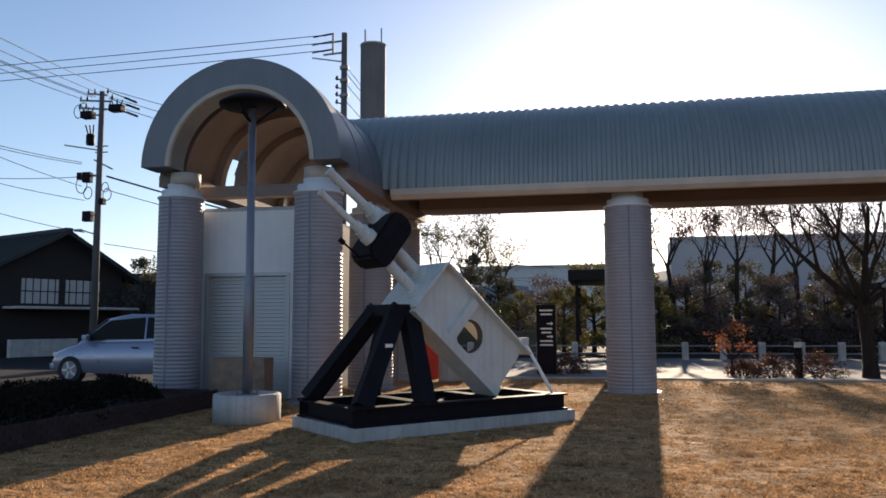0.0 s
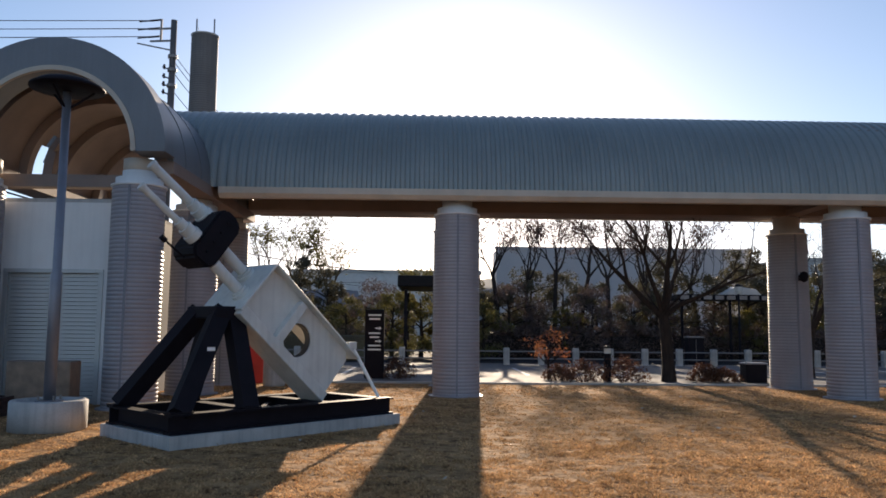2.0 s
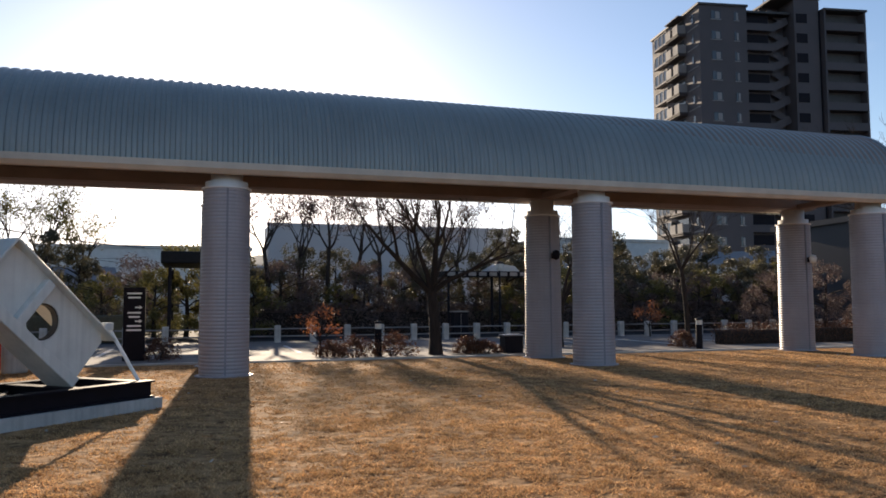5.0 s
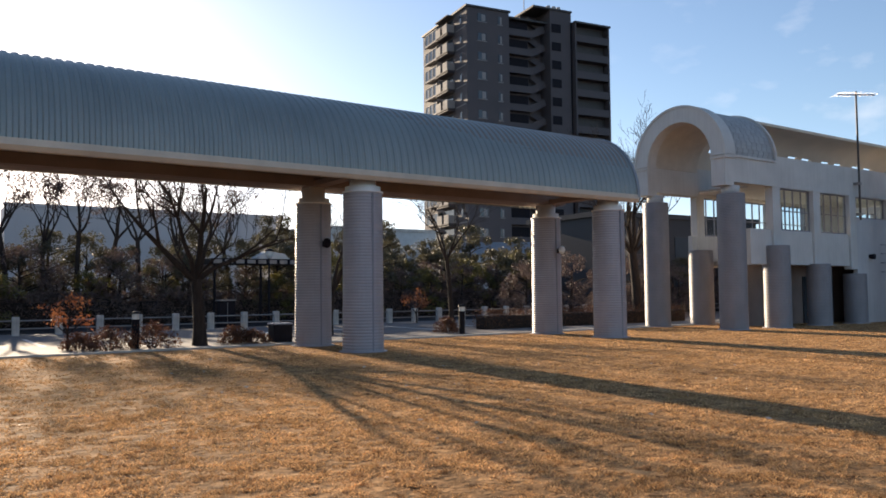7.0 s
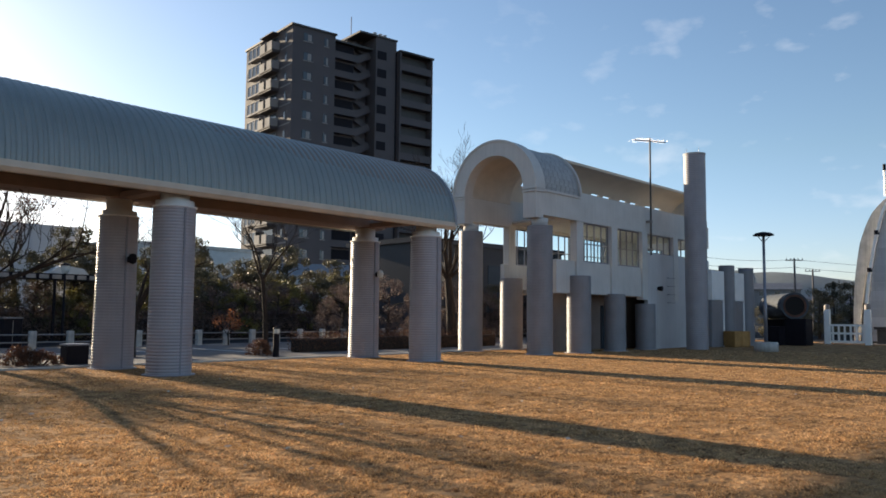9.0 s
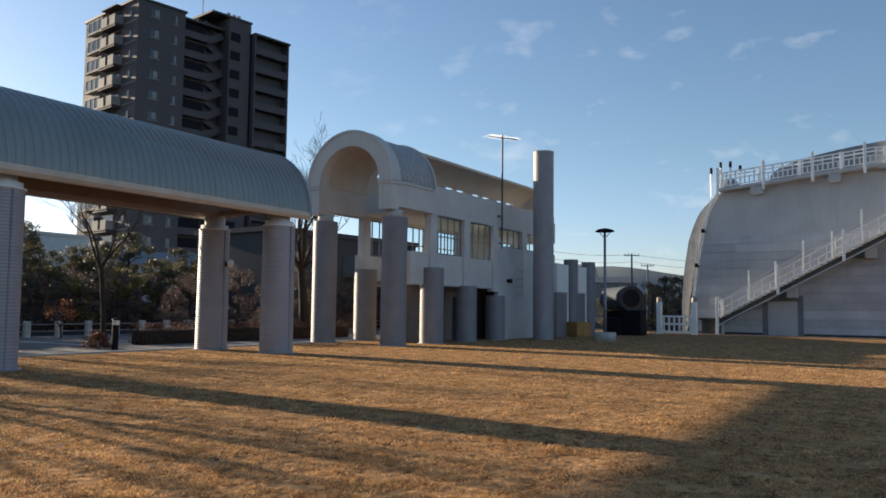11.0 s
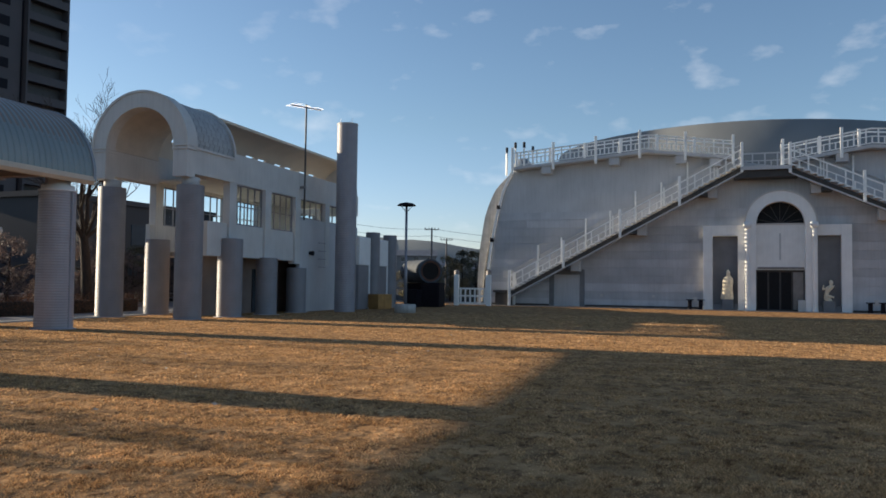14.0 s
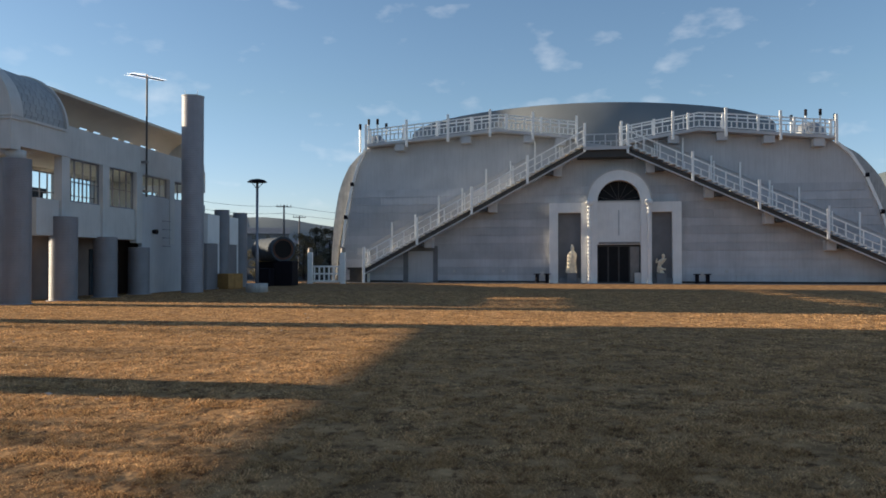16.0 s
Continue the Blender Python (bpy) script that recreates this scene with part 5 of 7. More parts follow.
        part("pane", boxes((-0.185, -0.165, ya + 0.05, ya + 0.65, 0.12, 2.52)), M_STEEL if k == 0 else M_DARKGLASS, leaf)
    part("entrance_box", boxes((-0.85, -0.50, yc - 1.78, yc - 1.02, 0, 0.75), bevel=0.02), M_WHITE, d, "white box beside the door")
    part("side_door", boxes((-0.06, -0.041, 7.05 + o, 8.85 + o, 0.0, 2.24), bevel=0.006), M_DOME, d, "plain grey service door")
    part("door_surround", boxes((-0.09, -0.041, 8.87 + o, 9.22 + o, 0.0, 2.62), (-0.09, -0.041, 6.70 + o, 7.03 + o, 0.0, 2.62), (-0.09, -0.041, 7.03 + o, 8.87 + o, 2.26, 2.62), bevel=0.008), M_STONE, d)
    for strip_ in ((-0.07, -0.042, -23.24 + o, -10.1 + o, 0.0, 0.16), (-0.07, -0.042, -1.1 + o, 6.68 + o, 0.0, 0.16), (-0.07, -0.042, 9.24 + o, 13.50 + o, 0.0, 0.16)):
        part("base_strip", boxes(strip_), M_DARKSTEEL, d, "dark strip at the foot of the wall")
    part("plate", boxes((-0.07, -0.041, 11.86 + o, 12.66 + o, 2.0, 2.5), bevel=0.006), M_WHITE, d, "small white notice")
    for y in (2.0, 5.5, -13.0, -17.0):
        part("outlet", boxes((-0.10, -0.041, y + o - 0.10, y + o + 0.10, 0.75, 0.92), bevel=0.02), M_WHITE, d)
    # walkways along the top
    for pts in (DECK_L, DECK_R):
        for (ya, za), (yb, zb) in zip(pts, pts[1:]):
            part("walkway_deck", bars(((-0.15, ya + o, za - 0.10), (-0.15, yb + o, zb - 0.10), 1.3, 0.20)), M_DOME, d)
        loc = [(y + o, z) for y, z in pts]
        railing(d, loc, -0.75, step=0.31, post_every=10, post_h=1.42)
        railing(d, loc, 0.42, step=0.62, post_every=4, post_h=1.30, plain=True)
    for y in (9.36, 4.59, 0.17, -2.01, -9.52, -12.66, -15.61, -18.69):
        part("deck_bracket", boxes((-0.7, 0.02, y + o - 0.35, y + o + 0.35, deck_at(y) - 0.72, deck_at(y) - 0.21)), M_DOME, d)
    return d


M_STONE = mat("mottled_stone", (0.18, 0.182, 0.19), 0.7, var=0.12, scale=1.5, fine=30, bump=0.2)
# board grey raised for the same light on the hall front
M_BOARD = mat("grey_wall_board", (0.455, 0.455, 0.470), 0.6, 0.0, var=0.14, scale=0.7, fine=30, bump=0.05, streak=0.12, rand=0.13)
domed_hall()


def outside_stair(start, end, label, bay):
    """A straight steel stair before the hall's wall from (y, z) to (y, z), railed in bays."""
    s = thing("outside_stair", label, "stair", hall_at(-0.85, start[0]), turn=HALL_TURN, group="outside stairs")
    dy, dz = end[0] - start[0], end[1] - start[1]
    n = int(dz / 0.178)
    # stringers and short beams painted dark for the shade under the flight
    for x in (-0.36, 0.40):
        part("stringer", bars(((x, 0, start[1] - 0.27), (x, dy, end[1] - 0.27), 0.08, 0.30)), M_DARKSTEEL, s, "steel stringer, darkened for the shade under the flight")
    part("lower_flange", bars(((-0.44, 0, start[1] - 0.47), (-0.44, dy, end[1] - 0.47), 0.26, 0.09)), M_DOME, s, "pale flange along the foot of the flight")
    tread = None
    for i in range(n):
        at = (0, dy * (i + 0.5) / n, start[1] + dz * (i + 1) / n)
        if tread is None:
            w = abs(dy / n)
            tread = part("tread", boxes((-0.70, 0.66, -w / 2 - 0.03, w / 2 + 0.03, -0.065, 0.0)), M_WHITE_BRIGHT, s, at=at)
        else:
            share("tread", tread, s, at)
    sg = -1 if dy > 0 else 1
    part("start_landing", boxes((-0.62, 0.62, *sorted((0, sg * 1.2)), start[1] - 0.16, start[1])), M_DARKSTEEL, s)
    part("start_block", boxes((-0.45, 0.80, *sorted((sg * 0.1, sg * 1.1)), 0.0, start[1] - 0.17), bevel=0.02), M_DARKSTEEL, s, "dark block below the first step")
    for x in (-0.62, 0.62):
        part("newel_post", boxes((x - 0.09, x + 0.09, -0.09, 0.09, 0, start[1] + 1.3), bevel=0.015), M_RAIL, s)
    line = [(0, start[1]), (dy, end[1])]
    m = int(round(abs(dy) / 1.80))
    for i in range(1, m):
        y, z = dy * i / m, start[1] + dz * i / m
        part("wall_post", boxes((0.70, 0.80, y - 0.06, y + 0.06, z + 0.2, z + (2.35 if i % 2 else 1.95)), bevel=0.01), M_RAIL, s, "white post against the wall")
        if i % 2 == 0:
            part("wall_post_stub", boxes((0.70, 0.79, y - 0.22, y - 0.12, z + 0.2, z + 1.60), bevel=0.01), M_RAIL, s)
    part("wall_rail", bars(((0.75, 0, start[1] + 1.55), (0.75, dy, end[1] + 1.55), 0.05, 0.06)), M_DOME, s)
    slope = math.hypot(dy, dz) / abs(dy)
    railing(s, line, -0.62, step=bay * slope / 8, post_h=1.45, post_drop=0.50)
    k = int(abs(dy) / 3.9)
    for i in range(1, k + 1):
        y = dy * i / (k + 0.4)
        z = start[1] + dz * i / (k + 0.4)
        part("support", boxes((0.0, 0.80, y - 0.30, y + 0.30, z - 1.05, z - 0.30), bevel=0.02), M_DOME, s, "grey corbel below the flight")
        part("support_beam", boxes((-0.5, 0.78, y + (0.32 if dy < 0 else -0.92), y + (0.92 if dy < 0 else -0.32), z - 0.95, z - 0.62)), M_DARKSTEEL, s)
    return s


outside_stair((11.77, 1.09), (-3.65, 9.4), "steep white-railed outside stair rising along the hall wall", 3.75)
outside_stair((-23.12, 1.5), (-6.49, 9.26), "long white-railed outside stair on the hall wall", 4.5)


def stair_landing():
    l = thing("stair_landing", "railed landing where both outside stairs meet", "landing", hall_at(-0.85, -5.05), turn=HALL_TURN)
    part("deck", boxes((-0.66, 0.84, -1.5, 1.5, 9.08, 9.25)), M_DOME, l)
    # darkened like the stringers for the shaded soffit below the landing
    part("beam", prism([(-1.9, 8.55), (1.9, 8.55), (1.45, 9.07), (-1.45, 9.07)], "x", -0.5, 0.8), M_DARKSTEEL, l)
    part("deck_edge", boxes((-0.72, -0.661, -1.5, 1.5, 9.02, 9.25)), M_DOME, l)
    # duller grey in place of white, for the shade this railing stands in
    railing(l, [(-1.5, 9.25), (1.5, 9.25)], 0.5, step=0.375, post_h=1.3, post_drop=0.1, paint=M_DOME)
    return l


stair_landing()


def statue(y, kind):
    """A plain draped figure in pale stone, one mesh."""
    if kind == 0:
        prof = [(0.42, 0.0), (0.44, 0.1), (0.40, 0.5), (0.36, 0.95), (0.40, 1.30), (0.34, 1.55), (0.16, 1.72), (0.11, 1.80), (0.15, 1.92), (0.13, 2.06), (0.04, 2.20)]
        label = "pale draped stone statue standing in a niche"
    else:
        prof = [(0.22, 0.0), (0.24, 0.12), (0.15, 0.40), (0.13, 0.6), (0.24, 0.85), (0.26, 1.00), (0.12, 1.12), (0.09, 1.18), (0.14, 1.30), (0.12, 1.42), (0.02, 1.50)]
        label = "small pale stone statue in a niche"
    bm = lathe(prof, 24)
    for v in bm.verts:
        a = math.atan2(v.co.y, v.co.x)
        f = 1 + 0.14 * math.sin(5 * a + 3 * v.co.z) * max(0.0, 1 - v.co.z / 1.6)
        v.co.x, v.co.y = v.co.x * f * 0.75, v.co.y * f + (0.16 * math.sin(3.6 * v.co.z) if kind else 0.04 * math.sin(2.5 * v.co.z))
    if kind:
        tube(bm, (-0.05, 0.10, 0.95), (-0.16, 0.42, 0.80), 0.075, 0.05)
        tube(bm, (-0.16, 0.42, 0.80), (-0.22, 0.34, 1.12), 0.05, 0.04)
        tube(bm, (-0.05, -0.12, 0.95), (-0.18, -0.34, 1.10), 0.07, 0.045)
        tube(bm, (-0.08, 0.05, 0.35), (-0.22, -0.30, 0.28), 0.10, 0.07)
    else:
        tube(bm, (-0.05, 0.26, 1.42), (-0.26, 0.12, 1.10), 0.11, 0.07)
        tube(bm, (-0.05, -0.26, 1.42), (-0.26, -0.08, 1.12), 0.11, 0.07)
    # stone made warmer and brighter to hold the spotlight on it
    ob = part("statue", smooth(bm, 50), mat("spotlit_statue_stone", (0.74, 0.64, 0.48), 0.7, var=0.15, scale=4, fine=40, bump=0.2))
    ob.scale = (0.88, 0.88, 0.88)
    ob.location, ob.rotation_euler = hall_at(-0.42, y, 0.72), (0, 0, radians(HALL_TURN))
    return tagged(ob, label, "statue", "statues in the niches")


statue(-2.75, 0)
statue(-8.72, 1)


def stand_ashtray(y):
    s = thing("planter_stand", "black low double stand beside the entrance", "stand", hall_at(-0.9, y), turn=HALL_TURN, group="stands at the entrance")
    for k in (-0.34, 0.34):
        part("leg", tubes(((0, k, 0), (0, k, 0.62), 0.13), seg=16), M_BLACK, s)
        part("top", tubes(((0, k, 0.62), (0, k, 0.68), 0.24), seg=16), M_BLACK, s)
    part("white_card", boxes((-0.02, 0.02, -0.14, 0.14, 0.5, 0.82)), M_WHITE, s)
    return s


stand_ashtray(-0.75)
stand_ashtray(-11.3)
strip = structure("pavement_2", boxes((-2.0, 0.02, -34, 22, -0.3, 0.03), bevel=0.01), M_PAVE, "pale paving strip before the hall", "pavement")
strip.location, strip.rotation_euler = (FX, FY, 0), (0, 0, radians(HALL_TURN))


def balustrade():
    b = thing("balustrade", "short white balustrade between two posts beside the hall", "balustrade", (52.3, 14.0, 0))
    for y in (-1.15, 1.15):
        p = part("post", boxes((-0.16, 0.16, y - 0.16, y + 0.16, 0, 2.15), bevel=0.02), M_RAIL, b)
        part("post_cap", lathe([(0.17, 2.15), (0.17, 2.42), (0.05, 2.48)], 12), M_STEEL, p, "dark cap", at=(0, y, 0))
    for z in (0.12, 0.62, 1.12):
        part("rail", boxes((-0.06, 0.06, -1.0, 1.0, z, z + 0.12)), M_RAIL, b)
    for k in range(6):
        y = -0.85 + 0.34 * k
        part("baluster", boxes((-0.05, 0.05, y - 0.05, y + 0.05, 0.24, 1.12)), M_RAIL, b)
    return b


balustrade()


def boiler():
    b = thing("boiler_tube", "big grey steel cylinder, dark open end, on a cradle", "tank", (47.6, 15.55, 0))
    D = Vector((0.80, 0.60, 0))
    part("shell", smooth(tubes((Vector((0, 0, 2.30)), Vector((0, 0, 2.30)) + D * 4.2, 0.76), seg=36), 40), M_SHELL, b, "dull blue-grey shell")
    part("rim", smooth(arch_full(Vector((0, 0, 2.30)), D, 0.78, 0.68, 0.08), 40), M_SHELL, b, "dull flange round the open end")
    part("inner_ring", smooth(arch_full(Vector((0, 0, 2.30)) - D * 0.03, D, 0.665, 0.55, 0.05), 40), M_RUST, b, "rusty inner ring")
    # closed disc painted near black for the unlit inside of the cylinder
    part("dark_mouth", tubes((Vector((0, 0, 2.30)) - D * 0.012, Vector((0, 0, 2.30)) + D * 0.02, 0.65), seg=36), M_MOUTH_SHADE, b, "dark disc standing for the unlit open end")
    part("cradle", boxes((-0.1, 1.2, -0.62, 0.62, 0, 1.56), bevel=0.05), M_BLACK, b)
    part("pedestal", boxes((-1.1, -0.12, 0.5, 1.4, 0, 1.1), bevel=0.05), M_BLACK, b)
    part("cradle", boxes((2.2, 3.4, 1.0, 2.5, 0, 1.52), bevel=0.05), M_BLACK, b)
    return b


def arch_full(c, d, r0, r1, w):
    """A flat ring of width w round the axis d."""
    bm = bmesh.new()
    q = d.to_track_quat("Z", "Y")
    rows = [[bm.verts.new(c + q @ Vector((r * math.cos(2 * math.pi * i / 36), r * math.sin(2 * math.pi * i / 36), z))) for i in range(36)] for r, z in ((r0, -w / 2), (r0, w / 2), (r1, w / 2), (r1, -w / 2))]
    for k in range(4):
        a, b = rows[k], rows[(k + 1) % 4]
        for i in range(36):
            bm.faces.new((a[i], a[(i + 1) % 36], b[(i + 1) % 36], b[i]))
    bmesh.ops.recalc_face_normals(bm, faces=bm.faces)
    return bm


M_SHELL = mat("weathered_blue_grey_steel", (0.075, 0.085, 0.10), 0.75, 0.0, var=0.25, scale=1.5, fine=25, bump=0.15, streak=0.2)
M_SHELL.node_tree.nodes["Principled BSDF"].inputs["Specular IOR Level"].default_value = 0.15
M_MOUTH_SHADE = mat("unlit_mouth", (0.010, 0.006, 0.005), 0.9, var=0.3, scale=3, bump=0.1)
M_RUST = mat("rusty_dark_iron", (0.10, 0.045, 0.03), 0.85, var=0.4, scale=3, fine=30, bump=0.3)
boiler()


def crate():
    c = thing("crate", "ochre wooden crate standing by the annex", "crate", (42.3, 16.9, 0), turn=-20)
    wood = mat("ochre_board", (0.36, 0.19, 0.06), 0.75, var=0.2, scale=3, fine=30, bump=0.2)
    part("box", boxes((-0.6, 0.6, -0.4, 0.4, 0.05, 0.85), bevel=0.015), wood, c)
    for x in (-0.55, 0.0, 0.55):
        part("batten", boxes((x - 0.04, x + 0.04, -0.425, -0.401, 0.05, 0.85)), wood, c)
    part("skid", boxes((-0.55, 0.55, -0.35, 0.35, 0.0, 0.05)), wood, c)
    return c


crate()


def antenna():
    a = thing("antenna", "tall thin television antenna mast on the white building", "antenna", (35.2, 18.2, 4.6))
    part("mast", tubes(((0, 0, 0), (0, 0, 5.85), 0.045), seg=10), M_DARKSTEEL, a)
    part("boom", tubes(((-0.75, 0.45, 5.70), (0.75, -0.45, 5.70), 0.03), seg=8), M_DARKSTEEL, a)
    for k in range(11):
        u = -0.75 + 0.15 * k
        l = 0.55 - 0.025 * k
        part("element", tubes(((u - l * 0.5, 0.6 * -u - l * 0.8, 5.72), (u + l * 0.5, 0.6 * -u + l * 0.8, 5.72), 0.007), seg=6), M_PIPE, a)
    for z in (0.2, 1.6):
        part("clamp", boxes((-0.08, 0.08, -0.06, 0.30, z, z + 0.12)), M_STEEL, a)
    return a


antenna()


# ---- street behind the arcade ----
def fence():
    f = thing("street_fence", "low fence of white posts and pale rails along the road", "fence", (0, 35.0, -0.06))
    post = None
    for k in range(48):
        x = -12.0 + 1.55 * k
        if post is None:
            post = part("post", boxes((-0.13, 0.13, -0.13, 0.13, 0, 0.78), bevel=0.03), M_CONC, f, at=(x, 0, 0))
        else:
            share("post", post, f, (x, 0, 0))
    for z in (0.30, 0.62):
        part("rail", tubes(((-12, 0, z), (61, 0, z), 0.03), seg=8), M_STEEL, f)
    return f


fence()
structure("road", boxes((-60, 200, 37.0, 43.5, -0.3, -0.052)), M_ASPHALT, "dark asphalt road behind the fence", "road")
structure("pavement_3", boxes((-12, 62, 25.2, 36.4, -0.3, -0.03)), M_PAVE, "paved forecourt behind the lawn, darkened for tree shade", "pavement")


def line_marks():
    for x in (-3.0, 0.2, 3.4, 6.6, 12.0, 15.2, 18.4, 21.6):
        tagged(part("parking_line", boxes((x, x + 0.14, 27.0, 32.0, -0.03, -0.024)), M_WHITE), "white painted parking line on the forecourt", "road marking", "parking lines")


line_marks()


def sign_board():
    s = thing("sign_board", "dark upright sign board with pale lettering bars and arrows", "sign", (-1.66, 24.4, 0))
    b = part("board", boxes((-0.30, 0.30, -0.09, 0.09, 0, 2.12), bevel=0.015), M_BLACK, s)
    for z, w in ((1.92, 0.40), (1.80, 0.34), (1.36, 0.36), (1.24, 0.30), (0.98, 0.38), (0.86, 0.40)):
        part("lettering_bar", boxes((-w / 2, w / 2, -0.096, -0.091, z, z + 0.05)), M_RAIL, b, "pale lettering bar")
    for z in (1.50, 1.10):
        part("arrow", prism([(0.02, z + 0.02), (0.14, z + 0.02), (0.14, z - 0.02), (0.22, z + 0.04), (0.14, z + 0.10), (0.14, z + 0.06), (0.02, z + 0.06)], "y", -0.096, -0.091), M_RAIL, b, "pale arrow")
    return s


sign_board()


def bush(at, r, h, material, label, seed, n=1400, size=0.09):
    s = thing("bush", label, "bush", at, group="bushes by the forecourt")
    rng = random.Random(seed)

    def spread(g):
        a, e, q = g.uniform(0, 6.28), g.uniform(-0.1, 1.5), g.uniform(0.3, 1.0) ** 0.4
        k = 1 + 0.22 * math.sin(3 * a + seed)
        return (r * k * q * math.cos(a) * math.cos(e), r * k * q * math.sin(a) * math.cos(e), h * q * abs(math.sin(e)) * k + 0.04 + g.gauss(0, 0.02))
    cloud_part("foliage", leaf_cloud(n, size, spread, rng), material, s)
    for k in range(5):
        a = 1.3 * k
        part("stem", tubes(((0.05 * math.cos(a), 0.05 * math.sin(a), -0.05), (0.5 * r * math.cos(a), 0.5 * r * math.sin(a), h * 0.6), 0.02, 0.008), seg=6), M_BARK, s)
    return s


bush((-0.95, 24.4, 0), 0.55, 0.55, M_HEDGE, "low red-brown flowering bush beside the sign", 1)
for k, (x, y, r, h) in enumerate(((4.7, 23.6, 0.7, 0.55), (5.9, 23.7, 0.75, 0.65), (9.0, 23.9, 0.6, 0.35), (17.0, 24.6, 0.5, 0.5), (4.0, 24.1, 0.5, 0.4), (8.4, 23.9, 0.5, 0.45))):
    bush((x, y, 0), r, h, M_HEDGE, "dark red-brown leafless bush at the kerb", k + 3)


def hedge(x0, x1, y, h, material, label, seed):
    s = thing("hedge", label, "hedge", ((x0 + x1) / 2, y, 0), group="hedges by the forecourt")
    rng = random.Random(seed)
    w = (x1 - x0) / 2

    def spread(g):
        return (g.uniform(-w, w), g.uniform(-0.5, 0.5), g.uniform(0.02, h) + 0.08 * math.sin(g.uniform(0, 6)))
    cloud_part("foliage", leaf_cloud(int(1500 * w) if w < 10 else 22000, 0.09 if w < 10 else 0.24, spread, rng), material, s)
    part("woody_core", boxes((-w + 0.1, w - 0.1, -0.3, 0.3, -0.05, h * 0.7), bevel=0.1), M_LEAF if material is M_LEAF else M_BARK, s)
    return s


hedge(19.8, 23.6, 26.4, 0.75, M_HEDGE, "clipped red-brown hedge behind the lawn", 21)
hedge(24.2, 33.0, 26.4, 0.8, M_HEDGE, "long clipped red-brown hedge behind the lawn", 22)
hedge(2.0, 44.0, 44.6, 1.7, M_TWIG, "loose dark brown hedge across the road", 25)
hedge(-9.0, -2.6, 38.5, 1.7, M_LEAF, "dark green clipped hedge across the forecourt", 23)


def path_light(x, y):
    p = thing("path_light", "short black bollard light with a white lens", "bollard light", (x, y, 0), group="bollard lights")
    part("post", lathe([(0.11, -0.05), (0.11, 0.80), (0.12, 0.80), (0.12, 0.84)], 20), M_BLACK, p)
    part("lens", lathe([(0.10, 0.84), (0.10, 1.0)], 20), M_SCOPE, p, "white lens")
    part("hood", lathe([(0.13, 1.0), (0.12, 1.05), (0.02, 1.08)], 20), M_BLACK, p)
    return p


for x, y in ((5.45, 23.8), (16.9, 23.5)):
    path_light(x, y)


def locker(x, y):
    b = thing("utility_box", "black utility box standing by the kerb", "utility box", (x, y, 0))
    part("body", boxes((-0.32, 0.32, -0.25, 0.25, 0, 0.55), bevel=0.02), M_BLACK, b)
    part("lid", boxes((-0.34, 0.34, -0.27, 0.27, 0.55, 0.60), bevel=0.01), M_PIPE, b)
    return b


locker(9.95, 23.9)
tagged(part("marker_post", boxes((-0.06, 0.06, -0.06, 0.06, -0.05, 0.62), bevel=0.015), M_KERB), "short pale marker post by the kerb", "post").location = (8.75, 24.0, 0)


def litter_bin():
    b = thing("litter_bin", "pale grey round litter bin under the arcade", "bin", (-4.05, 20.9, 0))
    part("drum", smooth(lathe([(0.27, 0), (0.29, 0.05), (0.29, 0.78), (0.27, 0.82), (0.2, 0.86), (0.02, 0.88)], 28), 40), M_CONC, b)
    part("rim", lathe([(0.30, 0.74), (0.30, 0.78), (0.28, 0.79)], 28), M_PIPE, b)
    return b


litter_bin()
M_RED = mat("red_paint", (0.45, 0.03, 0.02), 0.45, var=0.15, scale=3, bump=0.03)


def red_stand(x, y, h):
    b = thing("red_box", "red fire-equipment box on the ground", "box", (x, y, 0), group="red boxes")
    part("body", boxes((-0.22, 0.22, -0.16, 0.16, 0, h), bevel=0.03), M_RED, b)
    part("lid", boxes((-0.24, 0.24, -0.18, 0.18, h, h + 0.06), bevel=0.015), M_RED, b)
    return b


red_stand(-4.75, 22.0, 1.05)
red_stand(-3.65, 22.3, 0.6)


# wall lamps on the rear columns of the arcade
for x in (9.97, 19.27):
    w = thing("column_lamp", "small round lamp with a black bracket on a column", "wall lamp", (x + 0.1, 20.86, 2.98), group="column lamps")
    part("bracket", boxes((-0.06, 0.06, -0.06, 0.06, -0.06, 0.10), bevel=0.01), M_BLACK, w)
    part("globe", smooth(lathe([(0.02, -0.16), (0.09, -0.12), (0.12, 0.0), (0.09, 0.10), (0.02, 0.13)], 16), 50), M_SCOPE if x > 15 else M_BLACK, w, at=(0, -0.14, 0.05))


# ---- trees ----
def limb(verts, faces, pts, radii, seg):
    base = len(verts)
    for k, (p, r) in enumerate(zip(pts, radii)):
        d = (pts[min(k + 1, len(pts) - 1)] - pts[max(k - 1, 0)]).normalized()
        s = d.cross(Vector((0.3, 0.8, 0.52))).normalized()
        u = s.cross(d)
        for i in range(seg):
            a = 2 * math.pi * i / seg
            verts.append(p + (s * math.cos(a) + u * math.sin(a)) * r)
    for k in range(len(pts) - 1):
        for i in range(seg):
            a, b = base + k * seg + i, base + k * seg + (i + 1) % seg
            faces.append((a, b, b + seg, a + seg))


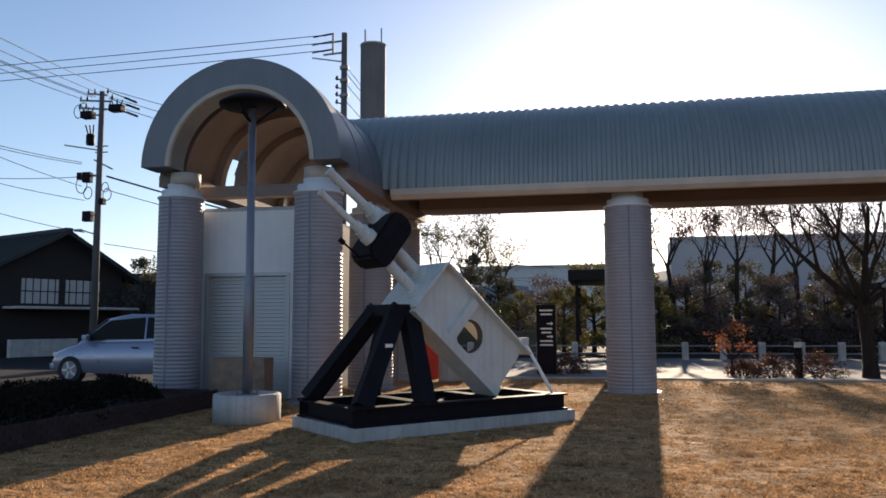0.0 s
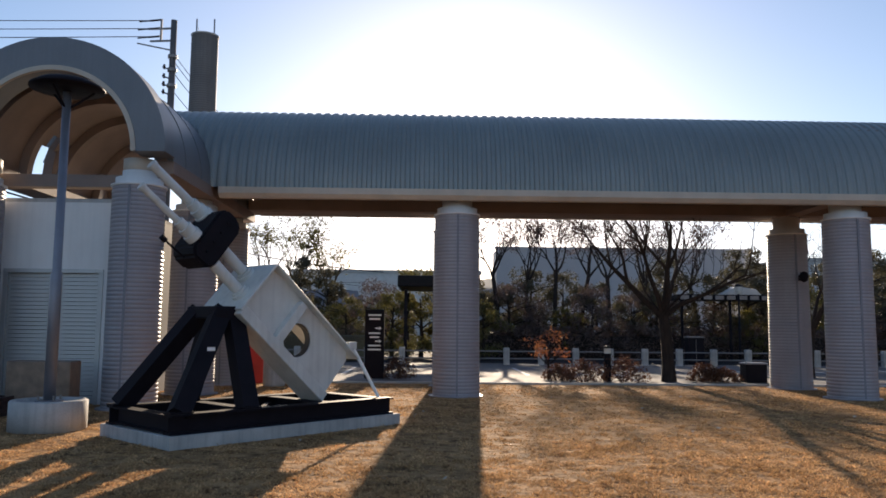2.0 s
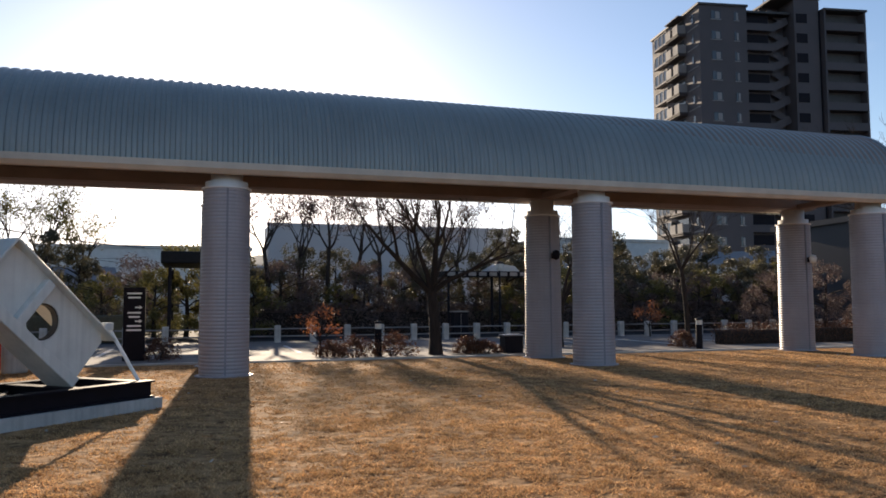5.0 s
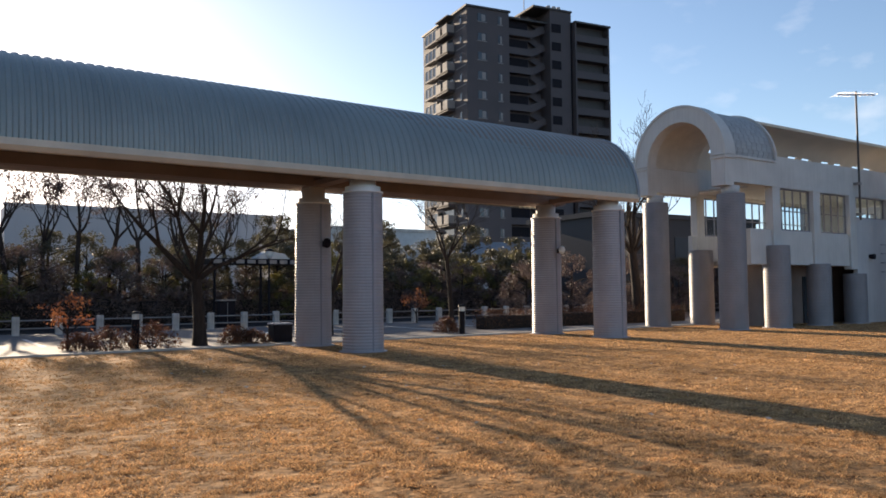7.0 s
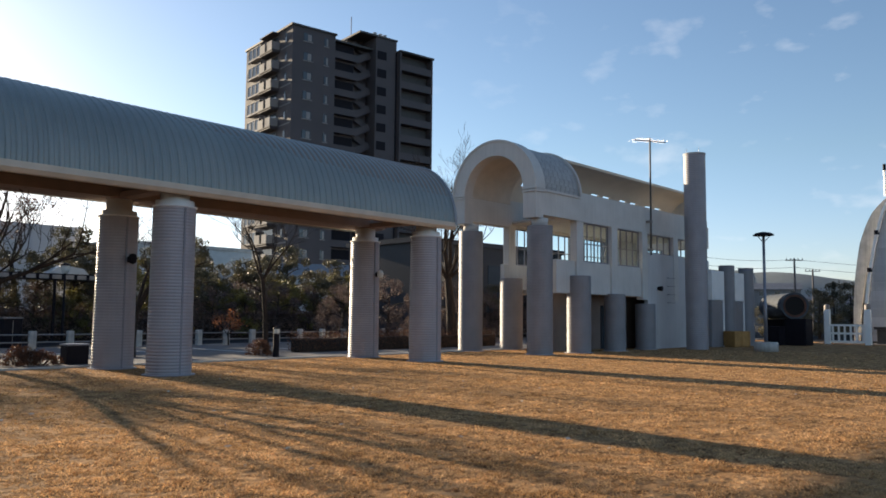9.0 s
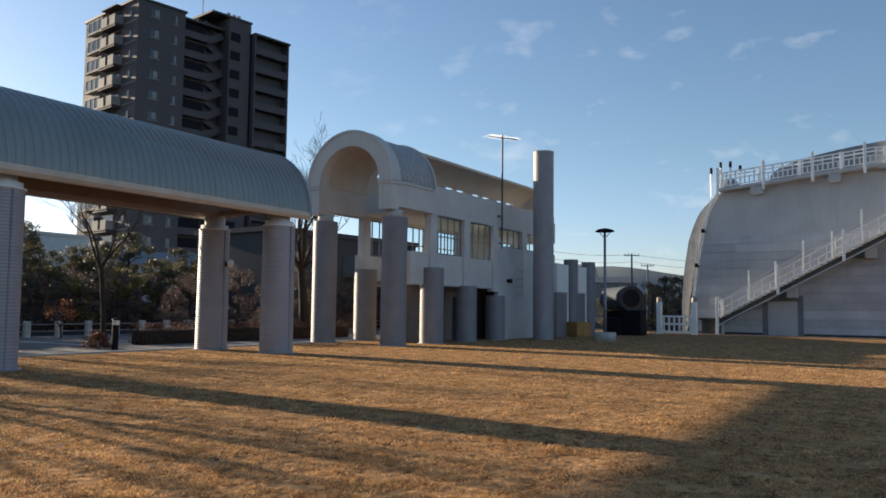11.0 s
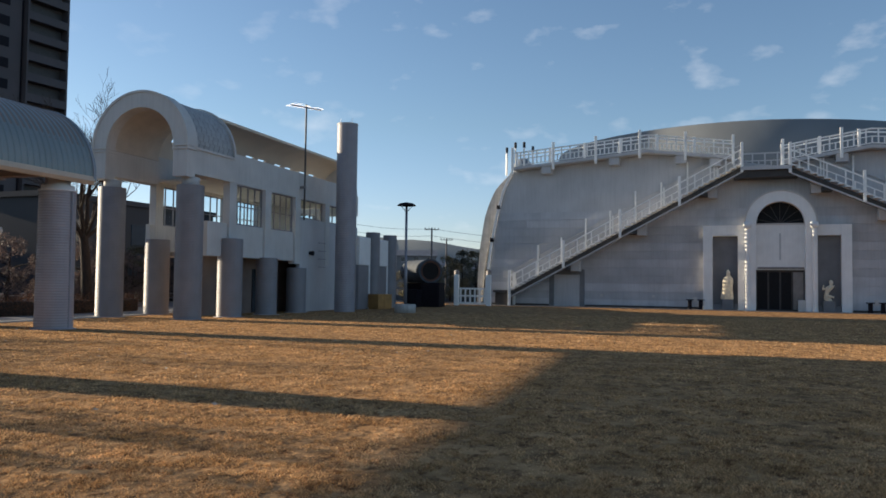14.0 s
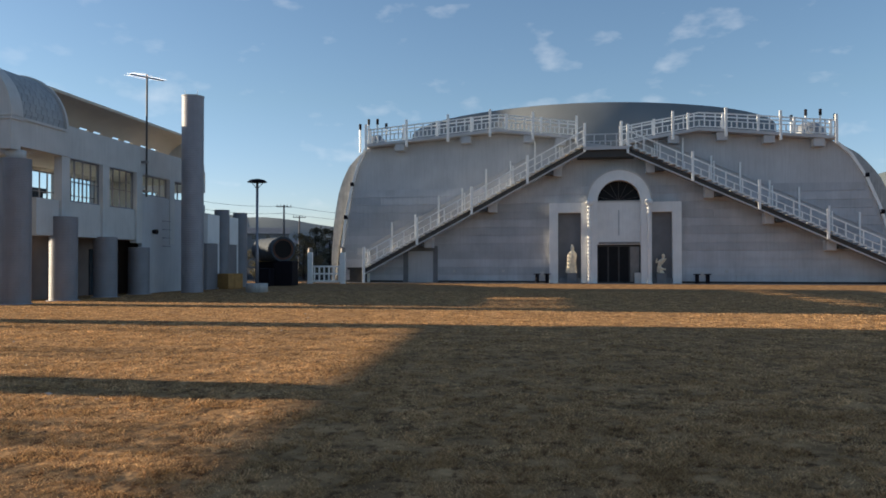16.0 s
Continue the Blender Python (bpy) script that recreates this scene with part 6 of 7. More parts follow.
def grow(verts, faces, tips, p, d, length, r, level, rng, up=0.25, seg=6):
    pts, radii = [p], [r]
    n = 4
    for k in range(n):
        d = (d + Vector((rng.gauss(0, 0.13), rng.gauss(0, 0.13), rng.gauss(0, 0.08) + up * 0.15))).normalized()
        p = p + d * (length / n)
        pts.append(p)
        radii.append(max(0.006, r * (1 - 0.62 * (k + 1) / n)))
    limb(verts, faces, pts, radii, seg if level > 1 else 4)
    if level == 0:
        tips.append(p)
        return
    for k in range(rng.choice((3, 4)) if level > 1 else rng.choice((3, 4, 5))):
        j = rng.choice((2, 3, 4))
        a = rng.uniform(0, 6.28)
        side = d.cross(Vector((math.cos(a), math.sin(a), 0.2))).normalized()
        nd = (d * rng.uniform(0.7, 1.1) + side * rng.uniform(0.45, 0.9) + Vector((0, 0, up))).normalized()
        grow(verts, faces, tips, pts[j], nd, length * rng.uniform(0.5, 0.72), radii[j] * 0.72, level - 1, rng, up, seg)


def mesh_part(name, verts, faces, material, parent, label=""):
    return cloud_part(name, (verts, faces), material, parent, label)


def bare_tree(at, trunk_h, r, limbs, levels, seed, label, turn=0.0, leaf=None, leaf_n=0, leaf_size=0.1, leaf_r=0.3, group="bare trees"):
    """A tapered trunk that forks into given limbs (direction, length), with random twigs; leaves at the tips if named."""
    t = thing("tree", label, "tree", at, turn, group)
    rng = random.Random(seed)
    v, f = [], []
    lean = Vector((rng.gauss(0, 0.05), rng.gauss(0, 0.05), 0))
    pts = [Vector((0, 0, -0.1)) + lean * k * trunk_h / 4 * k / 4 + Vector((0, 0, trunk_h * k / 4)) for k in range(5)]
    limb(v, f, pts, [r * 1.35, r * 1.05, r * 0.95, r * 0.9, r * 0.8], 12)
    trunk = mesh_part("trunk", v, f, M_BARK, t)
    for p in trunk.data.polygons:
        p.use_smooth = True
    v, f, tips = [], [], []
    for d, l, k in limbs:
        grow(v, f, tips, pts[-1] + Vector((0, 0, -0.15)), Vector(d).normalized(), l, r * k, levels, rng)
    br = mesh_part("limb_work", v, f, M_BARK, t)
    for p in br.data.polygons:
        p.use_smooth = True
    if leaf:
        def spread(g):
            return g.choice(tips) + Vector((g.gauss(0, leaf_r), g.gauss(0, leaf_r), g.gauss(0, leaf_r * 0.7)))
        cloud_part("crown", leaf_cloud(leaf_n, leaf_size, spread, rng), leaf, t)
    return t


# the big bare tree behind the kerb
bare_tree((7.35, 23.9, 0), 2.2, 0.185, (((-1.0, 0.1, 0.85), 3.0, 0.62), ((-0.55, -0.3, 1.0), 2.7, 0.50), ((0.05, 0.1, 1.0), 2.9, 0.62), ((0.5, 0.3, 0.9), 2.8, 0.50), ((1.0, -0.1, 0.75), 2.9, 0.52), ((0.2, -0.7, 0.8), 2.1, 0.26), ((-0.3, 0.7, 0.8), 2.1, 0.26)), 3, 11, "large bare spreading tree behind the kerb")
# the small red-leaved tree
bare_tree((3.75, 24.4, 0), 0.7, 0.035, (((-0.7, 0.1, 0.7), 0.6, 0.7), ((0.1, 0.1, 1.0), 0.75, 0.8), ((0.6, -0.1, 0.7), 0.45, 0.7), ((-0.2, -0.4, 0.8), 0.45, 0.6)), 1, 7, "small young tree with orange-red leaves", leaf=M_LEAF_RED, leaf_n=420, leaf_size=0.11, leaf_r=0.12, group="small trees")
bare_tree((21.6, 34.0, 0), 0.7, 0.04, (((-0.6, 0.1, 0.7), 0.6, 0.7), ((0.1, 0.1, 1.0), 0.7, 0.8), ((0.6, -0.1, 0.7), 0.5, 0.7)), 1, 8, "small young tree with orange-red leaves", leaf=M_LEAF_RED, leaf_n=420, leaf_size=0.12, leaf_r=0.15, group="small trees")
# taller bare trees further along
for x, y, h, s in ((18.2, 26.0, 3.1, 12), (31.3, 29.5, 4.6, 14), (-9.8, 47.0, 4.4, 15), (-7.6, 46.0, 4.2, 16), (4.2, 46.0, 4.9, 17), (7.6, 47.0, 5.2, 18), (10.8, 46.5, 4.8, 19), (13.2, 27.0, 1.8, 20), (5.9, 47.6, 4.6, 22), (9.3, 48.0, 5.0, 23), (13.0, 47.0, 4.7, 24), (16.5, 47.5, 4.4, 25), (-6.0, 47.0, 3.8, 26)):
    bare_tree((x, y, 0), h, 0.10 if s == 12 else 0.14, (((-0.5, 0.1, 1.0), 2.0, 0.55), ((0.1, 0.4, 1.0), 2.4, 0.6), ((0.5, -0.2, 0.9), 2.1, 0.55), ((0.0, -0.5, 0.9), 1.7, 0.45)), 3, s, "slender bare winter tree", leaf=(M_LEAF_OLIVE if s in (15, 16, 26) else M_TWIG if s in (17, 18, 19, 22, 23, 24, 25) else None), leaf_n=950, leaf_size=0.20, leaf_r=0.20)


bare_tree((29.9, 26.6, 0), 3.6, 0.24, (((-0.9, 0.1, 0.9), 3.2, 0.5), ((-0.4, -0.3, 1.0), 3.4, 0.5), ((0.05, 0.1, 1.0), 3.9, 0.6), ((0.5, 0.3, 0.9), 3.2, 0.5), ((0.9, -0.1, 0.8), 2.8, 0.42), ((0.2, -0.7, 0.9), 2.6, 0.4), ((-0.6, 0.6, 0.9), 2.8, 0.42), ((0.7, 0.6, 1.0), 2.9, 0.42)), 4, 13, "tall bare winter tree behind the white building")


def evergreen(seed, h, r, material, label, n=5200, size=0.2):
    """Trunk and an uneven crown of leaf clumps."""
    t = thing("tree", label, "tree", (0, 0, 0), group="evergreen trees across the road")
    rng = random.Random(seed)
    v, f = [], []
    limb(v, f, [Vector((0, 0, -0.1)), Vector((0.05, 0, h * 0.3)), Vector((-0.05, 0.05, h * 0.8))], [0.16, 0.12, 0.04], 8)
    for k in range(9):
        a, z = rng.uniform(0, 6.28), h * rng.uniform(0.25, 0.75)
        limb(v, f, [Vector((0, 0, z)), Vector((0.4 * r * math.cos(a), 0.4 * r * math.sin(a), z + 0.35)), Vector((0.85 * r * math.cos(a), 0.85 * r * math.sin(a), z + 0.5))], [0.05, 0.035, 0.012], 5)
    mesh_part("trunk", v, f, M_BARK, t)
    clumps = []
    for k in range(34):
        a, z = rng.uniform(0, 6.28), rng.uniform(0.06, 1.0)
        q = r * math.sqrt(max(0.05, math.sin(math.pi * min(1, 0.18 + 0.80 * z)))) * rng.uniform(0.35, 1.0)
        clumps.append((Vector((q * math.cos(a), q * math.sin(a), h * z)), rng.uniform(0.28, 0.55) * r * 0.55))

    def spread(g):
        c, s = g.choice(clumps)
        d = Vector((g.gauss(0, 1), g.gauss(0, 1), g.gauss(0, 0.7))).normalized() * s * g.uniform(0.5, 1.0)
        return c + d
    cloud_part("crown", leaf_cloud(n, size, spread, rng), material, t)
    return t


ev = [evergreen(31, 4.8, 2.2, M_LEAF, "dense dark evergreen tree across the road"), evergreen(32, 5.6, 2.0, M_LEAF, "dense dark evergreen tree across the road"), evergreen(33, 4.2, 2.0, M_LEAF_OLIVE, "olive-green garden tree across the road", 4200), evergreen(34, 4.5, 2.3, M_TWIG, "brown half-bare bushy tree across the road", 5200, 0.17)]
rng = random.Random(40)
first = [True, True, True, True]
spots = []
for k in range(40):
    x = 3.0 + k * 1.75
    spots.append((x + rng.uniform(-0.5, 0.5), 46.5 + rng.uniform(-1.5, 2.5), rng.choice((0, 0, 1)) if x < 20 or k % 3 else 2, rng.uniform(0.82, 1.12)))
for k in range(24):
    spots.append((2.5 + k * 1.75 + rng.uniform(-0.6, 0.6), 45.2 + rng.uniform(-0.7, 0.9), 3 if k % 3 else 2, rng.uniform(0.62, 0.92)))
for k in range(26):
    spots.append((22.0 + k * 2.2, 55 + rng.uniform(-2, 3), rng.choice((0, 1, 2)), rng.uniform(0.95, 1.35)))
for k in range(8):
    spots.append((-15.0 + k * 1.9, 50 + rng.uniform(-2, 3), 2 if k % 3 else 0, rng.uniform(0.65, 0.95)))
for x, y, i, s in ((-7.2, 44.0, 0, 1.1), (-5.8, 44.6, 1, 0.85), (-17.0, 40.0, 1, 0.8), (-15.0, 42.0, 0, 0.9), (2.4, 44.5, 1, 0.8), (-26.4, 41.6, 0, 1.1), (-4.4, 42.0, 2, 0.75), (-0.4, 43.6, 2, 0.95), (1.4, 44.0, 2, 0.8), (-2.9, 44.5, 3, 0.9), (32.5, 34.0, 3, 0.8), (30.0, 35.2, 3, 0.7), (36.0, 33.5, 3, 0.75), (38.5, 34.5, 3, 0.8), (41.0, 33.5, 3, 0.7), (43.5, 35.0, 0, 0.75), (46.0, 34.5, 3, 0.8), (49.0, 36.0, 3, 0.9), (52.0, 35.0, 0, 0.8), (-24.2, 43.5, 1, 0.85), (-1.9, 41.5, 2, 0.8), (2.9, 41.0, 2, 0.7)):
    spots.append((x, y, i, s))
for x, y, i, s in spots:
    m = pose(x, y, -0.06, 0, 0, rng.uniform(0, 360)) @ Matrix.Diagonal((s, s, s, 1))
    if first[i]:
        ev[i].matrix_world = m
        first[i] = False
    else:
        copy_thing(ev[i], pose(x, y, -0.06, 0, 0, rng.uniform(0, 360))).scale = (s, s, s)


# ---- far buildings ----
def warehouse():
    w = thing("warehouse", "long pale windowless warehouse behind the trees", "building", (8, 92, -0.06))
    pale = mat("pale_cladding", (0.46, 0.43, 0.43), 0.6, var=0.06, scale=0.2, fine=5, bump=0.05)
    part("wall", boxes((0, 30.5, 0, 5, 0, 11.0)), pale, w)
    part("parapet", boxes((-0.15, 30.65, -0.15, 0.1, 11.0, 11.35)), pale, w)
    for k in range(15):
        part("cladding_rib", boxes((1.0 + 2.0 * k, 1.08 + 2.0 * k, -0.06, -0.002, 0, 11.0)), pale, w)
    return w


warehouse()


def small_house(at, turn, w, d, h, label, wall, roofm):
    g = thing("small_house", label, "house", at, turn, "far houses")
    part("wall", boxes((-w / 2, w / 2, -d / 2, d / 2, 0, h)), wall, g)
    for s in (-1, 1):
        part("roof_slope", prism([(0, h + 1.5), (s * (d / 2 + 0.5), h - 0.1), (s * (d / 2 + 0.5), h - 0.25), (0, h + 1.32)], "x", -w / 2 - 0.4, w / 2 + 0.4), roofm, g)
    part("gable_fill", prism([(-d / 2, h), (d / 2, h), (0, h + 1.36)], "x", -w / 2, w / 2), wall, g)
    for k in range(3):
        x = -w / 2 + w * (k + 0.5) / 3
        win = part("window", boxes((x - 0.5, x + 0.5, -d / 2 - 0.04, -d / 2 - 0.003, h - 1.6, h - 0.5)), M_WINDOW, g)
        part("frame", boxes((x - 0.56, x + 0.56, -d / 2 - 0.06, -d / 2 - 0.041, h - 0.5, h - 0.42), (x - 0.56, x + 0.56, -d / 2 - 0.06, -d / 2 - 0.041, h - 1.68, h - 1.6)), M_SHUTTER, win)
    return g


M_TILE = mat("grey_roof_tile", (0.16, 0.16, 0.17), 0.6, var=0.2, scale=1, fine=12, bump=0.2)
small_house((-8.6, 52.0, -0.06), 12, 7, 6, 2.6, "low house with a grey tiled roof behind the hedge", M_CREAM, M_TILE)
small_house((33.0, 66.0, -0.06), -20, 9, 7, 4.4, "house with a pale roof behind the trees", M_CREAM, M_SHUTTER)
small_house((60.0, 72.0, -0.06), -30, 18, 10, 6.0, "long pale blue building behind the trees", M_SHUTTER, M_ROOF_FLAT)
small_house((190.0, 66.0, -0.06), -70, 10, 8, 8.5, "far house with a grey roof beyond the annex", M_STONE, M_TILE)
small_house((175.0, 52.0, -0.06), -60, 12, 8, 5.0, "far grey-roofed house beyond the annex", M_STONE, M_TILE)


def plain_block(at, w, d, h, label, turn=0, wall=None):
    g = thing("far_building", label, "building", at, turn, "far buildings")
    part("wall", boxes((-w / 2, w / 2, -d / 2, d / 2, 0, h)), wall or M_SHUTTER, g)
    part("roof_edge", boxes((-w / 2 - 0.2, w / 2 + 0.2, -d / 2 - 0.2, d / 2 + 0.2, h, h + 0.35)), wall or M_KERB, g)
    for k in range(int(w / 3)):
        for j in range(int(h / 3)):
            part("window", boxes((-w / 2 + 1 + 3 * k, -w / 2 + 2.4 + 3 * k, -d / 2 - 0.05, -d / 2 - 0.003, 1 + 3 * j, 2.4 + 3 * j)), M_WINDOW, g)
    return g


M_BLUEGREY = mat("blue_grey_cladding", (0.036, 0.035, 0.040), 0.7, var=0.1, scale=0.3, fine=6, bump=0.05)
# mostly hidden; its width is made up to shade the asphalt in front
plain_block((-23.0, 49.0, -0.06), 18, 6, 4.6, "low grey building behind the timber house, widened unseen for its shade", wall=M_BLUEGREY)
plain_block((-5.0, 96, -0.06), 22, 10, 8.0, "pale low office building far behind the garden")
plain_block((45.0, 84.0, -0.06), 16, 10, 8.8, "dark low building beside the apartment block")
plain_block((47.0, 41.0, -0.06), 16, 8, 6.7, "blue-grey building behind the gallery", turn=-4, wall=M_BLUEGREY)


def street_lantern(x, y):
    p = thing("street_lantern", "slim dark street lantern with a white glass head", "street lamp", (x, y, -0.06))
    part("post", smooth(lathe([(0.09, 0), (0.07, 0.4), (0.045, 3.6)], 14), 40), M_BLACK, p)
    part("lens", lathe([(0.10, 3.6), (0.20, 3.75), (0.22, 4.0)], 16), M_SCOPE, p, "white glass lantern")
    part("hood", lathe([(0.28, 4.0), (0.26, 4.06), (0.05, 4.16)], 16), M_BLACK, p)
    return p


street_lantern(16.8, 42.0)


def long_canopy():
    c = thing("canopy", "long dark canopy with pale panels across the road", "canopy", (13.8, 43.0, -0.06))
    part("roof_beam", boxes((0, 6.0, 0, 1.6, 3.30, 3.62), bevel=0.02), M_BLACK, c)
    for k in range(9):
        part("panel", boxes((0.15 + 0.65 * k, 0.62 + 0.65 * k, -0.03, -0.004, 3.34, 3.56)), M_STEEL, c, "dull canopy panel")
    for x in (0.2, 2.9, 5.7):
        part("post", boxes((x, x + 0.12, 0.1, 0.22, 0, 3.3)), M_BLACK, c)
    part("raised_roof", prism([(2.6, 3.64), (4.8, 3.64), (4.5, 3.95), (3.4, 4.10)], "y", 0.3, 1.3), M_SHUTTER, c, "white raised roof light")
    return c


long_canopy()


def street_cabinet(x, y):
    b = thing("street_cabinet", "dark street cabinet on the forecourt edge", "utility box", (x, y, -0.06))
    part("body", boxes((-0.38, 0.38, -0.25, 0.25, 0, 1.28), bevel=0.02), M_BLACK, b)
    part("roof", boxes((-0.42, 0.42, -0.29, 0.29, 1.28, 1.34), bevel=0.015), M_STEEL, b)
    part("door_seam", boxes((-0.01, 0.01, -0.256, -0.251, 0.1, 1.2)), M_STEEL, b)
    return b


street_cabinet(12.55, 36.8)


def shelter():
    s = thing("shelter", "dark flat-roofed shelter on slim posts", "shelter", (0.4, 40.0, -0.06))
    part("roof", boxes((-1.9, 1.9, -2.5, 2.5, 3.6, 4.15), bevel=0.06), M_DARKGLASS, s)
    cloud_part("roof_planting", leaf_cloud(1500, 0.2, lambda g: (g.uniform(-1.9, 1.9), g.uniform(-2.4, 2.4), 4.12 + abs(g.gauss(0, 0.22))), random.Random(77)), M_LEAF_OLIVE, s)
    for x in (-1.5, 1.5):
        for y in (-2, 2):
            part("post", boxes((x - 0.08, x + 0.08, y - 0.08, y + 0.08, 0, 3.5)), M_BLACK, s)
    return s


shelter()


def far_apartment():
    a = thing("apartment_building", "tall brown-tiled apartment block with stacked balconies", "building", (69.9, 95.1, -0.06), turn=-9.0)
    H, F = 45.6, 15
    fh = H / F
    for name, s in (("corner_wing", (0, 7.6, 0, 17.5, 0, H)), ("gallery_wall", (7.6, 12.4, 2.2, 17.5, 0, H - 0.3)), ("stair_wall", (12.4, 15.6, 3.4, 17.5, 0, H - 0.3)), ("stair_tower", (15.6, 19.8, 0.3, 17.5, 0, H + 1.8)), ("tower_rear", (12.4, 15.6, 4.6, 17.4, H - 0.3, H + 1.8)), ("east_wing", (19.8, 27.0, 0.9, 17.5, 0, H))):
        part(name, boxes(s), M_APT, a, "brown tiled wall")
    for s in ((-0.25, 7.8, -0.25, 17.7, H, H + 0.30), (7.8, 15.6, 1.2, 17.7, H - 0.3, H), (19.9, 27.2, -0.8, 17.7, H, H + 0.30), (12.3, 19.9, 0.1, 17.7, H + 1.8, H + 2.1)):
        part("roof_edge", boxes(s), M_DARKSTEEL, a, "dark roof edge")
    for k, x in enumerate((16.4, 17.5, 18.4)):
        part("roof_vent", tubes(((x, 2.0, H + 2.1), (x, 2.0, H + 3.1), 0.35), seg=10), M_KERB, a)
    part("roof_mast", tubes(((14.0, 6, H + 2.1), (14.0, 6, H + 6.4), 0.08), seg=6), M_PIPE, a)
    part("drain_pipe", boxes((19.62, 19.79, 0.18, 0.296, 0, H)), M_BLACK, a, "dark drain pipe")
    for i in range(F):
        z = i * fh
        for x, w, zz in ((1.9, 1.5, 1.0), (5.6, 0.7, 0.9)):
            win = part("window", boxes((x, x + w, -0.07, -0.004, z + zz, z + 2.2)), M_WINDOW, a)
            part("window_trim", boxes((x - 0.12, x + w + 0.12, -0.12, -0.071, z + zz - 0.14, z + zz - 0.02)), M_APT_PALE, win)
            part("curtain", boxes((x + w * 0.45, x + w * 0.9, -0.10, -0.071, z + zz + 0.05, z + 2.1)), M_APT_PALE, win)
        # west face: pale floor band at the corner, balcony, bay window, end window
        part("corner_band", boxes((-0.07, -0.004, 0.3, 4.0, z + 0.0, z + 0.20)), M_APT_PALE, a, "pale floor band")
        part("small_window", boxes((-0.06, -0.004, 1.9, 2.5, z + 0.9, z + 2.2)), M_WINDOW, a)
        b = part("balcony", boxes((-1.35, -0.004, 4.6, 9.2, z + 0.0, z + 0.18)), M_APT, a, "brown balcony slab")
        part("balcony_canopy", boxes((-1.35, -0.004, 4.5, 9.3, z + 2.75, z + 2.9)), M_APT, b)
        for y0, y1 in ((4.7, 6.45), (7.25, 9.15)):
            part("balcony_panel", boxes((-1.35, -1.22, y0, y1, z + 0.18, z + 1.55)), M_APT_PALE, b, "pale balcony panel")
        for y0 in (4.6, 9.08):
            part("balcony_side", boxes((-1.2, -0.004, y0, y0 + 0.12, z + 0.18, z + 1.4)), M_APT_PALE, b)
        part("balcony_door", boxes((-0.06, -0.004, 5.2, 8.8, z + 0.3, z + 2.4)), M_WINDOW, b)
        win = part("bay_window", boxes((-0.75, -0.004, 10.0, 14.8, z + 0.6, z + 2.2)), M_WINDOW, a)
        part("bay_trim", boxes((-0.80, -0.004, 9.9, 14.9, z + 0.3, z + 0.59), (-0.80, -0.004, 9.9, 14.9, z + 2.21, z + 2.36), *[(-0.81, -0.751, y, y + 0.16, z + 0.59, z + 2.21) for y in (9.95, 11.5, 13.1, 14.7)]), M_APT_PALE, win)
        part("end_window", boxes((-0.06, -0.004, 15.7, 16.9, z + 0.7, z + 2.2)), M_WINDOW, a)
        # galleries between the corner wing and the stair
        g = part("gallery", boxes((7.6, 12.4, 1.10, 1.25, z + 0.0, z + 1.1), (7.6, 12.4, 1.25, 2.2, z + 0.0, z + 0.2)), M_APT, a, "brown gallery front")
        # dark sheets on the walls stand for shaded gallery, stair and balcony depths
        part("gallery_shade", boxes((7.7, 12.3, 2.10, 2.196, z + 1.0, z + 2.7)), M_BLACK, g)
        # zigzag flights of the open stair
        st = part("stair_flight", bars(((12.5, 2.0, z + 0.55), (15.5, 2.0, z + 0.55 + fh * 0.5), 0.14, 1.15)), M_APT, a, "slanting brown stair parapet")
        part("rear_flight", bars(((15.5, 2.7, z + 0.55 + fh * 0.5), (12.5, 2.7, z + 0.55 + fh), 0.14, 1.0)), M_APT, st)
        part("landing_shade", boxes((15.9, 17.7, 0.22, 0.296, z + 1.2, z + 2.6)), M_BLACK, a, "black sheet standing for the shaded stair landing")
        b = part("balcony", prism([(-0.60, z), (0.896, z), (0.896, z + 0.2), (-0.45, z + 0.2), (-0.45, z + 1.2), (-0.60, z + 1.2)], "x", 20.3, 26.7), M_APT, a, "brown balcony front")
        part("balcony_shade", boxes((20.4, 26.6, 0.80, 0.896, z + 1.0, z + 2.75)), M_DARKSTEEL, b)
    for x in (20.0, 26.7):
        part("balcony_fin", boxes((x, x + 0.29, -0.62, 0.896, 0, H)), M_APT, a)
    a.scale = (0.985, 0.94, 1.0)
    return a


far_apartment()


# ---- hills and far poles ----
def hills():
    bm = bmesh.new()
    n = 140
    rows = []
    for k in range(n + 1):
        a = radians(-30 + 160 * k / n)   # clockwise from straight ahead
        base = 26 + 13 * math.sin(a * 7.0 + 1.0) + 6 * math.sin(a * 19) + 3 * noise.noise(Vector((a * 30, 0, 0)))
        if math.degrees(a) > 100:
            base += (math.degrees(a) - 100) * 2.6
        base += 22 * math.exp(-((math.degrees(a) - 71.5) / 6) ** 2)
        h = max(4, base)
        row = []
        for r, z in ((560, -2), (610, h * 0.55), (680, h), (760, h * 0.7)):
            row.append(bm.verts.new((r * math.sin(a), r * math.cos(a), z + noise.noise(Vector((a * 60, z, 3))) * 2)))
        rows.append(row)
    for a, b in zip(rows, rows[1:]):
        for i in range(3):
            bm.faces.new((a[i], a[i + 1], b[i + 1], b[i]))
    # woods lightened to blue-grey: distance haze is put into the colour
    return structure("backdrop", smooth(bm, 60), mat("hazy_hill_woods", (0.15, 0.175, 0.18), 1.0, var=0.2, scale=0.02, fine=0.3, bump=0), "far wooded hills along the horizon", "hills")


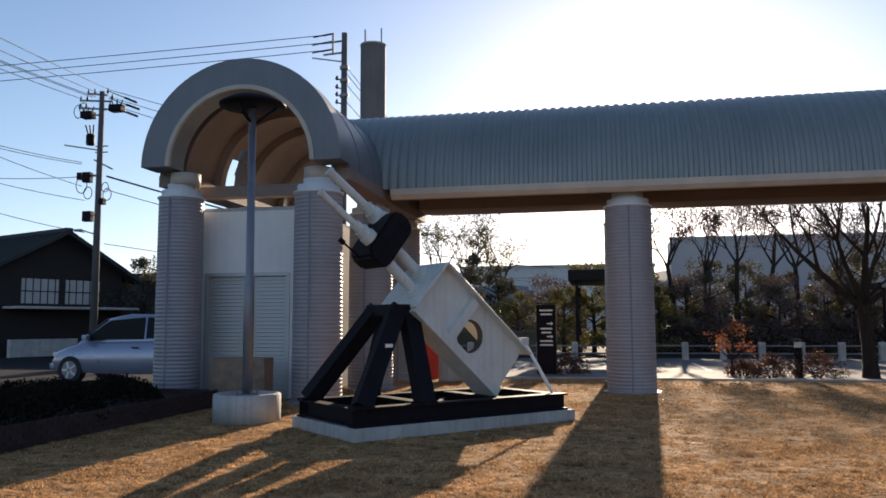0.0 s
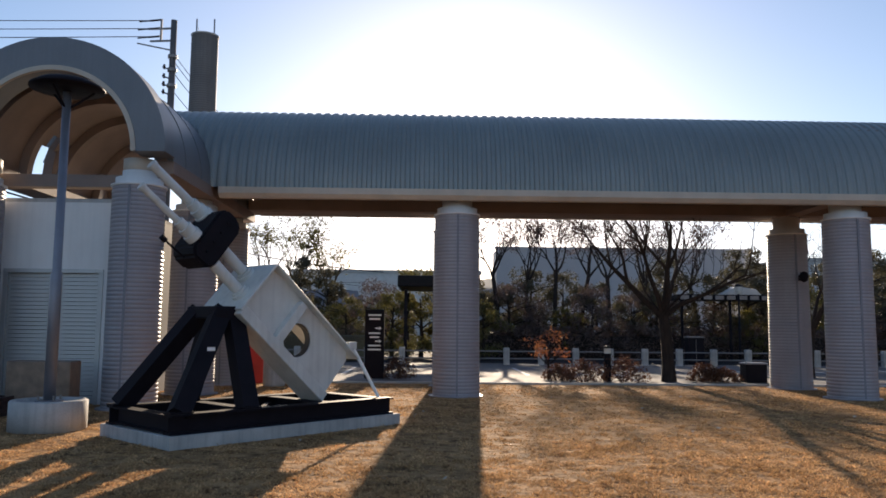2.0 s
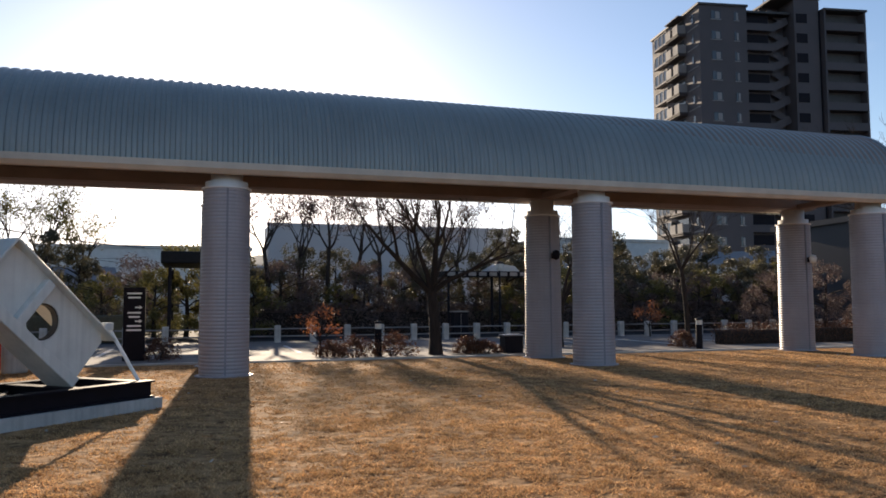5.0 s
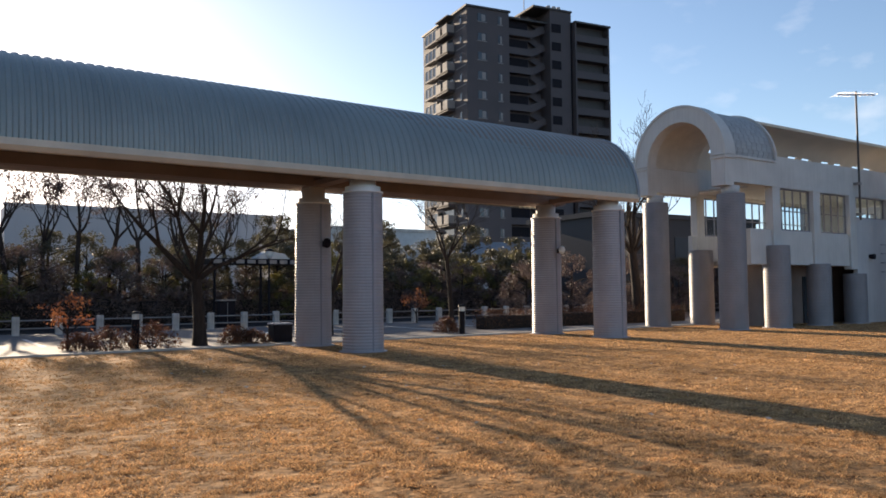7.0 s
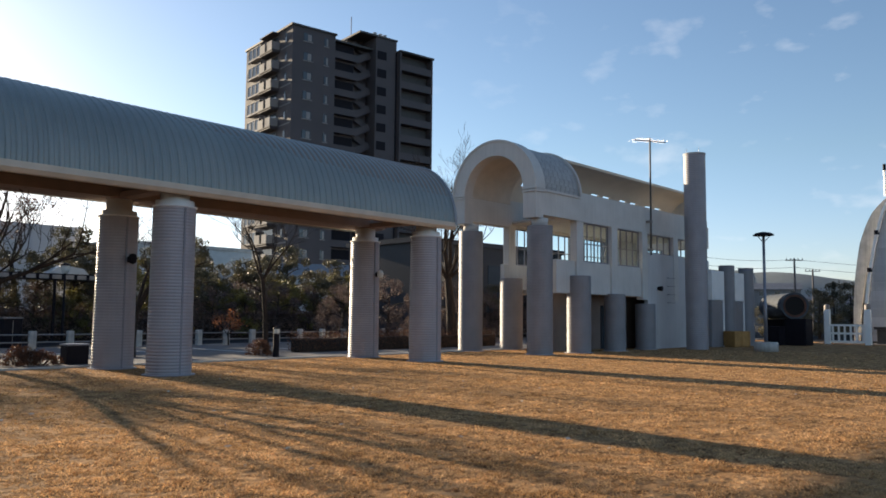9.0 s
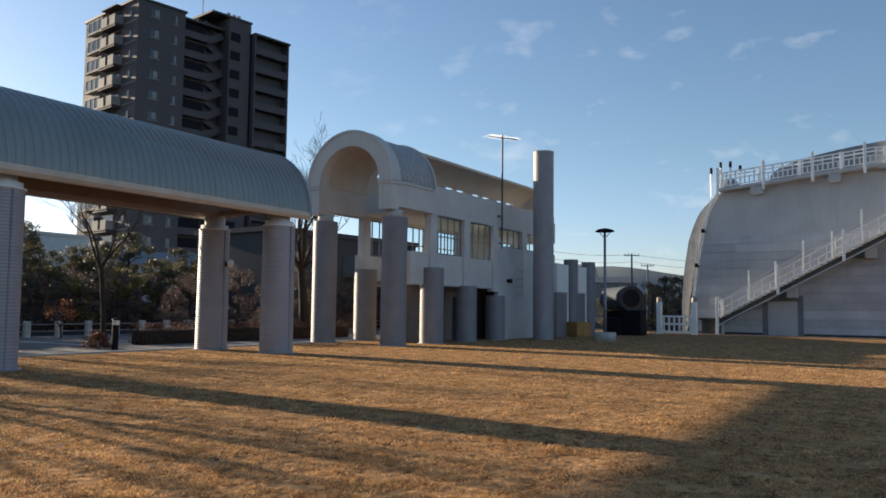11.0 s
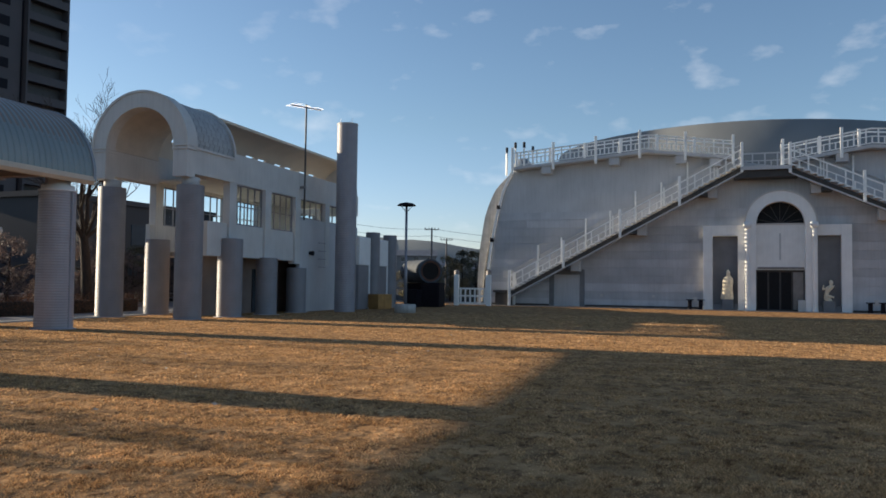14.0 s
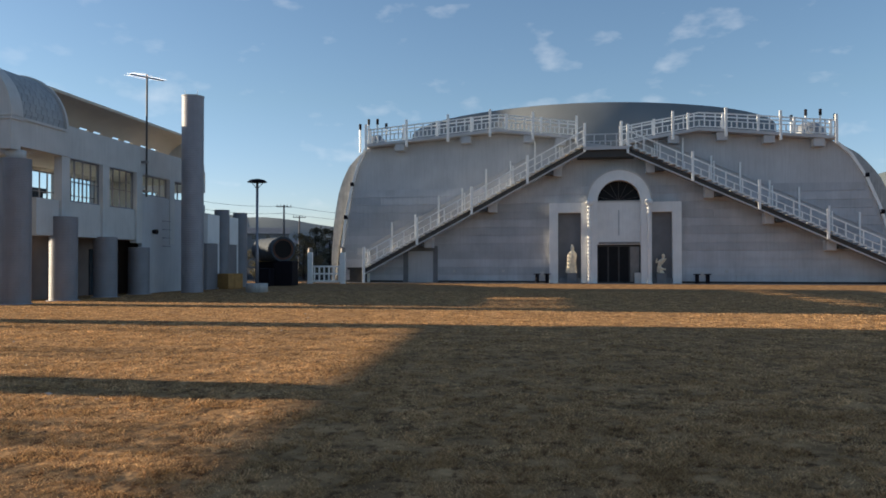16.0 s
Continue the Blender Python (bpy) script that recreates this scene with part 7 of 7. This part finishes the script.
hills()
for x, y, h in ((86, 38.5, 8.8), (94, 30.6, 8.6), (110, 33.5, 8.2)):
    utility_pole((x, y, -0.06), h, -60, "slim utility pole beyond the annex")
for dz in (0.0, 0.9):
    wire("overhead_line", (86, 38.5, 8.6 - dz), (94, 30.6, 8.4 - dz), 0.3, 0.02)
    wire("overhead_line", (94, 30.6, 8.4 - dz), (120, 6.0, 7.6 - dz), 0.6, 0.02)
for x, y, s in ((64, 27, 0.7), (72, 30, 0.8), (80, 26, 0.7), (70, 24, 0.6), (90, 30, 0.8), (66, 36, 0.9), (58, 30, 0.8), (62, 22, 0.62), (67, 20.0, 0.8), (74, 19.5, 0.95), (78, 22, 1.0), (84, 19.5, 1.05), (71, 17.2, 0.8), (80, 17.5, 0.9)):
    copy_thing(ev[0], pose(x, y, -0.06, 0, 0, x * 13)).scale = (s, s, s)
M_CAR2 = mat("white_car_paint", (0.7, 0.7, 0.7), 0.3, 0.1, var=0.03, bump=0, coat=0.6)
M_CAR3 = mat("dark_car_paint", (0.05, 0.06, 0.08), 0.3, 0.3, var=0.03, bump=0, coat=0.6)
car((38.6, 42.6, -0.06), 2, M_CAR3, "dark car standing on the road behind the fence")
car((45.0, 42.6, -0.06), 180, M_CAR2, "white car standing on the road behind the fence")


# ---- dry grass blades ----
def grass():
    g = np.random.default_rng(4)
    # blades spread round the viewpoint at the origin, wider and sparser farther out
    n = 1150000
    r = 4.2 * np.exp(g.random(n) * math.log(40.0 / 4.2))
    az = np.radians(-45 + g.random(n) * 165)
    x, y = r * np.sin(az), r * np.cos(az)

    def lump(u, v, s, seed):
        h = np.random.default_rng(seed).random((256, 256))
        a, b = u / s, v / s
        i, j = np.floor(a).astype(int), np.floor(b).astype(int)
        p, q = a - i, b - j
        p, q = p * p * (3 - 2 * p), q * q * (3 - 2 * q)
        f = lambda k, l: h[(i + k) % 256, (j + l) % 256]
        return (f(0, 0) * (1 - p) + f(1, 0) * p) * (1 - q) + (f(0, 1) * (1 - p) + f(1, 1) * p) * q
    c = 0.50 * lump(x, y, 0.12, 1) + 0.35 * lump(x, y, 0.30, 2) + 0.15 * lump(x, y, 2.5, 3)
    keep = (x > -7.15) & (x < 52) & (y < 22.1) & (g.random(n) < np.clip(0.45 + (c - 0.38) * 3.2, 0.12, 1))
    u, v = (x + 3.21) * 0.687 + (y - 9.97) * 0.727, -(x + 3.21) * 0.727 + (y - 9.97) * 0.687
    keep &= ~((u > -0.02) & (u < 4.05) & (v > -0.02) & (v < 1.97))
    x, y, r, c = x[keep], y[keep], r[keep], c[keep]
    n = len(x)
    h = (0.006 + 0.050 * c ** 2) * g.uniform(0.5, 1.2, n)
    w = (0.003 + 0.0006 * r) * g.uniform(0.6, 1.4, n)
    t = g.random(n) * 2 * math.pi
    lean, lt = g.uniform(0.6, 2.6, n) * h, g.random(n) * 2 * math.pi
    co = np.zeros((n, 3, 3))
    co[:, 0] = np.stack([x - w * np.cos(t), y - w * np.sin(t), np.full(n, -0.004)], 1)
    co[:, 1] = np.stack([x + w * np.cos(t), y + w * np.sin(t), np.full(n, -0.004)], 1)
    co[:, 2] = np.stack([x + lean * np.cos(lt), y + lean * np.sin(lt), h], 1)
    me = bpy.data.meshes.new("grass")
    me.vertices.add(n * 3)
    me.vertices.foreach_set("co", co.ravel())
    me.loops.add(n * 3)
    me.loops.foreach_set("vertex_index", np.arange(n * 3, dtype=np.int32))
    me.polygons.add(n)
    me.polygons.foreach_set("loop_start", np.arange(0, n * 3, 3, dtype=np.int32))
    me.update(calc_edges=True)
    me.materials.append(M_BLADE)
    return tagged(new("grass", me), "short dry tan grass blades on the lawn within 40 m of the viewpoint", "grass", kind="stuff")


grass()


def fallen_leaves():
    rng = random.Random(9)
    v, f = leaf_cloud(160, 0.075, lambda g: (g.uniform(-5, 22), g.uniform(4.5, 21), 0.035), rng, flat=0.9)
    me = bpy.data.meshes.new("fallen_leaves")
    me.from_pydata([tuple(p) for p in v], [], f)
    me.materials.append(M_CREAM)
    tagged(new("fallen_leaves", me), "scattered pale fallen leaves on the dry lawn", "leaves", kind="stuff")


fallen_leaves()
